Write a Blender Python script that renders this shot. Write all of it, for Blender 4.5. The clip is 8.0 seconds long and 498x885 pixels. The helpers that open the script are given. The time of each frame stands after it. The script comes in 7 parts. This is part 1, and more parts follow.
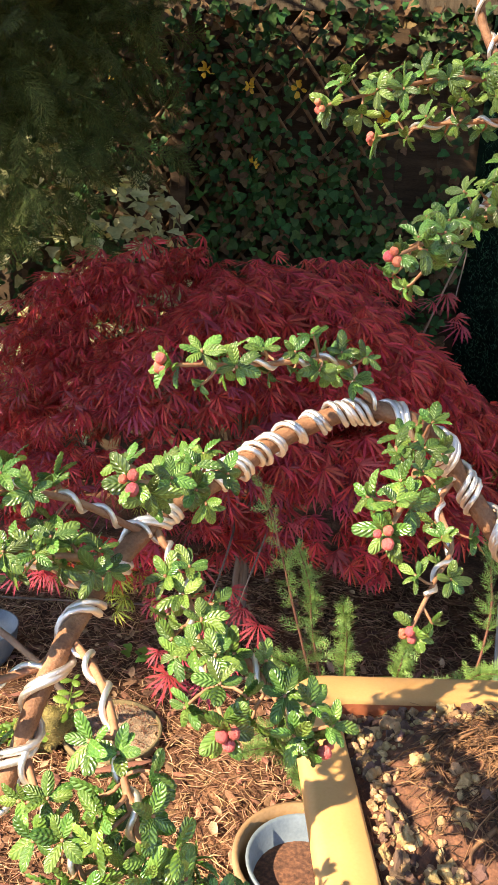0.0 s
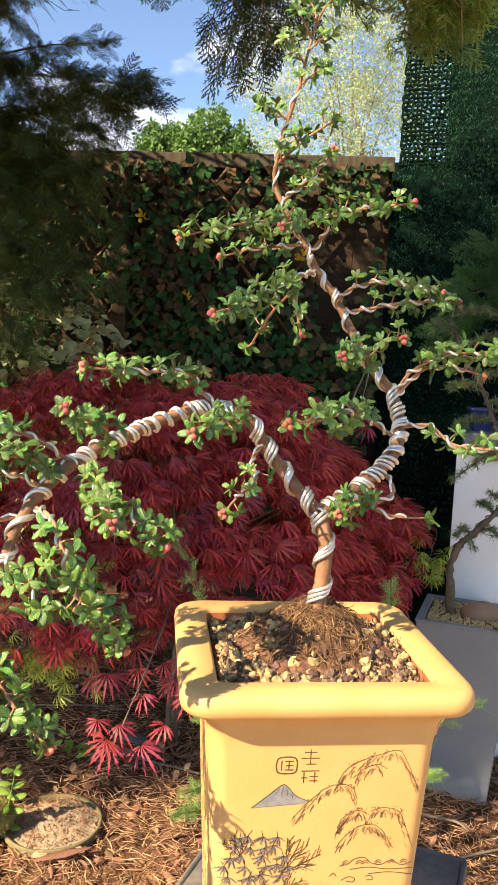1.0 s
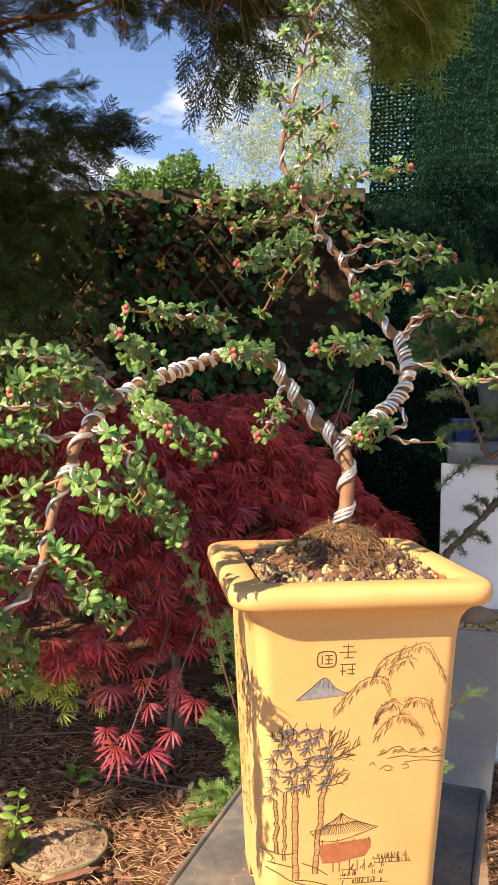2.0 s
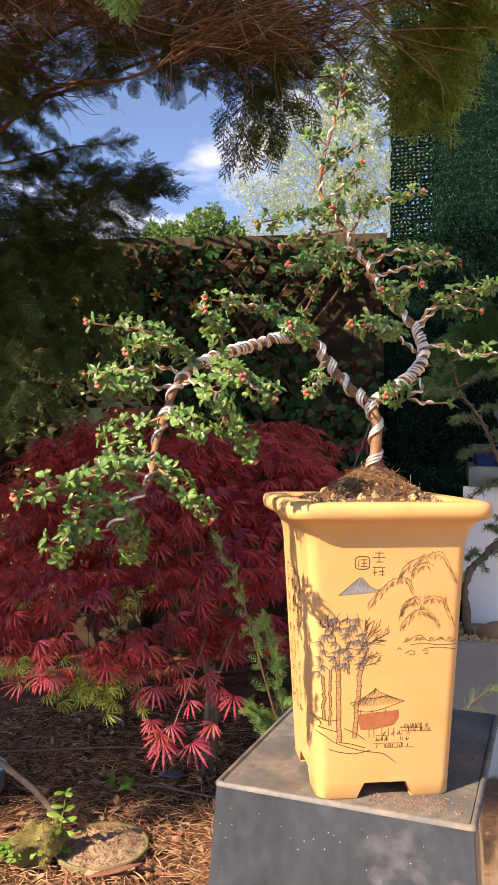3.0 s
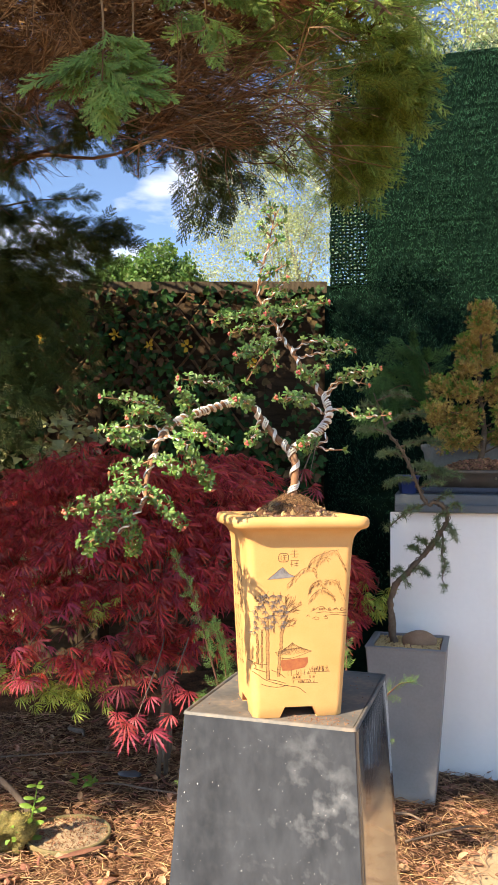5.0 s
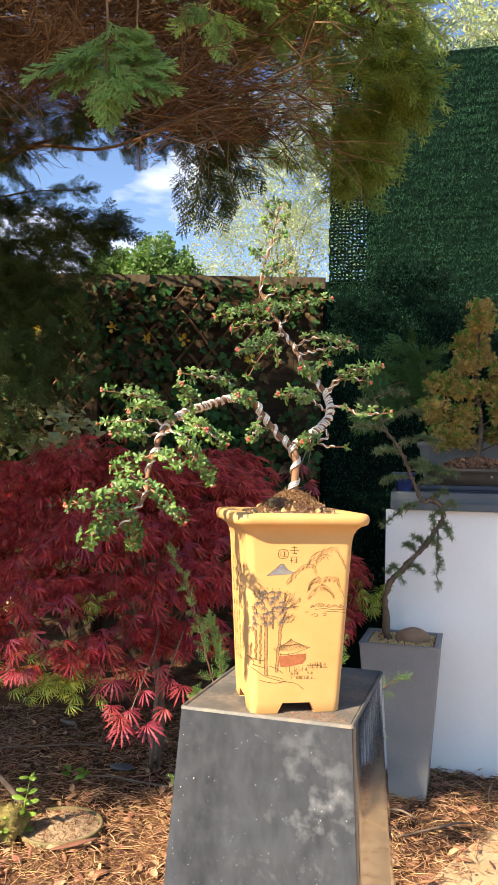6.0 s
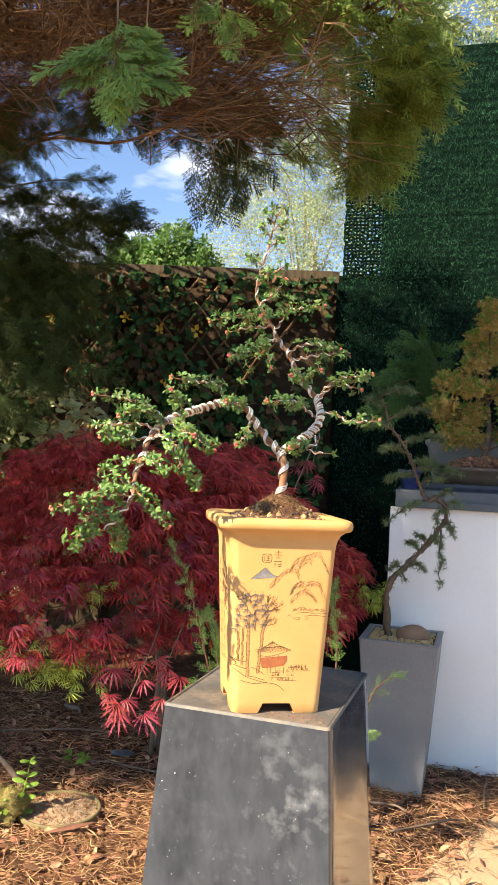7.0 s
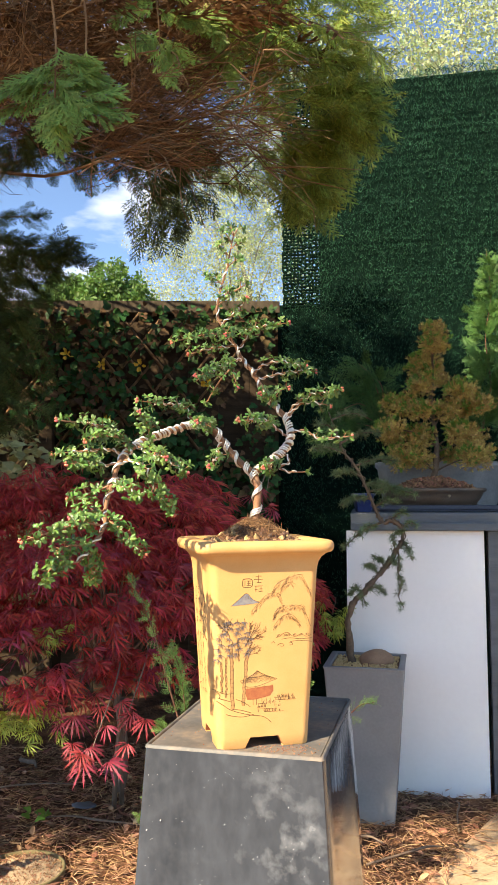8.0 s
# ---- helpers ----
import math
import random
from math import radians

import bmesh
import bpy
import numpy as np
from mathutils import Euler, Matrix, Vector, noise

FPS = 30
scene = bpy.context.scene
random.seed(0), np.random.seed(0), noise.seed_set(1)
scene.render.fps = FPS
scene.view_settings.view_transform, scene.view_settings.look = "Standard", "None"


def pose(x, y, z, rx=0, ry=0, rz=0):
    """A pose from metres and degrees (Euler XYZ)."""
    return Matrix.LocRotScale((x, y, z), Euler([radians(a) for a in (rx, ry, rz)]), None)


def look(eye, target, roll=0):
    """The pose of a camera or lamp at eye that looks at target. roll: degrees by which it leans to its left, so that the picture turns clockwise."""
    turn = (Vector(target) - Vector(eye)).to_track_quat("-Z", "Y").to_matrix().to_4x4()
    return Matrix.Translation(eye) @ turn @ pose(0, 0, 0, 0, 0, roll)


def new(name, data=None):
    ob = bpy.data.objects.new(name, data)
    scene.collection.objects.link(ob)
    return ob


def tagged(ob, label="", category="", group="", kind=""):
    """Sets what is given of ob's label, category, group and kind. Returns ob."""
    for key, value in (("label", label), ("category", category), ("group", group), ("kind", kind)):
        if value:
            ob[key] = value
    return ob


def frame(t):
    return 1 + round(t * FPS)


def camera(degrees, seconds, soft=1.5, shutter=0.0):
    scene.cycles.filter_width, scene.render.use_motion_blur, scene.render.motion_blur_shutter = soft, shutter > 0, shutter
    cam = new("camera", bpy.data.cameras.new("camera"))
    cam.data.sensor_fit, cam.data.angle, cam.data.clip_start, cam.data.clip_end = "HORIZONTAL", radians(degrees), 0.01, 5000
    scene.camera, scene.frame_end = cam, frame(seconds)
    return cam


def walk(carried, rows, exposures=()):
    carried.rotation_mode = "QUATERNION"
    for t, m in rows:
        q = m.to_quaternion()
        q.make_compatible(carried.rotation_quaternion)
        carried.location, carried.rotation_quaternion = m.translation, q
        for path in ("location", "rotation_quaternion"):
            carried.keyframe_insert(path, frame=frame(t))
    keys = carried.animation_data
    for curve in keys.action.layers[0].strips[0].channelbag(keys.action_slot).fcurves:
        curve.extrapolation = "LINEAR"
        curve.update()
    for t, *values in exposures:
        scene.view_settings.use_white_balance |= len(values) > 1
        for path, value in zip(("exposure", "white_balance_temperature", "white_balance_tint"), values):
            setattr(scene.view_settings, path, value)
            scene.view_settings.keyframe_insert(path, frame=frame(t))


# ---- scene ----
cam = camera(35.8, 8.0)
PATH = [
    (0, (-0.056, -0.237, 0.988), (-0.347, 1.665, 0.444), 3.6),
    (0.3, (-0.046, -0.288, 0.987), (-0.290, 1.662, 0.614), 4.1),
    (0.5, (-0.03, -0.337, 0.987), (-0.225, 1.631, 0.685), 4.5),
    (0.7, (-0.001, -0.383, 0.978), (-0.206, 1.592, 0.742), 3.6),
    (1, (0.005, -0.409, 0.959), (-0.173, 1.571, 0.744), 2.7),
    (1.2, (-0.012, -0.411, 0.948), (-0.200, 1.570, 0.749), 1.8),
    (1.5, (-0.042, -0.413, 0.943), (-0.162, 1.573, 0.74), 1.0),
    (1.7, (-0.024, -0.432, 0.933), (-0.13, 1.557, 0.754), 0.7),
    (2.8, (-0.013, -0.531, 0.831), (-0.227, 1.457, 0.879), -0.3),
    (3, (-0.028, -0.579, 0.845), (-0.216, 1.412, 0.863), 0.3),
    (3.5, (-0.036, -0.709, 0.87), (-0.151, 1.287, 0.83), 1.5),
    (4, (-0.015, -0.796, 0.864), (-0.109, 1.202, 0.887), 1.2),
    (4.5, (-0.006, -0.824, 0.852), (-0.091, 1.173, 0.923), 0.5),
    (5, (-0.014, -0.832, 0.849), (-0.071, 1.165, 0.941), 0.4),
    (6.5, (-0.021, -0.831, 0.852), (-0.079, 1.167, 0.914), 1.9),
    (7, (0.008, -0.846, 0.868), (-0.076, 1.152, 0.915), 2.7),
    (7.5, (0.0, -0.827, 0.852), (-0.053, 1.167, 0.987), 0.8),
    (8, (-0.024, -0.817, 0.854), (0.043, 1.176, 0.994), -0.3),
]
walk(cam, [(t, look(eye, target, roll)) for t, eye, target, roll in PATH], [(0, 1.58, 8300, 15), (0.5, 1.54, 8300, 11), (1, 1.40, 8500, 9), (1.5, 1.29, 8200, 10), (3, 1.14, 8200, 18), (3.5, 1.19, 8100, 17), (4.5, 1.34, 8100, 10), (8, 1.36, 8100, 8)])

# ---- daylight ----
SUN_AZ, SUN_EL = 227.0, 37.0
world = bpy.data.worlds.new("sky")
scene.world = world
world.use_nodes = True
wn, wl = world.node_tree.nodes, world.node_tree.links
wn.clear()
w_out = wn.new("ShaderNodeOutputWorld")
w_bg = wn.new("ShaderNodeBackground")
w_sky = wn.new("ShaderNodeTexSky")
w_sky.sky_type, w_sky.sun_disc = "NISHITA", False
w_sky.sun_elevation, w_sky.sun_rotation = radians(SUN_EL), radians(SUN_AZ)
w_sky.air_density, w_sky.dust_density, w_sky.ozone_density = 0.62, 0.05, 5.0
w_co = wn.new("ShaderNodeTexCoord")
w_map = wn.new("ShaderNodeMapping")
w_map.inputs["Scale"].default_value = (2.2, 2.2, 6.0)
w_map.inputs["Location"].default_value = (0.35, 0.0, 0.2)
w_noise = wn.new("ShaderNodeTexNoise")
w_noise.inputs["Scale"].default_value, w_noise.inputs["Detail"].default_value = 1.6, 7.0
w_ramp = wn.new("ShaderNodeValToRGB")
w_ramp.color_ramp.elements[0].position, w_ramp.color_ramp.elements[1].position = 0.545, 0.82
w_mix = wn.new("ShaderNodeMix")
w_mix.data_type = "RGBA"
w_mix.inputs["B"].default_value = (7.5, 7.7, 8.0, 1)
wl.new(w_co.outputs["Generated"], w_map.inputs["Vector"])
wl.new(w_map.outputs["Vector"], w_noise.inputs["Vector"])
wl.new(w_noise.outputs["Fac"], w_ramp.inputs["Fac"])
wl.new(w_ramp.outputs["Color"], w_mix.inputs["Factor"])
wl.new(w_sky.outputs["Color"], w_mix.inputs["A"])
wl.new(w_mix.outputs["Result"], w_bg.inputs["Color"])
w_bg.inputs["Strength"].default_value = 0.15
wl.new(w_bg.outputs["Background"], w_out.inputs["Surface"])

sun = new("sun", bpy.data.lights.new("sun", "SUN"))
sun.data.energy, sun.data.angle, sun.data.color = 5.0, radians(0.53), (1.0, 0.93, 0.82)
toward = Vector((math.sin(radians(SUN_AZ)) * math.cos(radians(SUN_EL)), math.cos(radians(SUN_AZ)) * math.cos(radians(SUN_EL)), math.sin(radians(SUN_EL))))
sun.matrix_world = look(toward * 20, (0, 0, 0))


# ---- materials ----
def surf(name, a, b, c=None, rough=0.6, rough_var=0.1, metal=0.0, scale=20.0, fine=180.0, bump=0.2, depth=0.001,
         vary="", amount=0.25, hue=0.0, glow_through=0.0, stretch=(1, 1, 1), fine_mix=0.35, spec=0.5, leaf=False):
    """A surface whose colour wanders between a, b (and c) at a coarse and a fine scale, with relief and uneven gloss."""
    m = bpy.data.materials.new(name)
    m.use_nodes = True
    n, l = m.node_tree.nodes, m.node_tree.links
    n.clear()
    out = n.new("ShaderNodeOutputMaterial")
    p = n.new("ShaderNodeBsdfPrincipled")
    co = n.new("ShaderNodeTexCoord")
    mp = n.new("ShaderNodeMapping")
    mp.inputs["Scale"].default_value = stretch
    l.new(co.outputs["Object"], mp.inputs["Vector"])
    big, small = n.new("ShaderNodeTexNoise"), n.new("ShaderNodeTexNoise")
    for t, s, d in ((big, scale, 4.0), (small, fine, 5.0)):
        t.inputs["Scale"].default_value, t.inputs["Detail"].default_value = s, d
        l.new(mp.outputs["Vector"], t.inputs["Vector"])
    blend = n.new("ShaderNodeMix")
    blend.inputs["Factor"].default_value = fine_mix
    l.new(big.outputs["Fac"], blend.inputs["A"])
    l.new(small.outputs["Fac"], blend.inputs["B"])
    ramp = n.new("ShaderNodeValToRGB")
    e = ramp.color_ramp.elements
    e[0].position, e[0].color = 0.33, (*a, 1)
    e[1].position, e[1].color = 0.67, (*b, 1)
    if c:
        k = e.new(0.5)
        k.color = (*c, 1)
    l.new(blend.outputs["Result"], ramp.inputs["Fac"])
    colour = ramp.outputs["Color"]
    height = small.outputs["Fac"]
    if leaf:
        uv = n.new("ShaderNodeSeparateXYZ")
        l.new(co.outputs["UV"], uv.inputs[0])
        across = n.new("ShaderNodeMath")
        across.operation = "ABSOLUTE"
        sub = n.new("ShaderNodeMath")
        sub.operation = "SUBTRACT"
        sub.inputs[1].default_value = 0.5
        l.new(uv.outputs["X"], sub.inputs[0])
        l.new(sub.outputs[0], across.inputs[0])
        slant = n.new("ShaderNodeMath")
        slant.operation = "MULTIPLY_ADD"
        slant.inputs[1].default_value = -0.55
        l.new(across.outputs[0], slant.inputs[0])
        l.new(uv.outputs["Y"], slant.inputs[2])
        wave = n.new("ShaderNodeMath")
        wave.operation = "MULTIPLY"
        wave.inputs[1].default_value = 38.0
        l.new(slant.outputs[0], wave.inputs[0])
        sine = n.new("ShaderNodeMath")
        sine.operation = "SINE"
        l.new(wave.outputs[0], sine.inputs[0])
        rib = n.new("ShaderNodeMapRange")
        rib.inputs["From Min"].default_value, rib.inputs["From Max"].default_value = 0.0, 0.05
        l.new(across.outputs[0], rib.inputs["Value"])
        tone = n.new("ShaderNodeMapRange")
        tone.inputs["From Min"].default_value, tone.inputs["From Max"].default_value = -1.0, 1.0
        tone.inputs["To Min"].default_value, tone.inputs["To Max"].default_value = 0.90, 1.05
        l.new(sine.outputs[0], tone.inputs["Value"])
        veined = n.new("ShaderNodeMix")
        veined.data_type = "RGBA"
        veined.inputs["A"].default_value = (min(1, b[0] * 1.25), min(1, b[1] * 1.2), b[2] * 1.2, 1)
        l.new(rib.outputs["Result"], veined.inputs["Factor"])
        l.new(colour, veined.inputs["B"])
        toned = n.new("ShaderNodeMix")
        toned.data_type, toned.blend_type = "RGBA", "MULTIPLY"
        toned.inputs["Factor"].default_value = 1.0
        l.new(veined.outputs["Result"], toned.inputs["A"])
        l.new(tone.outputs["Result"], toned.inputs["B"])
        colour = toned.outputs["Result"]
        # puckered cells between the veins
        cells = n.new("ShaderNodeMapping")
        cells.inputs["Scale"].default_value = (6.0, 9.0, 1.0)
        l.new(co.outputs["UV"], cells.inputs["Vector"])
        pucker = n.new("ShaderNodeTexVoronoi")
        pucker.feature = "SMOOTH_F1"
        pucker.inputs["Scale"].default_value, pucker.inputs["Smoothness"].default_value = 1.0, 0.6
        l.new(cells.outputs["Vector"], pucker.inputs["Vector"])
        relief = n.new("ShaderNodeMath")
        relief.operation = "MULTIPLY_ADD"
        relief.inputs[1].default_value = 0.6
        l.new(sine.outputs[0], relief.inputs[0])
        fall = n.new("ShaderNodeMath")
        fall.operation = "MULTIPLY"
        fall.inputs[1].default_value = -0.5
        l.new(pucker.outputs["Distance"], fall.inputs[0])
        l.new(fall.outputs[0], relief.inputs[2])
        height = relief.outputs[0]
    if vary:
        hs = n.new("ShaderNodeHueSaturation")
        if vary == "object":
            rnd = n.new("ShaderNodeObjectInfo").outputs["Random"]
        else:
            rnd = n.new("ShaderNodeNewGeometry").outputs["Random Per Island"]
        for key, lo, hi in (("Value", 1 - amount, 1 + amount), ("Hue", 0.5 - hue, 0.5 + hue)):
            r = n.new("ShaderNodeMapRange")
            r.inputs["To Min"].default_value, r.inputs["To Max"].default_value = lo, hi
            if key == "Hue":
                scr = n.new("ShaderNodeMath")
                scr.operation = "FRACT"
                mul = n.new("ShaderNodeMath")
                mul.operation = "MULTIPLY"
                mul.inputs[1].default_value = 7.31
                l.new(rnd, mul.inputs[0])
                l.new(mul.outputs[0], scr.inputs[0])
                l.new(scr.outputs[0], r.inputs["Value"])
            else:
                l.new(rnd, r.inputs["Value"])
            l.new(r.outputs["Result"], hs.inputs[key])
        l.new(colour, hs.inputs["Color"])
        colour = hs.outputs["Color"]
    l.new(colour, p.inputs["Base Color"])
    rr = n.new("ShaderNodeMapRange")
    rr.inputs["To Min"].default_value, rr.inputs["To Max"].default_value = max(0.02, rough - rough_var), min(1, rough + rough_var)
    l.new(blend.outputs["Result"], rr.inputs["Value"])
    l.new(rr.outputs["Result"], p.inputs["Roughness"])
    p.inputs["Metallic"].default_value = metal
    p.inputs["Specular IOR Level"].default_value = spec
    bp = n.new("ShaderNodeBump")
    bp.inputs["Strength"].default_value, bp.inputs["Distance"].default_value = bump, depth
    l.new(height, bp.inputs["Height"])
    l.new(bp.outputs["Normal"], p.inputs["Normal"])
    shader = p.outputs["BSDF"]
    if glow_through:
        tr = n.new("ShaderNodeBsdfTranslucent")
        l.new(colour, tr.inputs["Color"])
        mx = n.new("ShaderNodeMixShader")
        mx.inputs["Fac"].default_value = glow_through
        l.new(shader, mx.inputs[1])
        l.new(tr.outputs["BSDF"], mx.inputs[2])
        shader = mx.outputs["Shader"]
    l.new(shader, out.inputs["Surface"])
    return m


M_POT = surf("yellow_clay", (0.615, 0.326, 0.110), (0.685, 0.385, 0.150), rough=0.55, rough_var=0.08, scale=30, fine=900, bump=0.05, depth=0.0004)
M_TERRA = surf("terracotta", (0.36, 0.10, 0.04), (0.48, 0.15, 0.06), rough=0.85, scale=60, fine=600)
M_ETCH = surf("brown_etching", (0.07, 0.032, 0.011), (0.13, 0.06, 0.02), rough=0.7, scale=300, fine=1500)
M_ETCH_TAN = surf("pale_brown_slip", (0.38, 0.19, 0.07), (0.50, 0.28, 0.11), rough=0.7, scale=300, fine=1500)
M_ETCH_BLUE = surf("slate_blue_slip", (0.15, 0.135, 0.14), (0.31, 0.265, 0.235), rough=0.7, scale=260, fine=1500)
M_ETCH_GREY = surf("pale_slate_slip", (0.15, 0.155, 0.175), (0.29, 0.265, 0.25), rough=0.7, scale=260, fine=1500)
M_ETCH_RED = surf("dark_red_slip", (0.30, 0.08, 0.035), (0.42, 0.14, 0.05), rough=0.7, scale=260, fine=1500)
M_SOIL = surf("potting_soil", (0.05, 0.022, 0.012), (0.26, 0.115, 0.06), (0.13, 0.055, 0.03), rough=0.95, scale=160, fine=1100, bump=0.6, depth=0.001)
M_GRAVEL = surf("pale_gravel", (0.36, 0.22, 0.085), (0.58, 0.41, 0.20), rough=0.9, scale=250, fine=1800, bump=0.6, depth=0.0006, vary="object", amount=0.35, hue=0.02)
M_GRAVEL_FINE = surf("mixed_fine_gravel", (0.20, 0.12, 0.06), (0.52, 0.36, 0.18), rough=0.9, scale=250, fine=1800, bump=0.6, depth=0.0006, vary="island", amount=0.6, hue=0.02)
M_GRAVEL_DARK = surf("brown_gravel", (0.10, 0.055, 0.04), (0.22, 0.13, 0.09), rough=0.9, scale=250, fine=1800, bump=0.6, depth=0.0006, vary="object", amount=0.4, hue=0.02)
M_ROOT = surf("dry_root", (0.09, 0.040, 0.018), (0.26, 0.14, 0.065), rough=0.9, scale=90, fine=900, vary="island", amount=0.75)
M_BARK = surf("brown_bark", (0.15, 0.065, 0.03), (0.36, 0.19, 0.10), (0.25, 0.115, 0.055), rough=0.75, scale=140, fine=1300, bump=0.6, depth=0.0006)
M_TWIG = surf("red_brown_twig", (0.26, 0.10, 0.05), (0.45, 0.25, 0.13), rough=0.7, scale=200, fine=1300, bump=0.4, depth=0.0003)
M_WIRE = surf("aluminium_wire", (0.80, 0.75, 0.68), (0.93, 0.89, 0.83), rough=0.50, rough_var=0.10, metal=1.0, scale=120, fine=1600, bump=0.15, depth=0.0002)
M_LEAF = surf("glossy_green_leaf", (0.056, 0.150, 0.025), (0.172, 0.305, 0.062), rough=0.30, rough_var=0.1, scale=200, fine=1500, bump=0.45, depth=0.0005,
              vary="object", amount=0.48, hue=0.026, glow_through=0.2, spec=0.8, leaf=True)
M_LEAF_MASS = surf("glossy_green_foliage", (0.056, 0.150, 0.025), (0.172, 0.305, 0.062), rough=0.30, rough_var=0.1, scale=200, fine=1500, bump=0.45, depth=0.0005,
                   vary="island", amount=0.48, hue=0.026, glow_through=0.2, spec=0.8, leaf=True)
M_BUD = surf("coral_bud", (0.58, 0.065, 0.055), (0.78, 0.27, 0.19), rough=0.45, scale=700, fine=2600, bump=0.6, depth=0.0006, vary="object", amount=0.2, hue=0.02)
M_PLINTH_PLAIN = surf("slate_grey_resin", (0.030, 0.036, 0.045), (0.072, 0.082, 0.098), rough=0.07, rough_var=0.06, scale=14, fine=90, stretch=(1, 1, 0.45), bump=0.11, depth=0.001, spec=0.6)
M_PLINTH_TOP = surf("dusty_grey_resin", (0.075, 0.072, 0.07), (0.25, 0.19, 0.14), (0.125, 0.115, 0.105), rough=0.6, scale=22, fine=160, bump=0.2, depth=0.0008)
M_SPECK = surf("white_speck", (0.55, 0.55, 0.55), (0.8, 0.8, 0.8), rough=0.8)
M_GROUND = surf("mulched_soil", (0.05, 0.025, 0.015), (0.28, 0.145, 0.08), (0.15, 0.074, 0.043), rough=0.95, scale=14, fine=110, bump=1.0, depth=0.01, spec=0.1)
M_LITTER = surf("dry_needles", (0.29, 0.150, 0.080), (0.56, 0.345, 0.20), rough=0.85, scale=30, fine=300, vary="island", amount=0.55, hue=0.02, spec=0.2)
M_CHIP = surf("bark_chip", (0.16, 0.065, 0.035), (0.36, 0.18, 0.10), rough=0.9, scale=40, fine=300, bump=0.6, depth=0.002, vary="island", amount=0.5, hue=0.02)
M_PAVE = surf("sandy_paving", (0.34, 0.22, 0.125), (0.52, 0.375, 0.235), rough=0.92, scale=9, fine=140, bump=0.4, depth=0.002)
M_FENCE = surf("weathered_fence_wood", (0.022, 0.015, 0.010), (0.070, 0.047, 0.029), rough=0.9, scale=6, fine=70, stretch=(1, 1, 7), bump=0.5, depth=0.003, vary="object", amount=0.3, spec=0.1)
M_RAIL = surf("weathered_rail_wood", (0.042, 0.032, 0.022), (0.10, 0.078, 0.053), rough=0.9, scale=8, fine=90, stretch=(7, 1, 1), bump=0.5, depth=0.003, spec=0.1)
M_LATTICE = surf("willow_slat", (0.12, 0.068, 0.036), (0.25, 0.15, 0.082), rough=0.85, scale=12, fine=120, vary="object", amount=0.3, spec=0.1)
M_IVY = surf("ivy_leaf", (0.017, 0.052, 0.016), (0.043, 0.112, 0.030), rough=0.5, scale=30, fine=200, vary="island", amount=0.5, hue=0.03, glow_through=0.1, spec=0.12)
M_DEADLEAF = surf("pale_dead_leaf", (0.24, 0.12, 0.065), (0.50, 0.31, 0.19), rough=0.8, scale=60, fine=300, vary="island", amount=0.45, hue=0.02, spec=0.2)
M_DRYLEAF = surf("dried_leaf", (0.058, 0.037, 0.019), (0.145, 0.092, 0.045), rough=0.8, scale=30, fine=200, vary="island", amount=0.4, hue=0.02, spec=0.1)
M_PALEIVY = surf("variegated_ivy_leaf", (0.29, 0.31, 0.11), (0.60, 0.58, 0.30), rough=0.5, scale=24, fine=120, vary="island", amount=0.4, hue=0.02, glow_through=0.15)
M_YELLOW = surf("yellow_petal", (0.55, 0.30, 0.02), (0.75, 0.48, 0.04), rough=0.6, glow_through=0.2)
M_SCREEN = surf("dark_green_screen_needles", (0.006, 0.029, 0.016), (0.032, 0.104, 0.057), rough=0.42, spec=0.18, scale=9, fine=60, vary="island", amount=0.9, hue=0.015)
# mesh green taken near black, so the backing paints shade between needles
M_SCREENBACK = surf("screen_mesh_and_shade_black", (0.0015, 0.008, 0.005), (0.004, 0.016, 0.010), rough=0.9, spec=0.05, scale=12, fine=120, stretch=(1, 1, 5), bump=0.6, depth=0.01)
M_MAPLE = surf("crimson_maple_leaf", (0.36, 0.034, 0.032), (0.64, 0.080, 0.066), rough=0.42, scale=40, fine=300, vary="island", amount=0.45, hue=0.012, glow_through=0.4, spec=0.3)
M_MAPLE_NEAR = surf("crimson_maple_leaf_single", (0.27, 0.024, 0.036), (0.46, 0.066, 0.082), rough=0.5, scale=40, fine=300, vary="object", amount=0.35, hue=0.012, glow_through=0.35)
M_MAPLEBARK = surf("maple_bark", (0.10, 0.065, 0.045), (0.24, 0.17, 0.12), rough=0.9, scale=20, fine=150, stretch=(1, 1, 0.3), bump=0.5, depth=0.003)
M_CYPRESS = surf("cypress_frond", (0.19, 0.262, 0.056), (0.40, 0.49, 0.115), rough=0.55, scale=10, fine=120, vary="island", amount=0.45, hue=0.03, glow_through=0.5, spec=0.2)
# darker copy of the cypress green: the crown's inner shade put into colour
M_SHADECYPRESS = surf("shaded_cypress_frond", (0.036, 0.056, 0.015), (0.092, 0.122, 0.035), rough=0.7, scale=10, fine=120, vary="island", amount=0.5, hue=0.03, glow_through=0.25, spec=0.12)
M_DEADTWIG = surf("dead_cypress_twig", (0.115, 0.064, 0.031), (0.26, 0.155, 0.078), rough=0.9, scale=10, fine=100, vary="island", amount=0.5, spec=0.1)
M_DEADSPRAY = surf("dead_cypress_spray", (0.10, 0.052, 0.026), (0.24, 0.135, 0.065), rough=0.9, scale=10, fine=100, vary="island", amount=0.5, spec=0.1, glow_through=0.3)
M_FRESHCYP = surf("fresh_cypress_frond", (0.12, 0.205, 0.045), (0.28, 0.40, 0.085), rough=0.5, scale=10, fine=120, vary="island", amount=0.35, hue=0.03, glow_through=0.3, spec=0.25)
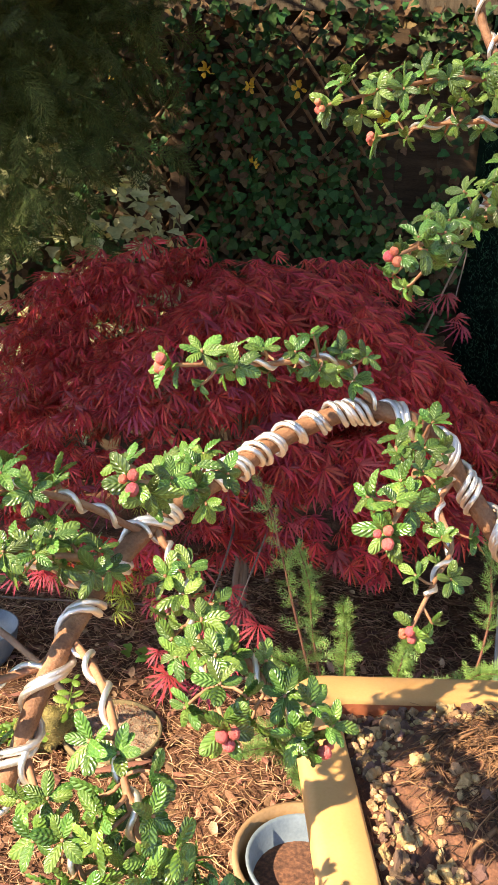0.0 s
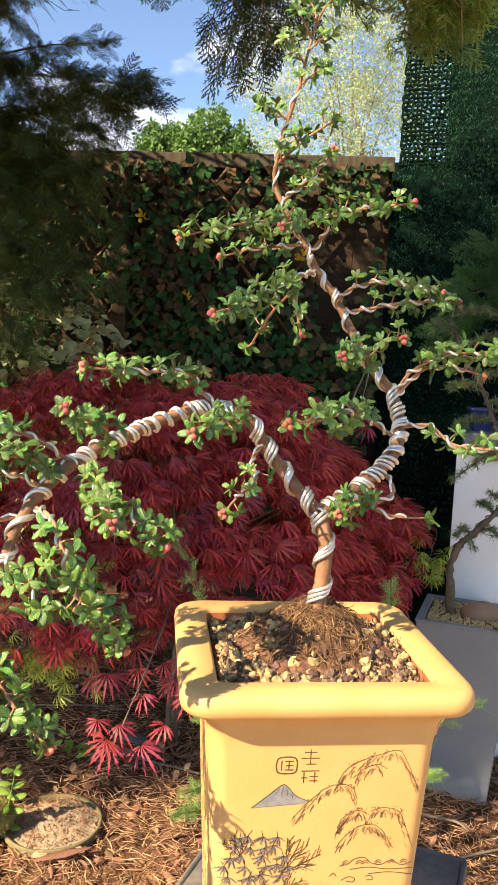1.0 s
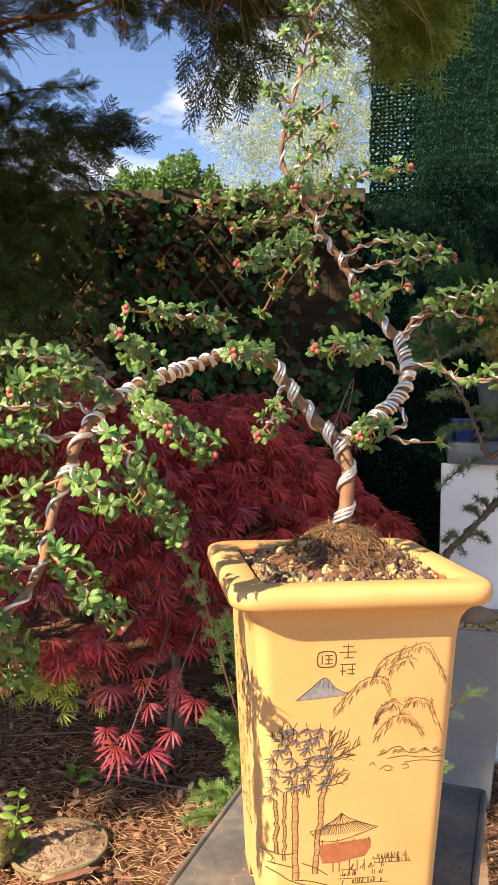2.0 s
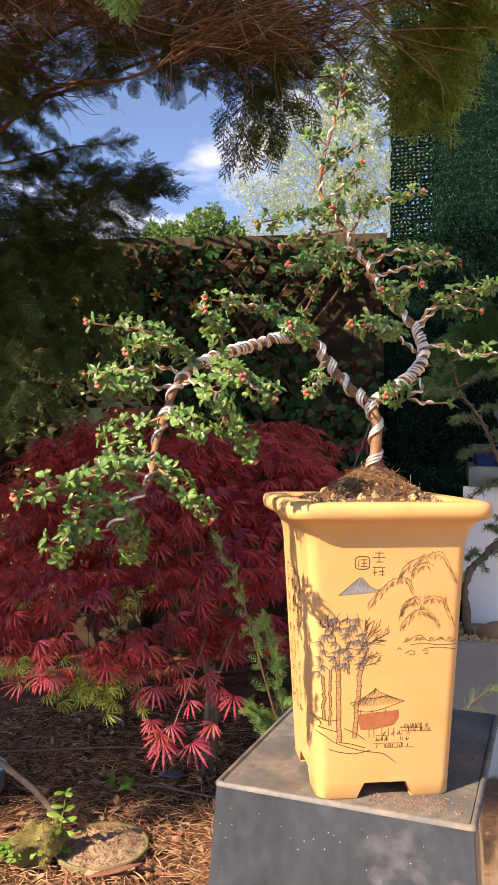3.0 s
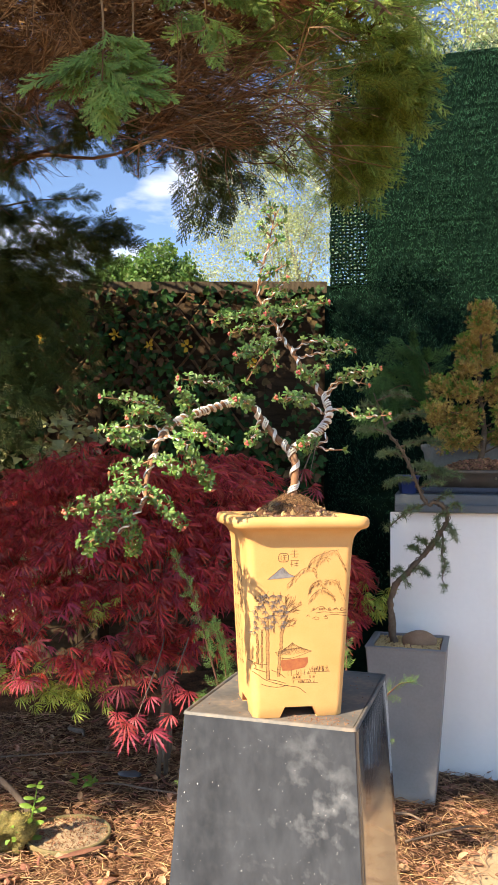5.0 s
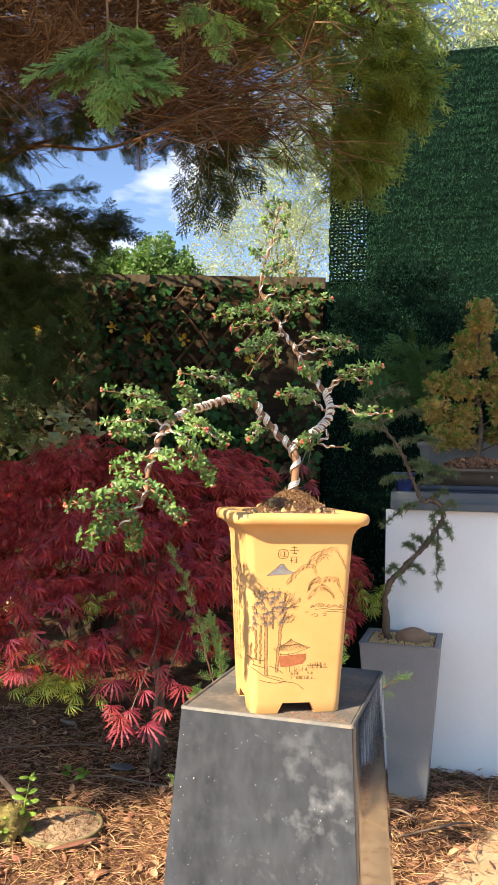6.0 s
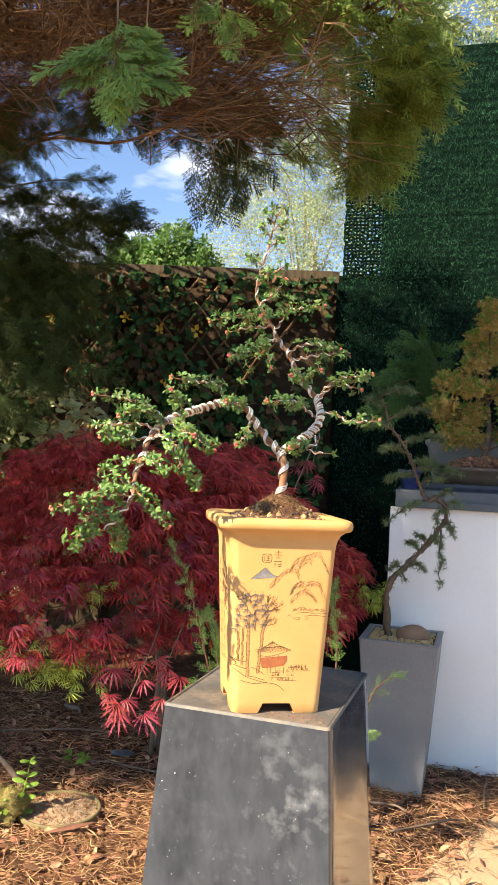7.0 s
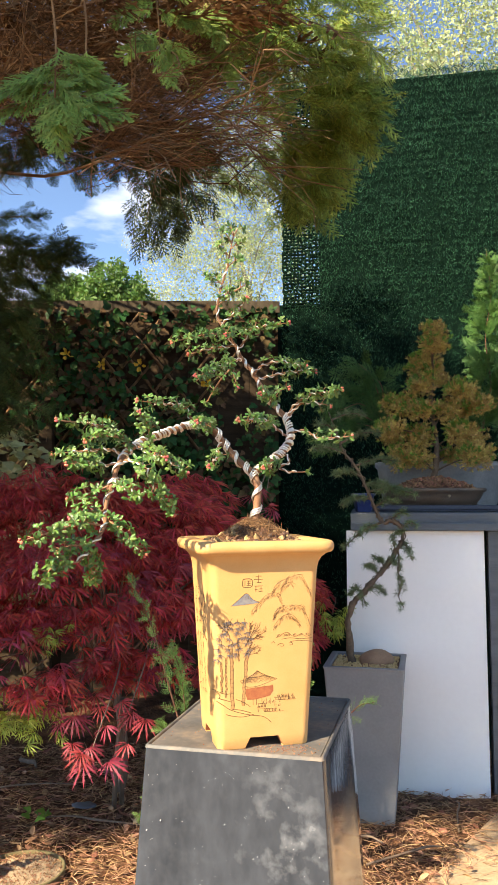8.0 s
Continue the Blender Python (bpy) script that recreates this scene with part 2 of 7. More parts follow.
M_PALEBARK = surf("pale_bark", (0.17, 0.145, 0.11), (0.30, 0.265, 0.21), rough=0.8, scale=6, fine=50)
M_GREENTREE = surf("bright_tree_leaf", (0.05, 0.12, 0.022), (0.15, 0.27, 0.06), rough=0.5, scale=3, fine=30, vary="island", amount=0.4, hue=0.02, glow_through=0.35)
M_BIRCH = surf("pale_spring_leaf", (0.30, 0.38, 0.16), (0.54, 0.58, 0.34), rough=0.5, scale=2, fine=20, vary="island", amount=0.35, hue=0.03, glow_through=0.45)
M_WHITE = surf("white_painted_board", (0.83, 0.83, 0.81), (0.88, 0.88, 0.86), rough=0.45, scale=3, fine=60, bump=0.05)
M_SLAB = surf("slate_grey_paint", (0.060, 0.072, 0.085), (0.11, 0.125, 0.14), rough=0.5, scale=8, fine=90, stretch=(0.4, 4, 4), bump=0.2, depth=0.001, vary="object", amount=0.15)
M_PLANTER = surf("grey_fibre_planter", (0.19, 0.19, 0.192), (0.245, 0.245, 0.246), rough=0.6, scale=7, fine=150, bump=0.12, depth=0.001)
M_BROWNPOT = surf("brown_stoneware", (0.085, 0.055, 0.038), (0.15, 0.10, 0.068), rough=0.55, scale=20, fine=200)
M_GREYPOT = surf("grey_glazed_pot", (0.17, 0.17, 0.17), (0.29, 0.285, 0.275), rough=0.35, scale=14, fine=120)
M_BLUE = surf("blue_glaze", (0.008, 0.018, 0.075), (0.016, 0.033, 0.13), rough=0.35, scale=14, fine=120)
M_TRAY = surf("navy_plastic", (0.010, 0.016, 0.036), (0.020, 0.028, 0.055), rough=0.4, scale=14, fine=120)
M_RUST = surf("rusty_green_conifer", (0.44, 0.245, 0.07), (0.62, 0.49, 0.15), rough=0.6, scale=25, fine=150, vary="island", amount=0.4, hue=0.035, glow_through=0.2)
M_LIME = surf("fresh_green_tips", (0.12, 0.26, 0.035), (0.24, 0.40, 0.07), rough=0.5, scale=30, fine=200, vary="island", amount=0.3, hue=0.02, glow_through=0.3)
M_YOUNG = surf("young_maple_leaf", (0.26, 0.34, 0.045), (0.46, 0.50, 0.09), rough=0.5, scale=30, fine=200, vary="island", amount=0.3, hue=0.03, glow_through=0.4)
M_GREENCON = surf("grass_green_conifer", (0.05, 0.14, 0.03), (0.12, 0.25, 0.06), rough=0.55, scale=15, fine=120, vary="island", amount=0.35, hue=0.02, glow_through=0.25)
M_DARKCON = surf("dark_feathery_conifer", (0.036, 0.092, 0.026), (0.09, 0.18, 0.045), rough=0.6, scale=15, fine=120, vary="island", amount=0.4, hue=0.02, glow_through=0.2, spec=0.2)
M_LARCH = surf("grey_green_needles", (0.070, 0.11, 0.045), (0.17, 0.225, 0.09), rough=0.55, scale=30, fine=200, vary="island", amount=0.35, hue=0.02, glow_through=0.15)
M_LARCHBARK = surf("grey_brown_bark", (0.075, 0.05, 0.032), (0.19, 0.13, 0.085), rough=0.9, scale=60, fine=400, bump=0.7, depth=0.002)
M_REDBARK = surf("red_brown_bark", (0.12, 0.045, 0.03), (0.24, 0.10, 0.06), rough=0.8, scale=60, fine=400)
M_JUNIPER = surf("juniper_scale_leaf", (0.12, 0.24, 0.065), (0.28, 0.44, 0.12), rough=0.5, scale=40, fine=300, vary="island", amount=0.35, hue=0.02, glow_through=0.25)
M_MOSS = surf("mossy_stone", (0.14, 0.13, 0.035), (0.50, 0.38, 0.13), rough=0.95, scale=45, fine=420, bump=1.0, depth=0.012)
M_MOSSTUFT = surf("moss_tuft", (0.20, 0.17, 0.045), (0.52, 0.42, 0.14), rough=0.9, scale=60, fine=300, vary="island", amount=0.5, hue=0.03, glow_through=0.15, spec=0.1)
M_STONE = surf("warm_brown_stone", (0.22, 0.11, 0.06), (0.33, 0.19, 0.11), rough=0.75, scale=30, fine=300, bump=0.2)
M_SAND = surf("sandy_fill", (0.24, 0.16, 0.10), (0.52, 0.39, 0.25), rough=0.95, scale=40, fine=420, bump=0.9, depth=0.003)
M_TANPOT = surf("tan_clay", (0.22, 0.13, 0.06), (0.36, 0.22, 0.11), rough=0.7, scale=20, fine=200)
M_MOSSRIM = surf("mossy_clay_rim", (0.10, 0.09, 0.04), (0.26, 0.19, 0.09), rough=0.9, scale=30, fine=260, bump=0.6, depth=0.002)
M_PALEBLUE = surf("pale_blue_glaze", (0.12, 0.16, 0.19), (0.20, 0.25, 0.28), rough=0.35, scale=20, fine=200)

def stained(base, name, stain, scale, lo, hi, rough, spot, reach):
    """A copy of a surface with blotchy dry stains of their own shape on it."""
    k = base.copy()
    k.name = name
    n, l = k.node_tree.nodes, k.node_tree.links
    p = next(x for x in n if x.type == "BSDF_PRINCIPLED")
    co = n.new("ShaderNodeTexCoord")
    a, b = n.new("ShaderNodeTexNoise"), n.new("ShaderNodeTexNoise")
    for t, s, d in ((a, scale, 12.0), (b, scale * 0.16, 3.0)):
        t.inputs["Scale"].default_value, t.inputs["Detail"].default_value = s, d
        t.inputs["Distortion"].default_value = 0.15
        l.new(co.outputs["Object"], t.inputs["Vector"])
    mul = n.new("ShaderNodeMath")
    mul.operation = "MULTIPLY"
    l.new(a.outputs["Fac"], mul.inputs[0])
    l.new(b.outputs["Fac"], mul.inputs[1])
    r = n.new("ShaderNodeMapRange")
    r.inputs["From Min"].default_value, r.inputs["From Max"].default_value = lo, hi
    l.new(mul.outputs[0], r.inputs["Value"])
    where = n.new("ShaderNodeMapping")
    where.vector_type = "TEXTURE"
    where.inputs["Location"].default_value, where.inputs["Scale"].default_value = spot, reach
    l.new(co.outputs["Object"], where.inputs["Vector"])
    ball = n.new("ShaderNodeTexGradient")
    ball.gradient_type = "SPHERICAL"
    l.new(where.outputs["Vector"], ball.inputs["Vector"])
    amount = n.new("ShaderNodeMapRange")
    amount.inputs["From Max"].default_value, amount.inputs["To Min"].default_value = 0.55, 0.12
    l.new(ball.outputs["Fac"], amount.inputs["Value"])
    here = n.new("ShaderNodeMath")
    here.operation = "MULTIPLY"
    l.new(r.outputs["Result"], here.inputs[0])
    l.new(amount.outputs["Result"], here.inputs[1])
    mix = n.new("ShaderNodeMix")
    mix.data_type = "RGBA"
    mix.inputs["B"].default_value = (*stain, 1)
    l.new(here.outputs[0], mix.inputs["Factor"])
    l.new(p.inputs["Base Color"].links[0].from_socket, mix.inputs["A"])
    l.new(mix.outputs["Result"], p.inputs["Base Color"])
    rm = n.new("ShaderNodeMix")
    rm.inputs["B"].default_value = rough
    l.new(here.outputs[0], rm.inputs["Factor"])
    l.new(p.inputs["Roughness"].links[0].from_socket, rm.inputs["A"])
    l.new(rm.outputs["Result"], p.inputs["Roughness"])
    return k


M_PLINTH = stained(M_PLINTH_PLAIN, "stained_slate_grey_resin", (0.20, 0.212, 0.23), 75, 0.27, 0.52, 0.45, (0.048, -0.125, 0.50), (0.075, 0.10, 0.17))




# ---- mesh tools ----
MATRIX = {}


def thing(name, m, label, category, group="", kind=""):
    ob = new(name)
    ob.matrix_world = m
    ob.empty_display_size = 0.02
    MATRIX[ob] = m.copy()
    return tagged(ob, label, category, group, kind)


def raw_mesh(name, verts, faces, uvs=None, smooth=True):
    """A mesh from an array of places and arrays of three- or four-cornered faces."""
    me = bpy.data.meshes.new(name)
    verts = np.asarray(verts, np.float32)
    faces = [np.asarray(f, np.int32) for f in (faces if isinstance(faces, list) else [faces]) if len(f)]
    loops = np.concatenate([f.ravel() for f in faces])
    sizes = np.concatenate([np.full(len(f), f.shape[1], np.int32) for f in faces])
    me.vertices.add(len(verts))
    me.vertices.foreach_set("co", verts.ravel())
    me.loops.add(len(loops))
    me.loops.foreach_set("vertex_index", loops)
    me.polygons.add(len(sizes))
    me.polygons.foreach_set("loop_start", np.concatenate([[0], np.cumsum(sizes)[:-1]]).astype(np.int32))
    if uvs is not None:
        layer = me.uv_layers.new(name="leaf")
        layer.data.foreach_set("uv", np.asarray(uvs, np.float32)[loops].ravel())
    me.update(calc_edges=True)
    me.validate()
    me.polygons.foreach_set("use_smooth", np.full(len(me.polygons), smooth))
    return me


def solid(name, geo, material, parent=None, label="", kind="", category="", uvs=None, smooth=True, local=False, group=""):
    """One mesh object from (places, faces). Under a parent, places are in the world unless local."""
    verts, faces = geo
    verts = np.asarray(verts, float)
    if parent is not None and not local:
        inv = np.array(MATRIX[parent].inverted())
        verts = verts @ inv[:3, :3].T + inv[:3, 3]
    ob = new(name, raw_mesh(name, verts, faces, uvs, smooth))
    ob.data.materials.append(material)
    if parent is not None:
        ob.parent = parent
        MATRIX[ob] = MATRIX[parent].copy()
    else:
        MATRIX[ob] = Matrix.Identity(4)
    return tagged(ob, label, category, group, kind)


def piece(name, me, m, parent, label=""):
    """An object on a shared mesh, at the world pose m, under parent."""
    ob = new(name, me)
    ob.parent = parent
    ob.matrix_local = MATRIX[parent].inverted() @ m
    return tagged(ob, label)


def merge(geos):
    verts, tri, quad, at = [], [], [], 0
    for v, f in geos:
        v = np.asarray(v, float)
        verts.append(v)
        for g in (f if isinstance(f, list) else [f]):
            g = np.asarray(g, int)
            if len(g):
                (tri if g.shape[1] == 3 else quad).append(g + at)
        at += len(v)
    return np.concatenate(verts), [np.concatenate(g) for g in (tri, quad) if g]


def scatter(template, places):
    """Copies of a template (places, faces, uvs or None) by 4 x 4 arrays, in one mesh."""
    v, f, uv = template
    places = np.asarray(places, float)
    n = len(places)
    allv = (np.einsum("nij,vj->nvi", places[:, :3, :3], v) + places[:, None, :3, 3]).reshape(-1, 3)
    step = (np.arange(n) * len(v))[:, None, None]
    allf = [(np.asarray(g)[None] + step).reshape(-1, np.asarray(g).shape[1]) for g in f]
    return allv, allf, (np.tile(uv, (n, 1)) if uv is not None else None)


def spline(pts, n=8):
    """A smooth line through the points, n steps to each stretch."""
    p = np.asarray(pts, float)
    p = np.vstack([2 * p[0] - p[1], p, 2 * p[-1] - p[-2]])
    out = []
    for i in range(1, len(p) - 2):
        for k in range(n):
            t = k / n
            a, b, c, d = p[i - 1], p[i], p[i + 1], p[i + 2]
            out.append(0.5 * (2 * b + (c - a) * t + (2 * a - 5 * b + 4 * c - d) * t * t + (3 * b - a - 3 * c + d) * t ** 3))
    out.append(p[-2])
    return np.array(out)


def frames_along(pts):
    """Tangents and two crossing directions along a line, with no twist."""
    p = np.asarray(pts, float)
    t = np.gradient(p, axis=0)
    t /= np.linalg.norm(t, axis=1)[:, None] + 1e-12
    u = np.cross(t[0], (0.31, 0.2, 0.93))
    u /= np.linalg.norm(u)
    us = []
    for k in t:
        u = u - k * np.dot(u, k)
        u /= np.linalg.norm(u)
        us.append(u)
    us = np.array(us)
    return t, us, np.cross(t, us)


def tube(pts, radii, sides=8, rough=0.0, seed=0):
    p = np.asarray(pts, float)
    r = np.interp(np.linspace(0, 1, len(p)), np.linspace(0, 1, len(np.atleast_1d(radii))), np.atleast_1d(radii))
    _, u, w = frames_along(p)
    a = np.linspace(0, 2 * np.pi, sides, endpoint=False)
    rng = np.random.default_rng(seed)
    rr = r[:, None] * (1 + rough * rng.normal(size=(len(p), sides)))
    ring = p[:, None] + rr[..., None] * (np.cos(a)[None, :, None] * u[:, None] + np.sin(a)[None, :, None] * w[:, None])
    v = np.vstack([ring.reshape(-1, 3), p[0], p[-1]])
    i, j = np.meshgrid(np.arange(len(p) - 1), np.arange(sides), indexing="ij")
    k = (j + 1) % sides
    quads = np.stack([i * sides + j, i * sides + k, (i + 1) * sides + k, (i + 1) * sides + j], -1).reshape(-1, 4)
    s = np.arange(sides)
    e, n = len(p) * sides, (len(p) - 1) * sides
    tris = np.vstack([np.stack([np.full(sides, e), (s + 1) % sides, s], -1), np.stack([np.full(sides, e + 1), n + s, n + (s + 1) % sides], -1)])
    return v, [tris, quads]


def coil(pts, radii, pitch, wire, phase=0.0, sides=6):
    """A wire wound along a line."""
    p = np.asarray(pts, float)
    seg = np.linalg.norm(np.diff(p, axis=0), axis=1)
    s = np.concatenate([[0], np.cumsum(seg)])
    n = max(8, int(s[-1] / pitch * 12))
    at = np.linspace(0, s[-1], n)
    r = np.interp(np.linspace(0, 1, len(p)), np.linspace(0, 1, len(radii)), radii)
    _, u, w = frames_along(p)
    q = np.stack([np.interp(at, s, p[:, k]) for k in range(3)], -1)
    uu = np.stack([np.interp(at, s, u[:, k]) for k in range(3)], -1)
    ww = np.stack([np.interp(at, s, w[:, k]) for k in range(3)], -1)
    rr = np.interp(at, s, r) + wire * 0.85
    wob = 1 + 0.25 * np.sin(at * 310 + phase * 2) * 0.5
    a = phase + 2 * np.pi * at / pitch + 0.5 * np.sin(at * 140 + phase)
    return tube(q + (rr * wob)[:, None] * (np.cos(a)[:, None] * uu + np.sin(a)[:, None] * ww), [wire], sides)


def box(x0, x1, y0, y1, z0, z1, b=0.0):
    """A block; with b, its edges are cut off."""
    bm = bmesh.new()
    bmesh.ops.create_cube(bm, size=1)
    for v in bm.verts:
        v.co = Vector((x0 + (v.co.x + 0.5) * (x1 - x0), y0 + (v.co.y + 0.5) * (y1 - y0), z0 + (v.co.z + 0.5) * (z1 - z0)))
    if b:
        bmesh.ops.bevel(bm, geom=list(bm.edges), offset=b, segments=2, affect="EDGES", profile=0.6)
    return of_bmesh(bm)


def of_bmesh(bm):
    bm.verts.index_update()
    v = np.array([x.co[:] for x in bm.verts])
    tri = [[k.index for k in f.verts] for f in bm.faces if len(f.verts) == 3]
    quad = [[k.index for k in f.verts] for f in bm.faces if len(f.verts) == 4]
    for f in bm.faces:
        if len(f.verts) > 4:
            ids = [k.index for k in f.verts]
            tri += [[ids[0], ids[k], ids[k + 1]] for k in range(1, len(ids) - 1)]
    bm.free()
    return v, [np.array(g, int) for g in (tri, quad) if g]


def rounded_loft(profile, n=6):
    """Rounded-square rings stacked: rows of half width x, half width y, height, corner radius."""
    rings = []
    for hx, hy, z, r in profile:
        ring = []
        for cx, cy, a0 in ((1, 1, 0), (-1, 1, 90), (-1, -1, 180), (1, -1, 270)):
            for k in range(n + 1):
                a = radians(a0 + 90 * k / n)
                ring.append((cx * (hx - r) + r * math.cos(a), cy * (hy - r) + r * math.sin(a), z))
        rings.append(ring)
    v = np.array(rings)
    m = v.shape[1]
    i, j = np.meshgrid(np.arange(len(v) - 1), np.arange(m), indexing="ij")
    quads = np.stack([i * m + j, i * m + (j + 1) % m, (i + 1) * m + (j + 1) % m, (i + 1) * m + j], -1).reshape(-1, 4)
    return v.reshape(-1, 3), [quads]


def cap(geo, ring_size, first=True):
    """Closes a loft's first or last ring with a fan."""
    v, f = geo
    s = np.arange(ring_size) + (0 if first else len(v) - ring_size)
    mid = v[s].mean(0)
    v2 = np.vstack([v, mid])
    k = np.full(ring_size, len(v))
    nxt = np.roll(s, -1)
    return v2, f + [np.stack([k, nxt, s] if first else [k, s, nxt], -1)]


def turned(profile, n=32, squash=1.0):
    """A round form from rows of radius and height."""
    a = np.linspace(0, 2 * np.pi, n, endpoint=False)
    v = np.array([[(r * math.cos(x), squash * r * math.sin(x), z) for x in a] for r, z in profile])
    i, j = np.meshgrid(np.arange(len(v) - 1), np.arange(n), indexing="ij")
    return v.reshape(-1, 3), [np.stack([i * n + j, i * n + (j + 1) % n, (i + 1) * n + (j + 1) % n, (i + 1) * n + j], -1).reshape(-1, 4)]


def moved(geo, m):
    v, f = geo
    a = np.array(m)
    return np.asarray(v) @ a[:3, :3].T + a[:3, 3], f


def lump(seed, rx, ry, rz, detail=2, rough=0.25):
    """An uneven stone."""
    bm = bmesh.new()
    bmesh.ops.create_icosphere(bm, subdivisions=detail, radius=1)
    off = Vector((seed * 3.1, seed * 1.7, seed * 0.9))
    for v in bm.verts:
        v.co *= 1 + rough * noise.noise(v.co * 1.3 + off) + rough * 0.4 * noise.noise(v.co * 3.1 + off)
        v.co = Vector((v.co.x * rx, v.co.y * ry, v.co.z * rz))
    return of_bmesh(bm)


def turn_to(place, ahead, up, size=1.0, roll=0.0):
    """A pose whose x axis goes along ahead and whose z axis leans towards up."""
    x = np.asarray(ahead, float) / (np.linalg.norm(ahead) + 1e-12)
    z = np.asarray(up, float) - x * np.dot(up, x)
    if np.linalg.norm(z) < 1e-6:
        z = np.cross(x, (0.3, 0.9, 0.1))
    z /= np.linalg.norm(z)
    y = np.cross(z, x)
    if roll:
        y, z = math.cos(roll) * y + math.sin(roll) * z, math.cos(roll) * z - math.sin(roll) * y
    m = np.eye(4)
    m[:3, 0], m[:3, 1], m[:3, 2], m[:3, 3] = x * size, y * size, z * size, place
    return m


# ---- ground and paving ----
def ground_z(x, y):
    k = min(1.0, max(0.0, (x + 0.2) / 0.6))
    near = max(0.0, 1 - (x * x + (y - 1) ** 2) / 30)
    return -0.012 - 0.026 * k + near * (0.014 * noise.noise((x * 2.1, y * 2.1, 0.3)) + 0.008 * noise.noise((x * 7, y * 7, 1.7)) + 0.004 * noise.noise((x * 19, y * 19, 4.7)))


def sheet(xs, ys, z):
    v = np.array([(x, y, z(x, y)) for y in ys for x in xs])
    i, j = np.meshgrid(np.arange(len(ys) - 1), np.arange(len(xs) - 1), indexing="ij")
    a = i * len(xs) + j
    return v, [np.stack([a, a + 1, a + 1 + len(xs), a + len(xs)], -1).reshape(-1, 4)]


far = [4, 6, 9, 14, 25, 50, 120, 400]
solid("ground", sheet(np.concatenate([[-k for k in far[::-1]], np.linspace(-2.4, 2.4, 97), far]),
                      np.concatenate([[-k for k in far[::-1]], np.linspace(-1.2, 3.4, 93), far]), ground_z),
      M_GROUND, label="dark mulched garden soil under needle litter", category="ground", kind="structure")


def slab_geo(corners, z0, z1):
    c = np.array(corners, float)
    v = np.vstack([np.c_[c, np.full(len(c), z0)], np.c_[c, np.full(len(c), z1)]])
    n = len(c)
    s = np.arange(n)
    return v, [np.stack([np.full(n - 2, n), n + s[1:-1], n + s[2:]], -1), np.stack([s, (s + 1) % n, (s + 1) % n + n, s + n], -1)]


pavement = thing("pavement", Matrix.Identity(4), "sandy pale paving slabs dusted with soil", "paving", kind="structure")
edge_dir = np.array((0.62, 0.784))
for row in range(4):
    for col in range(5):
        o = np.array((0.10, 0.55)) + edge_dir * (col * 0.61 - 1.1) + np.array((0.784, -0.62)) * (row * 0.46)
        c = [o, o + np.array((0.784, -0.62)) * 0.45, o + np.array((0.784, -0.62)) * 0.45 + edge_dir * 0.6, o + edge_dir * 0.6]
        solid("paving_slab", slab_geo(c, -0.06, -0.016 + 0.002 * ((row + col) % 2)), M_PAVE, pavement, smooth=False)

rng = np.random.default_rng(4)


def strand(rng, length, width, bend):
    """A dry needle or straw: a thin bent three-sided stick along x."""
    p = [(-length / 2, 0, 0), (length * rng.uniform(-0.15, 0.15), bend * rng.normal(), bend * 0.5 * rng.random()), (length / 2, bend * rng.normal(), 0)]
    return tube(p, [width * 0.6, width, width * 0.4], 3)


def lit_spot(rng):
    while True:
        x, y = rng.uniform(-1.0, 0.95), rng.uniform(0.5, 1.95)
        side = (x - 0.10) * 0.784 - (y - 0.55) * 0.62
        if side > 0.02 and rng.random() > 0.5 * math.exp(-side * 9):
            continue
        return x, y


for name, count, make, material, label in (
        ("needle_litter", 16000, lambda: strand(rng, rng.uniform(0.014, 0.062), rng.uniform(0.0005, 0.0014), 0.006), M_LITTER, "reddish dry conifer needles strewn over soil"),
        ("bark_chips", 1500, lambda: lump(rng.integers(1, 60), rng.uniform(0.005, 0.020), rng.uniform(0.003, 0.010), rng.uniform(0.0015, 0.004), 1, 0.5), M_CHIP, "flat brown bark chips and dead leaf scraps")):
    kinds = [make() for _ in range(24)]
    lots = [[] for _ in kinds]
    for k in range(count):
        x, y = lit_spot(rng)
        tilt = rng.normal(0, 0.22, 2)
        a = rng.uniform(0, 6.283)
        base_z = max(ground_z(x, y), -0.013) if (x - 0.10) * 0.784 - (y - 0.55) * 0.62 > -0.01 else ground_z(x, y)
        lots[k % 24].append(turn_to((x, y, base_z + rng.uniform(0.001, 0.012)), (math.cos(a), math.sin(a), tilt[0]), (tilt[1], 0, 1), rng.uniform(0.7, 1.3)))
    solid(name, merge([scatter((*k, None), lot)[:2] for k, lot in zip(kinds, lots)]), material, label=label, category="plant litter", kind="stuff", smooth=name != "bark_chips")

lot = []
for k in range(330):
    x, y = lit_spot(rng)
    a = rng.uniform(0, 6.283)
    lot.append(turn_to((x, y, max(ground_z(x, y), -0.03) + rng.uniform(0.006, 0.016)), (math.cos(a), math.sin(a), rng.normal(0, 0.35)), rng.normal(0, 0.45, 3) + (0, 0, 1), rng.uniform(0.014, 0.034)))
dead_v = np.array([(0, 0, 0), (0.3, -0.24, 0.12), (0.7, -0.2, 0.16), (1, 0, 0.05), (0.7, 0.2, 0.14), (0.3, 0.25, 0.1), (0.35, 0, 0), (0.7, 0, 0.02)])
dead_f = np.array([(0, 1, 6), (0, 6, 5), (2, 3, 7), (7, 3, 4)]), np.array([(1, 2, 7, 6), (6, 7, 4, 5)])
solid("leaf_litter", scatter((dead_v, list(dead_f), None), lot)[:2], M_DEADLEAF, label="curled pale brown dead leaves strewn on the litter", category="plant litter", kind="stuff")
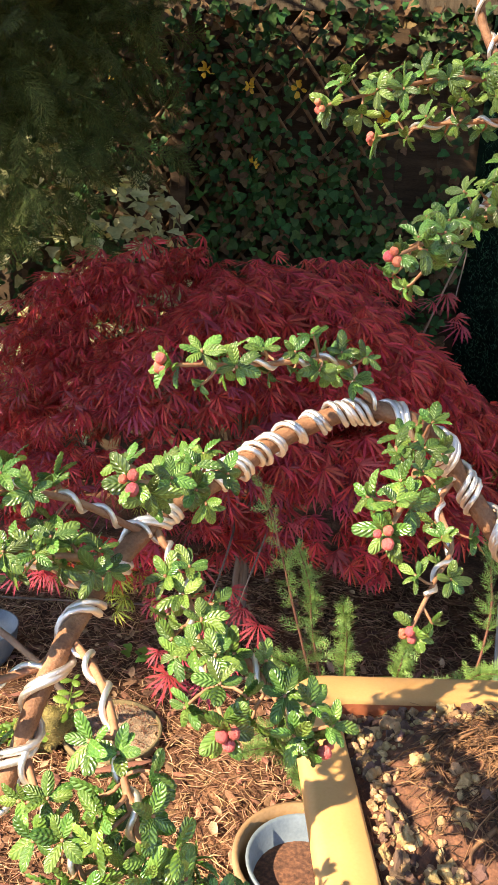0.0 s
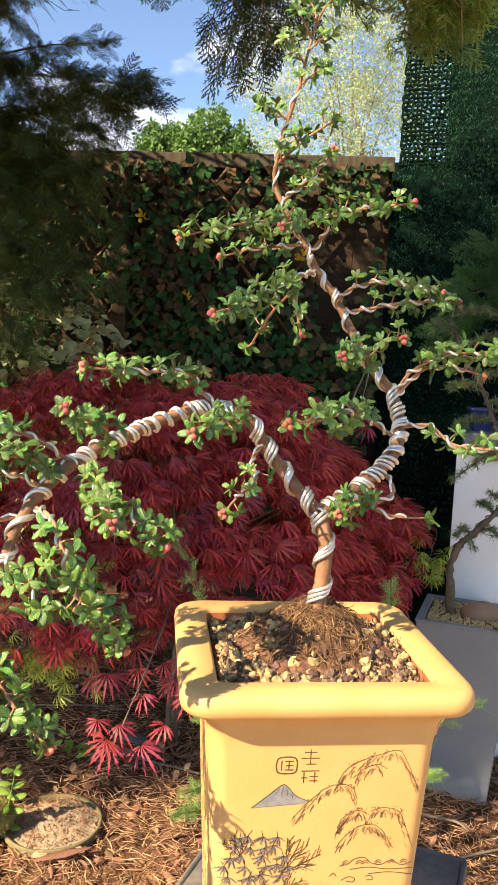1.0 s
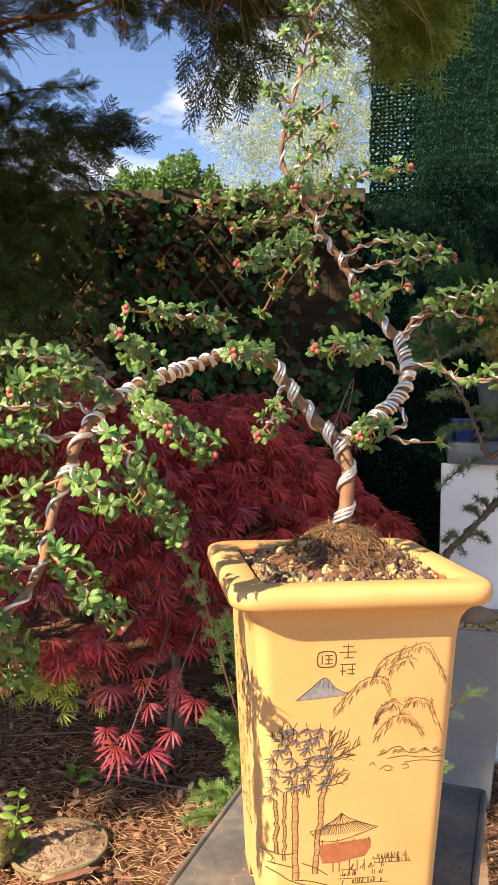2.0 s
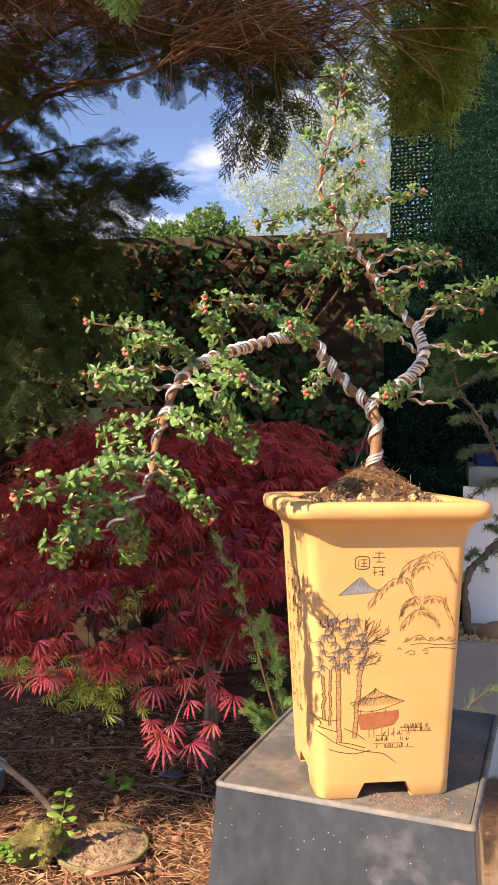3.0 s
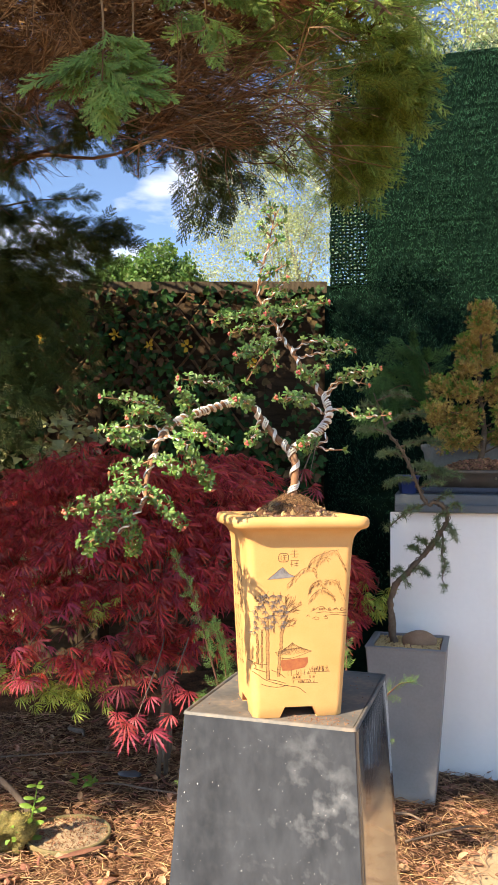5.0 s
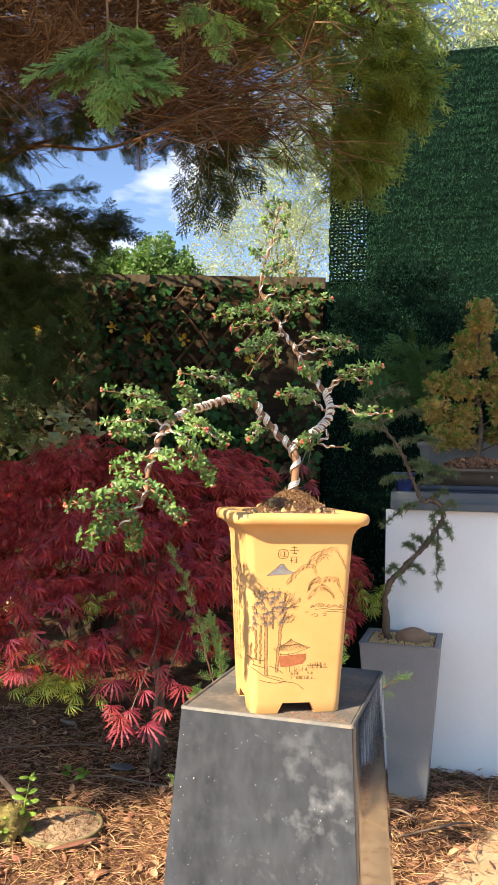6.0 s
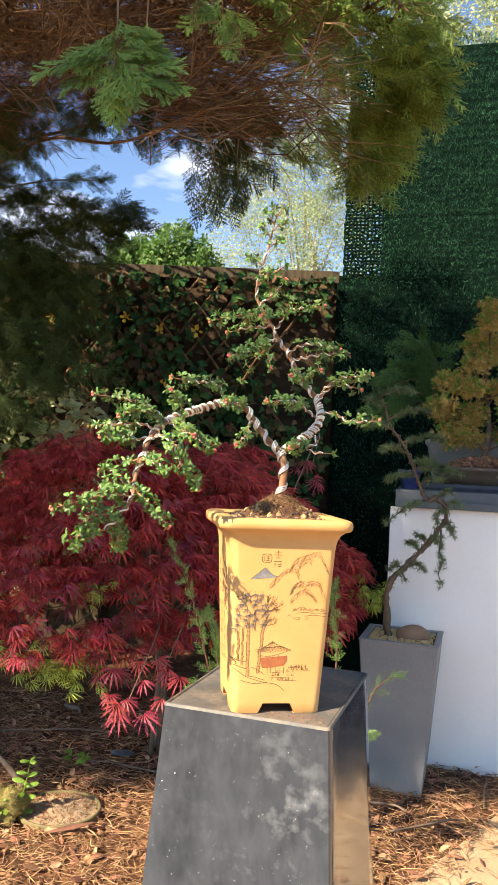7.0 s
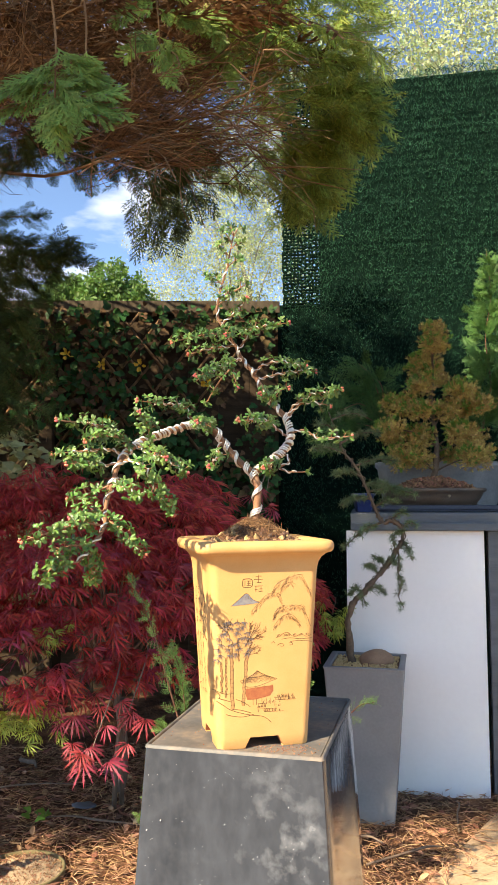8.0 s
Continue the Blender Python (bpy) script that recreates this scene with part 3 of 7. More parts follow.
# longer fallen twigs and chips that stand out
for k, (x, y, a, length, thick) in enumerate(((0.42, 1.12, 20, 0.22, 0.003), (0.30, 1.2, -25, 0.16, 0.004), (0.62, 1.36, 75, 0.2, 0.003), (-0.655, 1.76, -50, 0.11, 0.008), (0.5, 0.98, -70, 0.14, 0.002), (-0.7, 1.5, 5, 0.5, 0.003), (-0.35, 1.30, 170, 0.35, 0.003))):
    d = np.array((math.cos(radians(a)), math.sin(radians(a)), 0.02))
    o = np.array((x, y, ground_z(x, y) + 0.012))
    solid("fallen_twig", tube(spline([o - d * length / 2, o + (0, 0, 0.006), o + d * length / 4 + (0.008, 0, 0.01), o + d * length / 2], 4), [thick, thick, thick * 0.5], 6, 0.08, k), M_MAPLEBARK,
          label="dry bent twig lying on the litter", category="twig", group="fallen twigs on the litter")
solid("bark_strip", moved(lump(7, 0.052, 0.009, 0.003, 2, 0.45), pose(-0.43, 0.93, 0.008, 4, -6, 22)), M_REDBARK, label="orange-red strip of bark on the litter", category="bark strip")

# ---- fence with trellis and ivy ----
FY, FTOP = 2.66, 1.74
fence_back = [(-3.1, FY + 0.021), (0.25, FY + 0.021), (0.25, FY + 0.03), (-3.1, FY + 0.03)]
fence = thing("fence", pose(-0.9, FY, 0), "weathered dark wooden garden fence with willow trellis", "fence", kind="structure")
for k in range(24):
    x = 0.238 - k * 0.14
    solid("fence_board", box(x - 0.1395, x, FY, FY + 0.02, -0.05, FTOP - 0.04 + 0.004 * (k % 3), 0.003), M_FENCE, fence, smooth=False)
solid("fence_backing", slab_geo(fence_back, -0.05, FTOP - 0.06), M_FENCE, fence, smooth=False)
for z0, z1 in ((FTOP - 0.055, FTOP), (0.9, 0.96)):
    solid("fence_rail", box(-3.2, 0.235, FY - 0.035, FY - 0.001 if z0 < 1.5 else FY + 0.03, z0, z1, 0.004), M_RAIL if z0 > 1.5 else M_FENCE, fence, smooth=False)
for x in (-0.80, -2.5):
    solid("fence_post", box(x - 0.03, x + 0.03, FY - 0.09, FY - 0.037, -0.1, FTOP - 0.02, 0.006), M_FENCE, fence, smooth=False)
slat_mesh = raw_mesh("trellis_slat", *tube([(-0.55, 0, 0), (-0.2, 0, 0.004), (0.2, 0, -0.003), (0.55, 0, 0)], [0.006, 0.007, 0.006], 5, 0.1, 3))
slat_mesh.materials.append(M_LATTICE)
for k in range(26):
    for s in (1, -1):
        piece("trellis_slat", slat_mesh, pose(-0.16 - k * 0.115, FY - 0.05 - 0.006 * s, 1.25, 0, 52 * s, 0), fence)


def ivy_template(fold=0.25):
    """A pointed lobed leaf, 1 long, lying along x."""
    half = [(0.0, 0.0), (0.10, 0.34), (0.38, 0.46), (0.55, 0.26), (0.80, 0.20), (1.0, 0.0)]
    v, f = [], []
    for x, w in half:
        v += [(x, -w, fold * w - 0.12 * x * x), (x, 0, -0.12 * x * x), (x, w, fold * w - 0.12 * x * x)]
    for k in range(len(half) - 1):
        a = k * 3
        f += [(a, a + 1, a + 4, a + 3), (a + 1, a + 2, a + 5, a + 4)]
    return np.array(v), [np.array(f)], None


IVY = ivy_template()
rng = np.random.default_rng(11)
for name, count, material, label in (("trellis_ivy", 6800, M_IVY, "dark green ivy leaves woven through a trellis"), ("withered_ivy", 3000, M_DRYLEAF, "withered brown ivy leaves caught in a trellis")):
    lot = []
    for k in range(count):
        x, z = rng.uniform(-2.2, 0.2), rng.uniform(0.35, 1.70)
        if noise.noise((x * 3, z * 3, 0.5)) + 0.45 < rng.random() * 0.75:
            continue
        out = np.array((rng.normal(0, 0.5), -1, rng.normal(0.3, 0.4)))
        ahead = np.array((rng.normal(0, 0.8), -0.35, rng.normal(-0.5, 0.6)))
        lot.append(turn_to((x, FY - 0.06 - rng.random() * 0.06, z), ahead, out, rng.uniform(0.022, 0.048)))
    solid(name, scatter(IVY, lot)[:2], material, label=label, category="ivy", kind="stuff")
petal_v = np.array([(0, 0, 0), (0.40, -0.27, 0.06), (0.85, -0.22, 0.02), (1, 0, -0.06), (0.85, 0.22, 0.02), (0.40, 0.27, 0.06)])
petal_f = [np.array([(0, 1, 2), (0, 2, 3), (0, 3, 4), (0, 4, 5)])]
for x, z in ((-0.702, 1.475), (-0.388, 1.427), (-0.55, 1.437), (-1.03, 1.46), (-0.52, 1.19), (-0.1, 1.35)):
    s = 0.027 if z > 1.3 else 0.018
    lot = [turn_to((x + rng.normal(0, 0.006), FY - 0.135, z + rng.normal(0, 0.006)), (math.cos(a), -0.5, math.sin(a)), rng.normal(0, 0.5, 3) + (0, -1, 0.2), s * rng.uniform(0.7, 1.1)) for a in np.arange(8) * 0.8 + x * 9]
    solid("yellow_flower", scatter((petal_v, petal_f, None), lot)[:2], M_YELLOW, label="yellow five-petalled flower among trellis ivy", category="flower", group="yellow flowers on the fence")

# pale ivy bush in the corner
lot = []
for k in range(1300):
    a, b = rng.uniform(0, 6.283), rng.uniform(-1, 1)
    r = rng.uniform(0.75, 1) ** 0.5
    d = np.array((math.cos(a) * math.sqrt(1 - b * b), math.sin(a) * math.sqrt(1 - b * b), b))
    p = np.array((-1.20, 2.25, 0.74)) + d * r * np.array((0.55, 0.30, 0.50)) * (1 + 0.15 * noise.noise(d * 4))
    lot.append(turn_to(p, d + rng.normal(0, 0.6, 3) + (0, -0.3, -0.6), d + rng.normal(0, 0.35, 3) + (0, -0.4, 0.4), rng.uniform(0.035, 0.062)))
solid("variegated_ivy", scatter(IVY, lot)[:2], M_PALEIVY, label="pale cream-green variegated ivy at the fence foot", category="ivy", kind="stuff")

# ---- tall green privacy screen ----
SC0, SC1, STOP = np.array((0.245, 2.625)), np.array((3.2, 1.99)), 2.76
sd = (SC1 - SC0) / np.linalg.norm(SC1 - SC0)
sn = np.array((sd[1], -sd[0]))
screen = thing("privacy_screen", pose(SC0[0], SC0[1], 0), "tall dark green artificial hedge roll screen", "privacy screen", kind="structure")
# near-black sheets stand in for the deep shade behind the needles
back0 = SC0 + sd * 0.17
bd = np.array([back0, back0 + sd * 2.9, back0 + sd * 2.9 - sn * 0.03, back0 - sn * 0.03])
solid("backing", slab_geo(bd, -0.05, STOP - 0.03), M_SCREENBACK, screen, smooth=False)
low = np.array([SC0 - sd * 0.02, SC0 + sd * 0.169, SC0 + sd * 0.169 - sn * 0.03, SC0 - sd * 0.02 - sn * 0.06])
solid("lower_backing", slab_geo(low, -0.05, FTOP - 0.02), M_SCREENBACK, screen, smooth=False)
rng = np.random.default_rng(21)
nv = np.array([(0, -0.045, 0), (0, 0.045, 0), (0.55, 0.032, 0.08), (0.55, -0.032, 0.08), (1, 0, 0.0)])
needle = (nv, [np.array([(3, 2, 4)]), np.array([(0, 1, 2, 3)])], None)
lot = []
rows_z = np.arange(0.25, STOP - 0.02, 0.0165)
for row, z in enumerate(rows_z):
    proud = 0.010 * (row % 2) + 0.006 * (row % 5 == 0)
    for k in range(900 if z > 1.7 else 600 if z > 0.9 else 240):
        thin = k < (40 if z > 1.7 else 40)
        s = rng.uniform(0, 0.18) if thin else rng.uniform(0.17, 1.75)
        if not thin and noise.noise((s * 34, z * 60, 4.0)) + 0.5 * noise.noise((s * 9, z * 14, 1.0)) < rng.uniform(-0.75, 0.25):
            continue
        p = SC0 + sd * s + sn * (proud + rng.uniform(0.0, 0.016))
        side = rng.normal(0, 0.55)
        ahead = np.array((sd[0] * side + sn[0] * 0.75, sd[1] * side + sn[1] * 0.75, (1 if rng.random() < 0.7 else -1) * rng.uniform(0.3, 1.0)))
        lot.append(turn_to((p[0], p[1], z + rng.normal(0, 0.003)), ahead, (sn[0], sn[1], 0.3), rng.uniform(0.012, 0.026) if thin else rng.uniform(0.010, 0.023)))
for k in range(1500):
    p = SC0 + sd * rng.uniform(0.0, 1.75) + sn * rng.uniform(-0.01, 0.02)
    lot.append(turn_to((p[0], p[1], STOP - rng.uniform(0.0, 0.04) + 0.012 * math.sin(p[0] * 31) * math.sin(p[0] * 13)), (rng.normal(0, 0.6), rng.normal(0, 0.4), rng.uniform(0.2, 1)), rng.normal(size=3), rng.uniform(0.02, 0.042)))
solid("needles", scatter(needle, lot)[:2], M_SCREEN, screen, kind="stuff")
weave = []
for z in np.arange(FTOP - 0.03, STOP - 0.02, 0.0150):
    q = rng.uniform(0, 6.283)
    weave.append(tube([(*(SC0 + sd * a), z + 0.0026 * math.sin(a * 320 + q) + rng.normal(0, 0.0022)) for a in np.linspace(0.004 + 0.006 * rng.random(), 0.172, 16)], [0.0062, 0.0056, 0.0066], 5))
for a in np.arange(0.008, 0.17, 0.0165):
    weave.append(tube([(*(SC0 + sd * (a + rng.normal(0, 0.0034)) - sn * 0.004), z) for z in np.linspace(FTOP - 0.03, STOP - 0.02, 60)], [0.0052, 0.0044, 0.0056], 5))
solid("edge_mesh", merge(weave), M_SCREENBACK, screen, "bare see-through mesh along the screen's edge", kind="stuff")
for z in np.arange(0.3, STOP, 0.28):
    solid("wire_row", tube([(*(SC0 + sn * 0.004), z), (*(SC0 + sd * 1.5 + sn * 0.004), z + 0.004), (*(SC0 + sd * 2.9 + sn * 0.004), z)], [0.0010], 5), M_SCREENBACK, screen)


# ---- plinth: an upturned tapered planter ----
PLX, PLY = np.array((0.9613, -0.2756)), np.array((0.2756, 0.9613))
pl_mid = np.array((-0.1022, -0.0425)) + PLX * 0.0885 + PLY * 0.1095
plinth = thing("plinth", pose(pl_mid[0], pl_mid[1], -0.04, 0, 0, -16), "upturned slate-grey resin planter used as a scuffed plinth", "plinth")
H0 = 0.612 + 0.04
HX, HY = 0.0885, 0.1095
flare = 0.062


def hollow_ring(hx, hy, z, hollow, n=12):
    """A squared ring whose sides sag inwards a little, as thin moulded walls do."""
    ring = []
    for (ax, ay), (bx, by) in (((hx, -hy), (hx, hy)), ((hx, hy), (-hx, hy)), ((-hx, hy), (-hx, -hy)), ((-hx, -hy), (hx, -hy))):
        nx, ny = (by - ay), -(bx - ax)
        ln = math.hypot(nx, ny)
        for k in range(n):
            t = 0.012 + 0.976 * k / (n - 1)
            sag = hollow * (1 - (2 * t - 1) ** 2) + (0.0012 if k in (0, n - 1) else 0.0)
            ring.append((ax + (bx - ax) * t - nx / ln * sag, ay + (by - ay) * t - ny / ln * sag, z))
    return ring


rings = []
for drop, extra, hollow in ((H0, 0.004, 0.0), (H0 - 0.02, 0.004, 0.0), (H0 - 0.021, 0.0, 0.001), (0.5, 0, 0.003), (0.4, 0, 0.0045), (0.3, 0, 0.005), (0.2, 0, 0.005), (0.12, 0, 0.004), (0.06, 0, 0.0022), (0.02, 0, 0.0006), (0.008, 0.0, 0.0), (0.002, 0.0, 0.0)):
    rings.append(hollow_ring(HX + flare * drop + extra, HY + flare * drop + extra, H0 - drop, hollow))
m_ = len(rings[0])
i_, j_ = np.meshgrid(np.arange(len(rings) - 1), np.arange(m_), indexing="ij")
body = np.array(rings).reshape(-1, 3), [np.stack([i_ * m_ + j_, i_ * m_ + (j_ + 1) % m_, (i_ + 1) * m_ + (j_ + 1) % m_, (i_ + 1) * m_ + j_], -1).reshape(-1, 4)]
lip = rounded_loft([(HX, HY, H0 - 0.002, 0.004), (HX - 0.0008, HY - 0.0008, H0 + 0.0006, 0.003),
                    (HX - 0.0022, HY - 0.0022, H0 + 0.0014, 0.003), (HX - 0.0035, HY - 0.0035, H0 + 0.0006, 0.003), (HX - 0.0045, HY - 0.0045, H0 - 0.0015, 0.003)], 4)
plinth_body = solid("body", body, M_PLINTH, plinth, local=True)
plinth_body.data.set_sharp_from_angle(angle=radians(35))
solid("lip", lip, M_PLINTH_TOP, plinth, "worn dusty lip", local=True)
top = cap(rounded_loft([(HX - 0.0045, HY - 0.0045, H0 - 0.0045, 0.003), (HX - 0.0047, HY - 0.0047, H0 - 0.0003, 0.003), (HX - 0.03, HY - 0.03, H0, 0.003)], 4), 20, False)
solid("top_panel", top, M_PLINTH_TOP, plinth, "dusty soil-stained top panel", local=True, smooth=False)
# paint specks on the front
rng = np.random.default_rng(8)
specks = []
fn = np.array((0, -1, flare)) / math.hypot(1, flare)
for k in range(230):
    z = H0 - rng.uniform(0.01, 0.3)
    hx = HX + flare * (H0 - z)
    x = rng.uniform(-hx, hx) * 0.95
    y = -(HY + flare * (H0 - z)) - 0.0003
    s = rng.uniform(0.00015, 0.0005) * (1 if rng.random() < 0.95 else 2)
    specks.append(turn_to((x, y, z), (rng.normal(), 0, rng.normal() * 2), fn, s))
solid("paint_specks", scatter((*lump(3, 1, 0.6, 0.25, 1, 0.3), None), specks)[:2], M_SPECK, plinth, "white paint specks", local=True, kind="stuff")
crumbs = []
for k in range(420):
    x, y = (0.045 + rng.normal(0, 0.022), -0.088 + rng.normal(0, 0.010)) if k < 300 else (rng.uniform(-HX, HX) * 0.9, rng.uniform(-HY, HY) * 0.9)
    if abs(x) < HX - 0.008 and abs(y) < HY - 0.008:
        w = np.array(MATRIX[plinth] @ Vector((x, y, H0)))
        crumbs.append(turn_to(w, rng.normal(size=3), (0, 0, 1), rng.uniform(0.0002, 0.0011)))
solid("soil_crumbs", scatter((*lump(5, 1, 0.8, 0.6, 1, 0.4), None), crumbs)[:2], M_CHIP, label="red-brown soil crumbs spilled on the plinth top", category="soil crumbs", kind="stuff", smooth=False)

# ---- the yellow pot ----
PZ, PYAW = 0.612, 12.0
POT = pose(0.0055, -0.008, PZ, 0, 0, PYAW)
pot = thing("bonsai_pot", POT, "tall square yellow clay cascade bonsai pot with etched landscape", "pot")


def half_at(h):
    return 0.0458 + (0.0548 - 0.0458) * h / 0.17


body = rounded_loft([(half_at(0.0104), half_at(0.0104), 0.0104, 0.0082)] + [(half_at(h), half_at(h), h, 0.0085) for h in (0.0125, 0.05, 0.1, 0.15, 0.166)] +
                    [(0.0553, 0.0553, 0.1720, 0.009), (0.0566, 0.0566, 0.1775, 0.010), (0.0592, 0.0592, 0.1825, 0.011), (0.0640, 0.0640, 0.1867, 0.013)], 6)
body = cap(body, 28, True)
pot_body = solid("body", body, M_POT, pot, local=True)
pot_body.data.set_sharp_from_angle(angle=radians(50))
rim = rounded_loft([(0.0630, 0.0630, 0.1860, 0.013), (0.0676, 0.0676, 0.1876, 0.014), (0.0692, 0.0692, 0.1893, 0.015), (0.0700, 0.0700, 0.1925, 0.0155), (0.0697, 0.0697, 0.1960, 0.0155), (0.0684, 0.0684, 0.1980, 0.015), (0.0660, 0.0660, 0.1990, 0.014),
                    (0.0535, 0.0535, 0.1988, 0.006), (0.0522, 0.0522, 0.1978, 0.005), (0.0517, 0.0517, 0.1960, 0.005)], 6)
solid("rim", rim, M_POT, pot, local=True)
inner = rounded_loft([(0.0517, 0.0517, 0.1961, 0.005), (0.0510, 0.0510, 0.188, 0.005), (0.049, 0.049, 0.16, 0.005)], 6)
solid("inner_wall", inner, M_TERRA, pot, "unglazed terracotta inner wall", local=True)


def foot_geo(sx, sy):
    """A corner foot: an L in plan with slanted inner ends, its outer faces running on from the body."""
    out = []
    r, t = 0.0082, 0.009
    for z, h, long in ((0.0, half_at(0.0) - 0.0006, 0.0268), (0.0008, half_at(0.0), 0.0268), (0.0105, half_at(0.0105), 0.0322)):
        pts = [(h - long, h)] + [(h - r + r * math.sin(radians(a)), h - r + r * math.cos(radians(a))) for a in (0, 15, 30, 45, 60, 75, 90)] + [(h, h - long), (h - t, h - long), (h - t, h - t), (h - long, h - t)]
        out.append([(sx * x, sy * y, z) for x, y in pts])
    v = np.array(out).reshape(-1, 3)
    n = len(pts)
    s = np.arange(n)
    side = np.vstack([np.stack([s, (s + 1) % n, (s + 1) % n + n, s + n], -1) + k * n for k in (0, 1)])
    fan = np.stack([np.full(6, 10), np.arange(1, 7), np.arange(2, 8)], -1)
    base = np.array([(0, 1, 10, 11), (7, 8, 9, 10)])
    return v, [fan, np.vstack([side, base])]


for sx in (-1, 1):
    for sy in (-1, 1):
        ob = solid("foot", foot_geo(sx, sy), M_POT, pot, local=True)
        ob.data.set_sharp_from_angle(angle=radians(40))
        h0, h1 = half_at(0.0), half_at(0.0105)
        for swap in (False, True):
            q = [(h0 - 0.0271, h0 - 0.0003, 0.0008), (h0 - 0.0271, h0 - 0.0088, 0.0008), (h1 - 0.0325, h1 - 0.0088, 0.0100), (h1 - 0.0325, h1 - 0.0003, 0.0100)]
            q = np.array([(y, x, z) if swap else (x, y, z) for x, y, z in q]) * (sx, sy, 1)
            solid("foot_end", (q, [np.array([(0, 1, 2, 3)])]), M_TERRA, ob, "unglazed orange foot end", local=True, smooth=False)


def on_face(u, h, lift=0.0):
    """A place on the pot's front, u and h in millimetres from its middle line and its foot."""
    u, h = u - 18.0, h - 8.0
    return np.array((u / 1000, -half_at(h / 1000) - lift, h / 1000))


def ribbon(line, width, lift=0.00025):
    """A thin raised line on the pot's front."""
    p = np.array([on_face(u, h) for u, h in line])
    if len(p) < 2:
        return None
    t = np.gradient(p, axis=0)
    t /= np.linalg.norm(t, axis=1)[:, None] + 1e-12
    side = np.cross(t, (0, 1, 0)) * width / 2000
    up = np.array((0, -lift, 0))
    n = len(p)
    v = np.vstack([p - side + up * 0.3, p + up, p + side + up * 0.3])
    i = np.arange(n - 1)
    return v, [np.vstack([np.stack([i, i + 1, n + i + 1, n + i], -1), np.stack([n + i, n + i + 1, 2 * n + i + 1, 2 * n + i], -1)])]


def curve2(pts, n=5):
    return spline([(a, b, 0) for a, b in pts], n)[:, :2]


def shape_on_face(corners, lift=0.0002):
    p = np.array([on_face(u, h, lift) for u, h in corners])
    k = np.arange(1, len(p) - 1)
    return p, [np.stack([np.zeros_like(k), k, k + 1], -1)]


rng = np.random.default_rng(5)
# far blue mountain
solid("far_mountain", merge([shape_on_face([(-16, 145), (-8, 151.5), (-2.2, 156.2), (-0.5, 156.4), (1.5, 155), (6, 150.5), (12, 147.8), (6, 146.6), (-4, 146)])]), M_ETCH_GREY, pot_body, "slate-blue painted mountain", local=True)
solid("mountain_outline", merge([ribbon(curve2([(-16, 145), (-8, 151.5), (-2, 156.5), (1, 155.6), (5, 151), (12, 147.6)]), 0.4, 0.0004)] + [ribbon([(a, b), (a - 2 + k, b - 3.5)], 0.24, 0.0004) for k, (a, b) in enumerate(((-3, 155), (-1, 155.5), (1, 154.5), (3, 152)))]), M_ETCH, pot_body, local=True)
# signature and seal as plain bars
bars = [ribbon([(a, h), (b, h)], 0.55) for a, b, h in ((8, 14, 173), (6.5, 15.5, 170), (9, 14, 167), (7, 15.5, 163.5), (7, 10, 160), (11, 15, 160.6), (11, 15, 158.4))] + [ribbon([(u, a), (u, b)], 0.55) for u, a, b in ((11, 174.5, 167), (8.3, 163, 157.5), (13.5, 163, 157.5))]
for bar in bars:
    solid("signature_bar", bar, M_ETCH, pot_body, local=True)
seal = [ribbon(curve2([(-5.2, 166.5), (-4.2, 170), (0, 170.8), (4, 170), (4.8, 166.5), (4, 163), (0, 162.3), (-4.2, 163), (-5.2, 166.5)]), 0.7)] + [ribbon(k, 0.6) for k in ([(-2.6, 168.8), (-2.6, 164)], [(-1, 168.6), (3, 168.6)], [(-0.6, 166.4), (3, 166.4)], [(-1, 164.2), (3.2, 164.2)], [(0.9, 168.6), (0.9, 164.2)])]
solid("seal_mark", merge(seal), M_ETCH, pot_body, local=True)
# near hills with hatching
hills = []
for ridge, hatch in (([(25, 157.5), (28.7, 164.1), (36.1, 168.6), (43.4, 171.2), (53.3, 173.4), (58.2, 167.5), (61.9, 159.7), (64.3, 153.1)], 46),
                     ([(4.1, 139.4), (12.7, 148.7), (18.9, 154.2), (26.2, 156.4), (32.4, 154.2), (35.1, 148.2)], 42),
                     ([(26.2, 133.2), (28.7, 138.7), (35.6, 142.5), (41.5, 140.3)], 38),
                     ([(26.2, 123.2), (32.4, 131), (41, 135), (48.3, 132.1), (54.5, 122.1)], 46),
                     ([(42.2, 142), (48.3, 143.8), (55.7, 142), (59.4, 135.4), (64.3, 122.1)], 38),
                     ([(32.4, 159.7), (37.3, 164.1), (43.4, 166.3), (48.8, 164.1)], 18)):
    line = curve2(ridge, 8)
    peak = line[np.argmax(line[:, 1])]
    hills.append(ribbon(line + rng.normal(0, 0.12, line.shape), 0.25))
    for k in range(int(hatch * 1.2)):
        o = line[rng.integers(1, len(line) - 2)]
        side = -1 if o[0] < peak[0] else 1
        d = np.array((side * rng.uniform(0.8, 2.4), -rng.uniform(1.8, 4.2)))
        o = o + np.array((-side * rng.uniform(0.0, 2.6), -rng.uniform(0.1, 2.4)))
        hills.append(ribbon([o, o + d * 0.5 + (side * 0.3, 0.2), o + d], 0.10))
    for k in range(hatch // 4):
        o = line[rng.integers(1, len(line) - 1)] + (0, 0.4)
        for b in range(4):
            e = o + rng.normal(0, 0.7, 2)
            hills.append(ribbon([e, e + rng.normal(0, 0.3, 2) + (0.1, 0.45)], 0.22))
solid("etched_hill_range", merge([k for k in hills if k]), M_ETCH, pot_body, local=True)
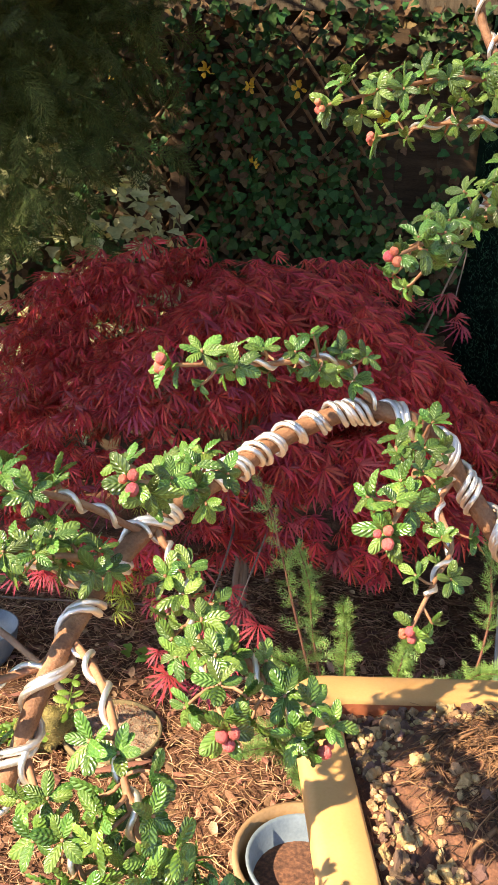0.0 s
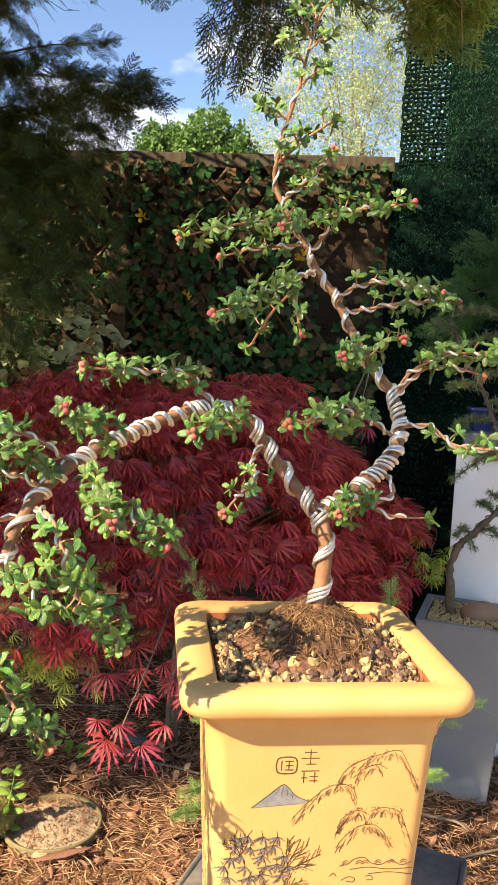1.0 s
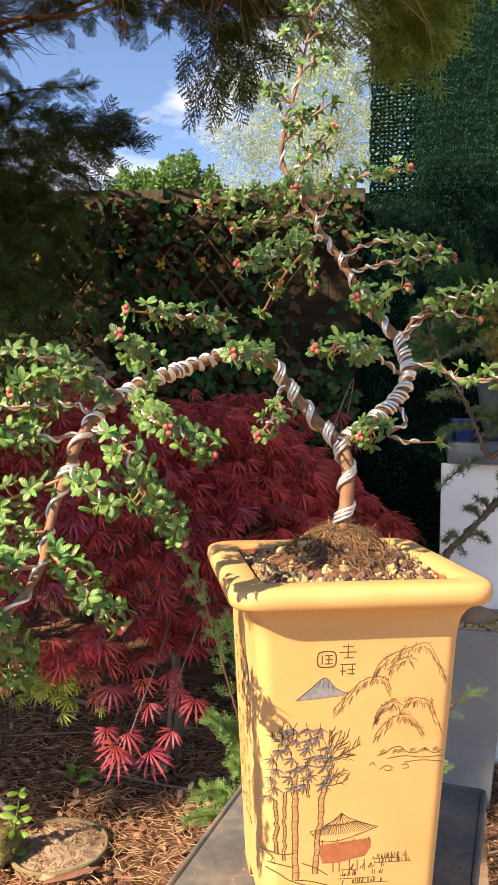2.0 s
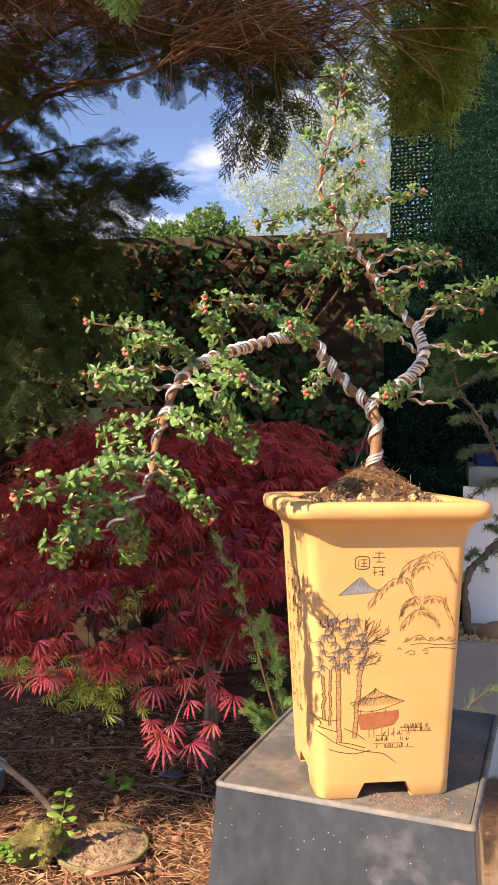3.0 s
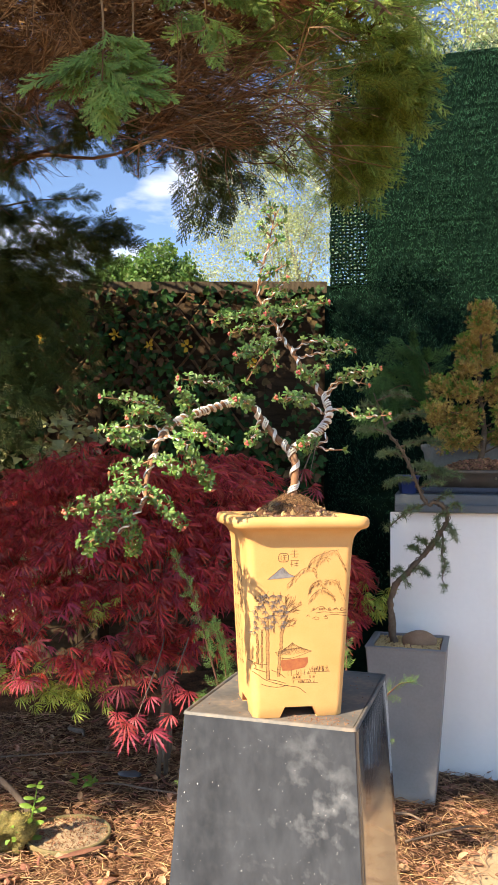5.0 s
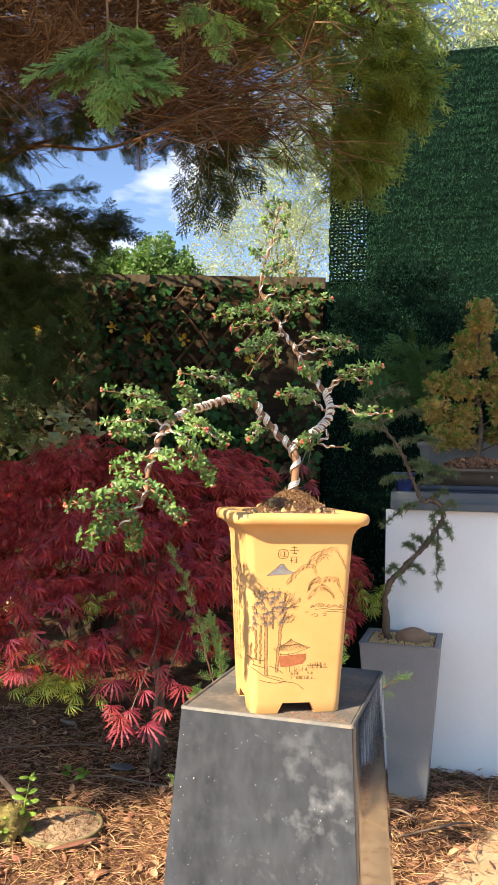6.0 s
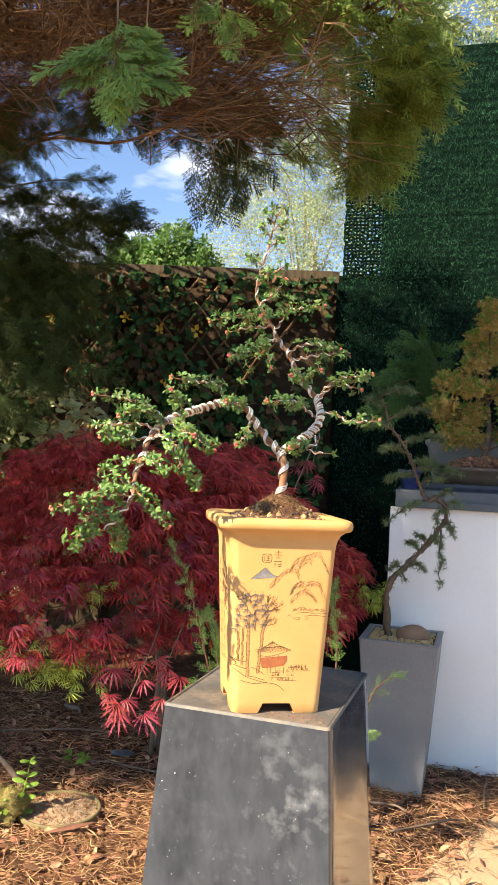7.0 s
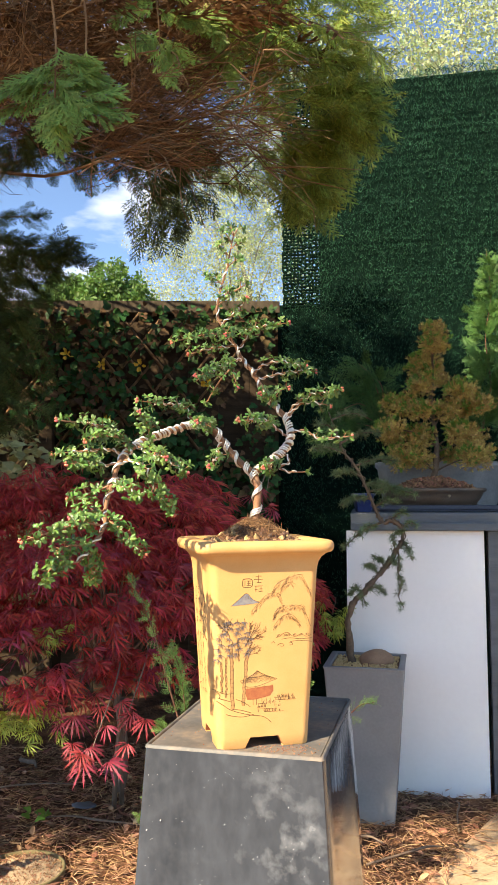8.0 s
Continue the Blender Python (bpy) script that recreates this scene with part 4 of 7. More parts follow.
isles = [ribbon(curve2(k, 6), 0.42) for k in ([(28.7, 112.9), (33.1, 114.2), (36.1, 116.6), (41, 117.3), (44.7, 114.2), (49.6, 113.3), (54.5, 115.5), (59.4, 112.9), (65, 114.2)], [(34.1, 111.1), (43.4, 112), (53.3, 110.7), (65.5, 111.1)], [(43.4, 108.4), (53.3, 109.1), (65.5, 107.6)], [(24.3, 107.6), (26.2, 109.3), (27.7, 107.6)], [(30.2, 105.3), (33.6, 107.1), (37, 106), (35.6, 104.2), (32.6, 104.9)], [(42, 107.1), (44.9, 107.3), (45.9, 105.3), (42.9, 105.1)])]
for a in (31.6, 38.5, 41.5, 47.9, 54.5, 60.6):
    isles += [ribbon([(a - 1.6, 113.7 + k * 1.1), (a + 0.2, 114.9 + k * 1.1), (a + 1.7, 114 + k * 1.1)], 0.4) for k in range(2)]
solid("etched_islands", merge(isles), M_ETCH, pot_body, local=True)
# bamboo grove
grove, bark, fronds = [], [], []
for u0, h0, u1, h1, w in ((-24.5, 62, -25.5, 92, 1.7), (-14.0, 46.6, -15.5, 104, 3.0), (-20.5, 58, -20.4, 96, 1.4), (-4.0, 49.0, 0.2, 98, 2.7), (-8.0, 92, -9.5, 112, 1.2), (0.5, 98, 5.0, 110, 1.2)):
    n = 14
    mid = np.array([(u0 + (u1 - u0) * k / n + rng.normal(0, 0.32), h0 + (h1 - h0) * k / n) for k in range(n + 1)])
    bark.append(ribbon(mid, w, 0.00018))
    for q in (-1, 1):
        grove.append(ribbon(mid + (q * w * 0.5, 0) + rng.normal(0, 0.15, mid.shape), 0.42))
    for k in range(1, n):
        grove.append(ribbon([mid[k] - (w * 0.5, 0.2), mid[k] + (0, 0.25), mid[k] + (w * 0.5, -0.1)], 0.28))
# bare twigs above the canes
for o, spread_deg, reach, n in (((0.5, 110), (15, 80), 22, 7), ((-20.4, 119.9), (70, 140), 13, 5), ((1.7, 97.8), (20, 60), 16, 3)):
    for k in range(n):
        a = radians(spread_deg[0] + (spread_deg[1] - spread_deg[0]) * k / max(1, n - 1) + rng.normal(0, 5))
        d = np.array((math.cos(a), math.sin(a)))
        e = np.array(o) + d * reach * rng.uniform(0.7, 1.0)
        m = (np.array(o) + e) / 2 + rng.normal(0, 0.7, 2)
        grove.append(ribbon(curve2([o, m, e], 4), 0.36))
        for b in range(5):
            p = np.array(o) + (e - o) * rng.uniform(0.35, 0.95)
            c = a + rng.choice((-1, 1)) * rng.uniform(0.4, 0.9)
            grove.append(ribbon([p, p + np.array((math.cos(c), math.sin(c))) * reach * rng.uniform(0.15, 0.32)], 0.28))
for k in range(30):
    c = np.array((-11.0 + 18.0 * (((k * 0.7549) % 1) * 2 - 1), 95.0 + 36.0 * ((k * 0.5698) % 1)))
    c[0] = -12.0 + (c[0] + 12.0) * (1.0 if c[1] < 122 else 0.7)
    for b in range(rng.integers(4, 7)):
        a = radians(-90 + (b - 2.5) * 33 + rng.normal(0, 9))
        d = np.array((math.cos(a), math.sin(a))) * rng.uniform(4.0, 6.2)
        q = np.array((-d[1], d[0])) * 0.075
        fronds.append(shape_on_face([c, c + d * 0.4 + q, c + d, c + d * 0.4 - q], 0.0003))
        grove.append(ribbon([c, c + d * 0.4 + q, c + d], 0.20, 0.0005))
    grove.append(ribbon([c + (rng.normal(0, 1.0), 3.0), c], 0.28))
solid("etched_grove", merge([k for k in grove if k]), M_ETCH, pot_body, local=True)
solid("bamboo_bark", merge(bark), M_ETCH_TAN, pot_body, "pale brown painted canes", local=True)
solid("bamboo_leaves", merge(fronds), M_ETCH_BLUE, pot_body, "slate-blue painted bamboo leaves", local=True)
# pavilion over the water, reeds and bank
PAV = -0.0102
pav = [ribbon(curve2(k, 5), 0.42) for k in ([(7.8, 82.4), (4.1, 79.3), (-2.7, 76.2)], [(7.8, 82.4), (12, 79.7), (18.4, 77.5)], [(-2.7, 76.2), (7.8, 75.7), (18.4, 77.5)], [(-2.7, 76.2), (-6.9, 74), (-13.5, 73.1)], [(18.4, 77.5), (25, 75.3), (32.9, 73.3)], [(-13.5, 73.1), (-5.7, 67.3), (9.1, 67.3), (32.9, 73.3)])]
for k in range(26):
    f = k / 25
    a = np.array((-2.7 + 21.1216 * f, 76.2 + 1.2 * f))
    b = np.array((-11.8 + 44.208 * f, 70.9 - 1.6 * math.sin(f * 3.14) + 2.4 * f))
    pav.append(ribbon([a, (a + b) / 2 + rng.normal(0, 0.15, 2), b], 0.30))
for k in range(8):
    pav.append(ribbon([(7.8 + rng.normal(0, 0.4), 81.9), (7.8 + (k - 3.5) * 2.4, 76.8)], 0.26))
pav += [ribbon([(a, 68), (a, 65.1)], 0.5) for a in (-4.5, 5.4, 16.9, 26.7)]
pav += [ribbon([(a, 55.4), (a + 0.2, 49.2)], 0.55) for a in (2.9, 7.1, 14, 19.4, 24.3)]
for v, _ in pav:
    v[:, 0] = PAV + (v[:, 0] - PAV + 0.0030) * 0.80
solid("etched_pavilion", merge(pav), M_ETCH, pot_body, local=True)
wall_red = [shape_on_face([(-6.2, 65.1), (11, 66), (28, 67.3), (28.2, 62), (24.3, 57.4), (6.6, 54.7), (-4.2, 54.7), (-6.2, 59.8)])]
for v, _ in wall_red:
    v[:, 0] = PAV + (v[:, 0] - PAV + 0.0030) * 0.80
solid("pavilion_wall", merge(wall_red), M_ETCH_RED, pot_body, "dark red pavilion wall", local=True)
bank = [ribbon(curve2(k, 6), 0.55) for k in ([(-33.9, 67.3), (-27.8, 64.2), (-20.4, 61.4), (-13.1, 62)], [(-30.2, 55.8), (-22.9, 51), (-15, 45.7), (1.7, 40.4), (16.4, 37.7), (25, 31.5)], [(-20.4, 42.1), (-13.1, 39.9), (-3.2, 38.6), (7.1, 40.4)], [(-29, 58.5), (-21.6, 55.8), (-15, 53.6)], [(-10.6, 55.8), (-3.2, 52.5), (3.6, 47.9)], [(-14.3, 46.6), (-5.7, 45.2), (4.1, 42.1)], [(-31.5, 65.8), (-26.6, 60.7), (-27.3, 58.1)])]
for k in range(90):
    a, b = (rng.uniform(28.2, 48.3), rng.choice((55.4, 52.8))) if k < 40 else (rng.uniform(10.5, 35.6), rng.choice((50.3, 46.6, 42.1)))
    bank.append(ribbon([(a, b), (a + rng.normal(0.2, 0.4), b + rng.uniform(1.2, 3.2))], 0.30))
bank += [ribbon([(a, b), (c, b - 0.4)], 0.32) for a, c, b in ((28.7, 49.6, 52.8), (27.7, 43.4, 55.2), (9.1, 28.7, 45.2), (17.6, 37.3, 42.1), (11, 18.9, 50.3))]
solid("etched_bank", merge(bank), M_ETCH, pot_body, local=True)

# columns of plain brown bars on the side, standing for leaf-shadow streaks
for col, u in enumerate((-30.0, -15.5, -1.0, 13.5)):
    marks = []
    for row in range(10 if col < 3 else 5):
        h = 146.0 - row * 11.0
        for k in range(4):
            a, c = rng.uniform(-3.4, 3.4, 2), rng.choice((0, 1))
            p0 = np.array((u + a[0], h + a[1]))
            p1 = p0 + ((rng.uniform(2.5, 5.0), rng.normal(0, 0.5)) if c else (rng.normal(0, 0.5), -rng.uniform(2.5, 5.5)))
            w = np.array([(-half_at(q[1] / 1000) - 0.0003, -q[0] / 1000, q[1] / 1000) for q in (p0, p1)])
            side = np.cross(w[1] - w[0], (1, 0, 0))
            side *= 0.0005 / (np.linalg.norm(side) + 1e-9)
            marks.append((np.array([w[0] - side, w[1] - side, w[1] + side, w[0] + side]), [np.array([(0, 1, 2, 3)])]))
    solid("writing_column", merge(marks), M_ETCH, pot_body, "column of brown bars painted for leaf-shadow streaks", local=True)

# ---- soil, gravel and roots in the pot ----
TRUNK = np.array((0.009, -0.010))


def soil_h(x, y):
    w = POT @ Vector((x, y, 0))
    d2 = (w.x - TRUNK[0]) ** 2 + (w.y - TRUNK[1] - 0.004) ** 2
    return 0.1905 + 0.0275 * math.exp(-d2 / (2 * 0.026 ** 2)) + 0.0022 * noise.noise((x * 160, y * 160, 2)) + 0.0012 * noise.noise((x * 420, y * 420, 5))


g = np.linspace(-0.0508, 0.0508, 64)
soil = thing("potting_soil", POT, "dark fibrous soil mound with pale gravel and dry roots", "soil")
solid("mound", sheet(g, g, soil_h), M_SOIL, soil, local=True)
rng = np.random.default_rng(14)
stones = []
for k in range(10):
    me = raw_mesh("gravel_stone", *lump(k + 2, 1.0, rng.uniform(0.65, 0.9), rng.uniform(0.55, 0.8), 2, 0.75), smooth=False)
    me.materials.append(M_GRAVEL if k < 5 else M_GRAVEL_DARK)
    stones.append(me)
count = 0
while count < 295:
    x, y = rng.uniform(-0.049, 0.049, 2)
    h = soil_h(x, y)
    if h > 0.2095 or rng.random() > (1.0 if h < 0.1965 else 0.22):
        continue
    m = POT @ Matrix.Translation((x, y, h + 0.0007)) @ Euler(rng.uniform(0, 6.28, 3)).to_matrix().to_4x4() @ Matrix.Scale(rng.uniform(0.0013, 0.0034), 4)
    piece("gravel_stone", stones[rng.integers(0, 10)], m, soil)
    count += 1
lot = []
while len(lot) < 520:
    x, y = rng.uniform(-0.0495, 0.0495, 2)
    h = soil_h(x, y)
    if h < 0.198 or rng.random() < 0.08:
        lot.append(turn_to((x, y, h + 0.0005), rng.normal(size=3), rng.normal(size=3), rng.uniform(0.0009, 0.0021)))
solid("fine_gravel", scatter((*lump(9, 1, 0.8, 0.7, 1, 0.5), None), lot)[:2], M_GRAVEL_FINE, soil, "small mixed gravel", local=True, kind="stuff", smooth=False)
fibres = []
for k in range(1300):
    a, r = rng.uniform(0, 6.283), abs(rng.normal(0, 0.025))
    x, y = 0.004 + r * math.cos(a), -0.002 + r * math.sin(a)
    b, length = rng.uniform(0, 6.283), rng.uniform(0.006, 0.022)
    pts = []
    for s in np.linspace(-0.5, 0.5, 4):
        px, py = x + s * length * math.cos(b) + rng.normal(0, 0.0012), y + s * length * math.sin(b) + rng.normal(0, 0.0012)
        px, py = np.clip((px, py), -0.05, 0.05)
        pts.append((px, py, soil_h(px, py) + abs(rng.normal(0.0006, 0.0017))))
    if k % 23 == 0:
        pts[-1] = (pts[-1][0], pts[-1][1], pts[-1][2] + 0.006)
    fibres.append(tube(spline(pts, 2), [rng.uniform(0.00008, 0.00027)], 3))
solid("root_mat", merge(fibres), M_ROOT, soil, "pale and brown dry root fibres", local=True, kind="stuff")
for k, (x0, y0, x1, y1) in enumerate(((-0.012, -0.018, -0.024, -0.030), (0.0, -0.012, 0.02, -0.02), (-0.034, 0.005, -0.010, 0.012), (0.01, -0.022, 0.034, -0.014))):
    pts = [(x0 + (x1 - x0) * s + 0.002 * math.sin(6 * s), y0 + (y1 - y0) * s, soil_h(x0 + (x1 - x0) * s, y0 + (y1 - y0) * s) + 0.0012) for s in np.linspace(0, 1, 5)]
    solid("thick_root", tube(spline(pts, 3), [0.0006, 0.0009, 0.0004], 5, 0.1, k), M_ROOT, soil, local=True)


# ---- the wired bonsai ----
def leaf_template(nx=5, ny=19, wide=0.45, fold=0.22, curl=0.18, crinkle=0.024):
    """A small oval leaf, 1 long, along x, with a sunken midrib and quilted veins."""
    v, uv, f = [], [], []
    for i in range(ny):
        s = i / (ny - 1)
        w = wide / 2 * (math.sqrt(max(0.0, 1 - ((s - 0.58) / 0.425) ** 2)) if s > 0.58 else math.sin(math.pi / 2 * s / 0.58) ** 0.9 + 0.06 * (1 - s))
        for j in range(nx):
            k = 2 * j / (nx - 1) - 1
            z = fold * w * abs(k) * 2 - 0.16 * wide * k ** 4 - curl * s * s + crinkle * math.sin(38 * (s - 0.275 * abs(k))) * (abs(k) > 0.1)
            v.append((s, k * w, z))
            uv.append(((k + 1) / 2, s))
    for i in range(ny - 1):
        for j in range(nx - 1):
            a = i * nx + j
            f.append((a, a + 1, a + 1 + nx, a + nx))
    return np.array(v), [np.array(f)], np.array(uv)


LEAVES = [leaf_template(5, 19, w, fo, cu) for w, fo, cu in ((0.48, 0.14, 0.22), (0.45, -0.12, 0.32), (0.50, 0.0, 0.18), (0.46, 0.30, 0.12), (0.42, 0.45, 0.26))]
leaf_meshes = []
for k, (v, f, uv) in enumerate(LEAVES):
    me = raw_mesh("leaf", v, f, uv)
    me.materials.append(M_LEAF)
    leaf_meshes.append(me)

bonsai = thing("bonsai_tree", pose(TRUNK[0], TRUNK[1], 0.81), "wired semi-cascade cotoneaster bonsai with coral buds in a yellow pot", "bonsai")
FORK = (0.008, -0.001, 0.879)
TRUNK_LINE = spline([(0.008, -0.012, 0.812), (0.0095, -0.010, 0.833), (0.0115, -0.008, 0.848), (0.012, -0.006, 0.864), FORK], 6)
LEFT_LINE = spline([FORK, (-0.007, 0.009, 0.892), (-0.023, 0.013, 0.911), (-0.034, 0.010, 0.926), (-0.055, 0.013, 0.932), (-0.077, 0.004, 0.925), (-0.095, -0.022, 0.916), (-0.109, -0.038, 0.908), (-0.118, -0.060, 0.898),
                    (-0.122, -0.085, 0.887), (-0.127, -0.097, 0.867), (-0.131, -0.110, 0.845), (-0.129, -0.130, 0.828), (-0.138, -0.147, 0.812), (-0.146, -0.158, 0.800)], 8)
RIGHT_LINE = spline([FORK, (0.026, 0.007, 0.891), (0.046, 0.020, 0.909), (0.051, 0.036, 0.925), (0.046, 0.046, 0.943), (0.032, 0.055, 0.960), (0.022, 0.068, 0.978), (0.010, 0.076, 1.000), (-0.002, 0.077, 1.016), (-0.010, 0.074, 1.031),
                     (-0.029, 0.082, 1.063), (-0.029, 0.078, 1.085), (-0.019, 0.085, 1.126), (-0.014, 0.095, 1.154), (-0.010, 0.10, 1.174)], 8)
R_TRUNK, R_LEFT, R_RIGHT = [0.0046, 0.0041, 0.0039, 0.0042], [0.0038, 0.0033, 0.0032, 0.0031, 0.0028, 0.0023, 0.0018, 0.0011], [0.0037, 0.0033, 0.0031, 0.0028, 0.0022, 0.0019, 0.0015, 0.0009, 0.0006]
solid("trunk", tube(TRUNK_LINE, R_TRUNK, 12, 0.02, 1), M_BARK, bonsai)
solid("left_limb", tube(LEFT_LINE, R_LEFT, 10, 0.03, 2), M_BARK, bonsai)
solid("right_limb", tube(RIGHT_LINE, R_RIGHT, 10, 0.03, 3), M_BARK, bonsai)

# wire round trunk and limbs
WOUND = [
    (TRUNK_LINE[5:], [0.0042, 0.0041], 0.0200, 0.00095, 0.4, 3), (LEFT_LINE[:36], [0.0038, 0.0033], 0.0165, 0.00095, 0.3, 3), (LEFT_LINE[34:58], [0.0033, 0.0031], 0.0088, 0.00095, 1.1, 2), (LEFT_LINE[56:82], [0.0031, 0.0026], 0.0170, 0.00095, 2.0, 2),
    (LEFT_LINE[80:], [0.0024, 0.0014], 0.0190, 0.00085, 0.3, 1), (RIGHT_LINE[:30], [0.0037, 0.0031], 0.0098, 0.00095, 1.9, 3), (RIGHT_LINE[28:46], [0.0031, 0.0026], 0.0150, 0.00095, 0.4, 3), (RIGHT_LINE[44:70], [0.0026, 0.0019], 0.0150, 0.00085, 0.9, 2), (RIGHT_LINE[68:100], [0.0018, 0.0010], 0.0170, 0.00075, 0.9, 1)]
for line, radii, pitch, thick, phase, strands in WOUND:
    for k in range(strands):
        solid("wire", coil(line, radii, pitch, thick, phase - k * 2 * math.pi * thick * 2.25 / pitch), M_WIRE, bonsai, "shiny aluminium training wire")

# side branches: points from limb to tip, leaf count, wired or not
BRANCHES = [
    ([(-0.050, 0.013, 0.932), (-0.060, 0.008, 0.940), (-0.066, -0.004, 0.950), (-0.086, -0.022, 0.950), (-0.109, -0.042, 0.951)], 44, 1),
    ([(-0.100, -0.028, 0.913), (-0.098, -0.048, 0.924), (-0.100, -0.068, 0.928), (-0.103, -0.088, 0.934)], 34, 0),
    ([(-0.036, 0.010, 0.928), (-0.040, -0.018, 0.928), (-0.043, -0.050, 0.927), (-0.049, -0.080, 0.926)], 40, 0),
    ([(-0.025, 0.013, 0.912), (-0.030, 0.004, 0.905), (-0.026, -0.010, 0.897), (-0.032, -0.028, 0.892), (-0.038, -0.044, 0.885)], 20, 1),
    ([(0.046, 0.028, 0.920), (0.032, 0.016, 0.929), (0.022, -0.006, 0.934), (0.008, -0.030, 0.932), (-0.008, -0.055, 0.930)], 46, 1),
    ([(0.040, 0.016, 0.903), (0.047, 0.006, 0.892), (0.036, 0.000, 0.884), (0.048, -0.002, 0.880), (0.066, -0.001, 0.880)], 9, 1),
    ([(0.024, 0.006, 0.889), (0.026, -0.010, 0.886), (0.018, -0.024, 0.884)], 24, 0),
    ([(0.051, 0.034, 0.924), (0.066, 0.028, 0.927), (0.078, 0.018, 0.918), (0.096, 0.010, 0.917), (0.113, 0.003, 0.918)], 22, 1),
    ([(0.047, 0.044, 0.942), (0.056, 0.042, 0.956), (0.072, 0.030, 0.966), (0.088, 0.020, 0.968), (0.104, 0.010, 0.970)], 34, 1),
    ([(0.047, 0.044, 0.940), (0.062, 0.044, 0.957), (0.078, 0.046, 0.960), (0.096, 0.045, 0.956)], 22, 1),
    ([(0.033, 0.054, 0.959), (0.028, 0.030, 0.964), (0.022, 0.010, 0.966), (0.016, -0.006, 0.963)], 34, 0),
    ([(0.030, 0.056, 0.961), (0.040, 0.040, 0.972), (0.048, 0.030, 0.974)], 18, 0),
    ([(0.012, 0.074, 0.996), (0.020, 0.062, 1.004), (0.040, 0.054, 1.008), (0.060, 0.052, 1.004), (0.070, 0.050, 1.002)], 26, 1),
    ([(0.016, 0.072, 0.990), (0.030, 0.060, 0.992), (0.050, 0.056, 0.996), (0.066, 0.056, 0.997), (0.081, 0.055, 0.997)], 26, 1),
    ([(-0.002, 0.076, 1.014), (-0.012, 0.050, 1.008), (-0.024, 0.030, 1.000), (-0.040, 0.010, 0.988), (-0.052, -0.009, 0.982)], 50, 1),
    ([(-0.010, 0.056, 1.006), (-0.026, 0.068, 0.990), (-0.036, 0.088, 0.978), (-0.044, 0.104, 0.966)], 20, 0),
    ([(-0.012, 0.050, 1.004), (-0.012, 0.040, 0.992), (-0.010, 0.030, 0.982), (-0.008, 0.024, 0.974)], 14, 0),
    ([(-0.011, 0.074, 1.030), (-0.026, 0.082, 1.030), (-0.042, 0.088, 1.029), (-0.064, 0.096, 1.024)], 22, 1),
    ([(-0.016, 0.076, 1.040), (-0.034, 0.066, 1.042), (-0.056, 0.052, 1.036), (-0.080, 0.038, 1.027)], 44, 0),
    ([(-0.006, 0.075, 1.026), (0.002, 0.066, 1.036), (0.004, 0.058, 1.045), (0.024, 0.050, 1.048), (0.050, 0.042, 1.050)], 40, 1),
    ([(-0.014, 0.074, 1.038), (-0.018, 0.050, 1.040), (-0.020, 0.030, 1.036), (-0.021, 0.019, 1.032)], 30, 0),
    ([(-0.026, 0.080, 1.055), (-0.018, 0.074, 1.062), (-0.006, 0.074, 1.072), (0.004, 0.073, 1.086)], 20, 1),
    ([(-0.112, -0.046, 0.904), (-0.128, -0.062, 0.918), (-0.148, -0.076, 0.924), (-0.178, -0.095, 0.926)], 36, 1),
    ([(-0.119, -0.066, 0.895), (-0.138, -0.064, 0.901), (-0.160, -0.064, 0.899), (-0.188, -0.067, 0.896)], 30, 1),
    ([(-0.116, -0.058, 0.899), (-0.122, -0.078, 0.910), (-0.138, -0.090, 0.912), (-0.150, -0.104, 0.906)], 44, 0),
    ([(-0.122, -0.084, 0.886), (-0.136, -0.096, 0.884), (-0.150, -0.106, 0.886), (-0.164, -0.116, 0.884)], 44, 1),
    ([(-0.127, -0.098, 0.866), (-0.140, -0.104, 0.860), (-0.152, -0.112, 0.856), (-0.162, -0.118, 0.852)], 30, 0),
    ([(-0.131, -0.112, 0.842), (-0.140, -0.118, 0.842), (-0.150, -0.126, 0.840), (-0.158, -0.130, 0.836)], 34, 0),
    ([(-0.130, -0.128, 0.829), (-0.146, -0.150, 0.832), (-0.164, -0.176, 0.826), (-0.183, -0.198, 0.820)], 56, 0),
    ([(-0.146, -0.158, 0.800), (-0.158, -0.166, 0.798), (-0.168, -0.168, 0.794), (-0.174, -0.166, 0.786)], 50, 0),
    ([(-0.140, -0.148, 0.810), (-0.140, -0.142, 0.798), (-0.138, -0.134, 0.788), (-0.136, -0.129, 0.780)], 44, 0),
    ([(-0.129, -0.120, 0.834), (-0.118, -0.124, 0.828), (-0.106, -0.128, 0.816), (-0.094, -0.129, 0.804)], 44, 0),
    ([(-0.138, -0.147, 0.811), (-0.150, -0.160, 0.814), (-0.162, -0.172, 0.810)], 34, 0),
    ([(-0.121, -0.078, 0.889), (-0.106, -0.096, 0.888), (-0.094, -0.116, 0.880), (-0.086, -0.120, 0.864), (-0.076, -0.114, 0.850), (-0.070, -0.109, 0.839)], 70, 1),
    ([(-0.110, -0.044, 0.905), (-0.098, -0.060, 0.898), (-0.088, -0.082, 0.894), (-0.077, -0.106, 0.890)], 42, 1),
    ([(-0.092, -0.068, 0.896), (-0.078, -0.078, 0.890), (-0.066, -0.086, 0.882), (-0.059, -0.088, 0.877)], 28, 1),
    ([(-0.127, -0.094, 0.872), (-0.118, -0.104, 0.864), (-0.108, -0.112, 0.860), (-0.100, -0.116, 0.852)], 26, 1),
]
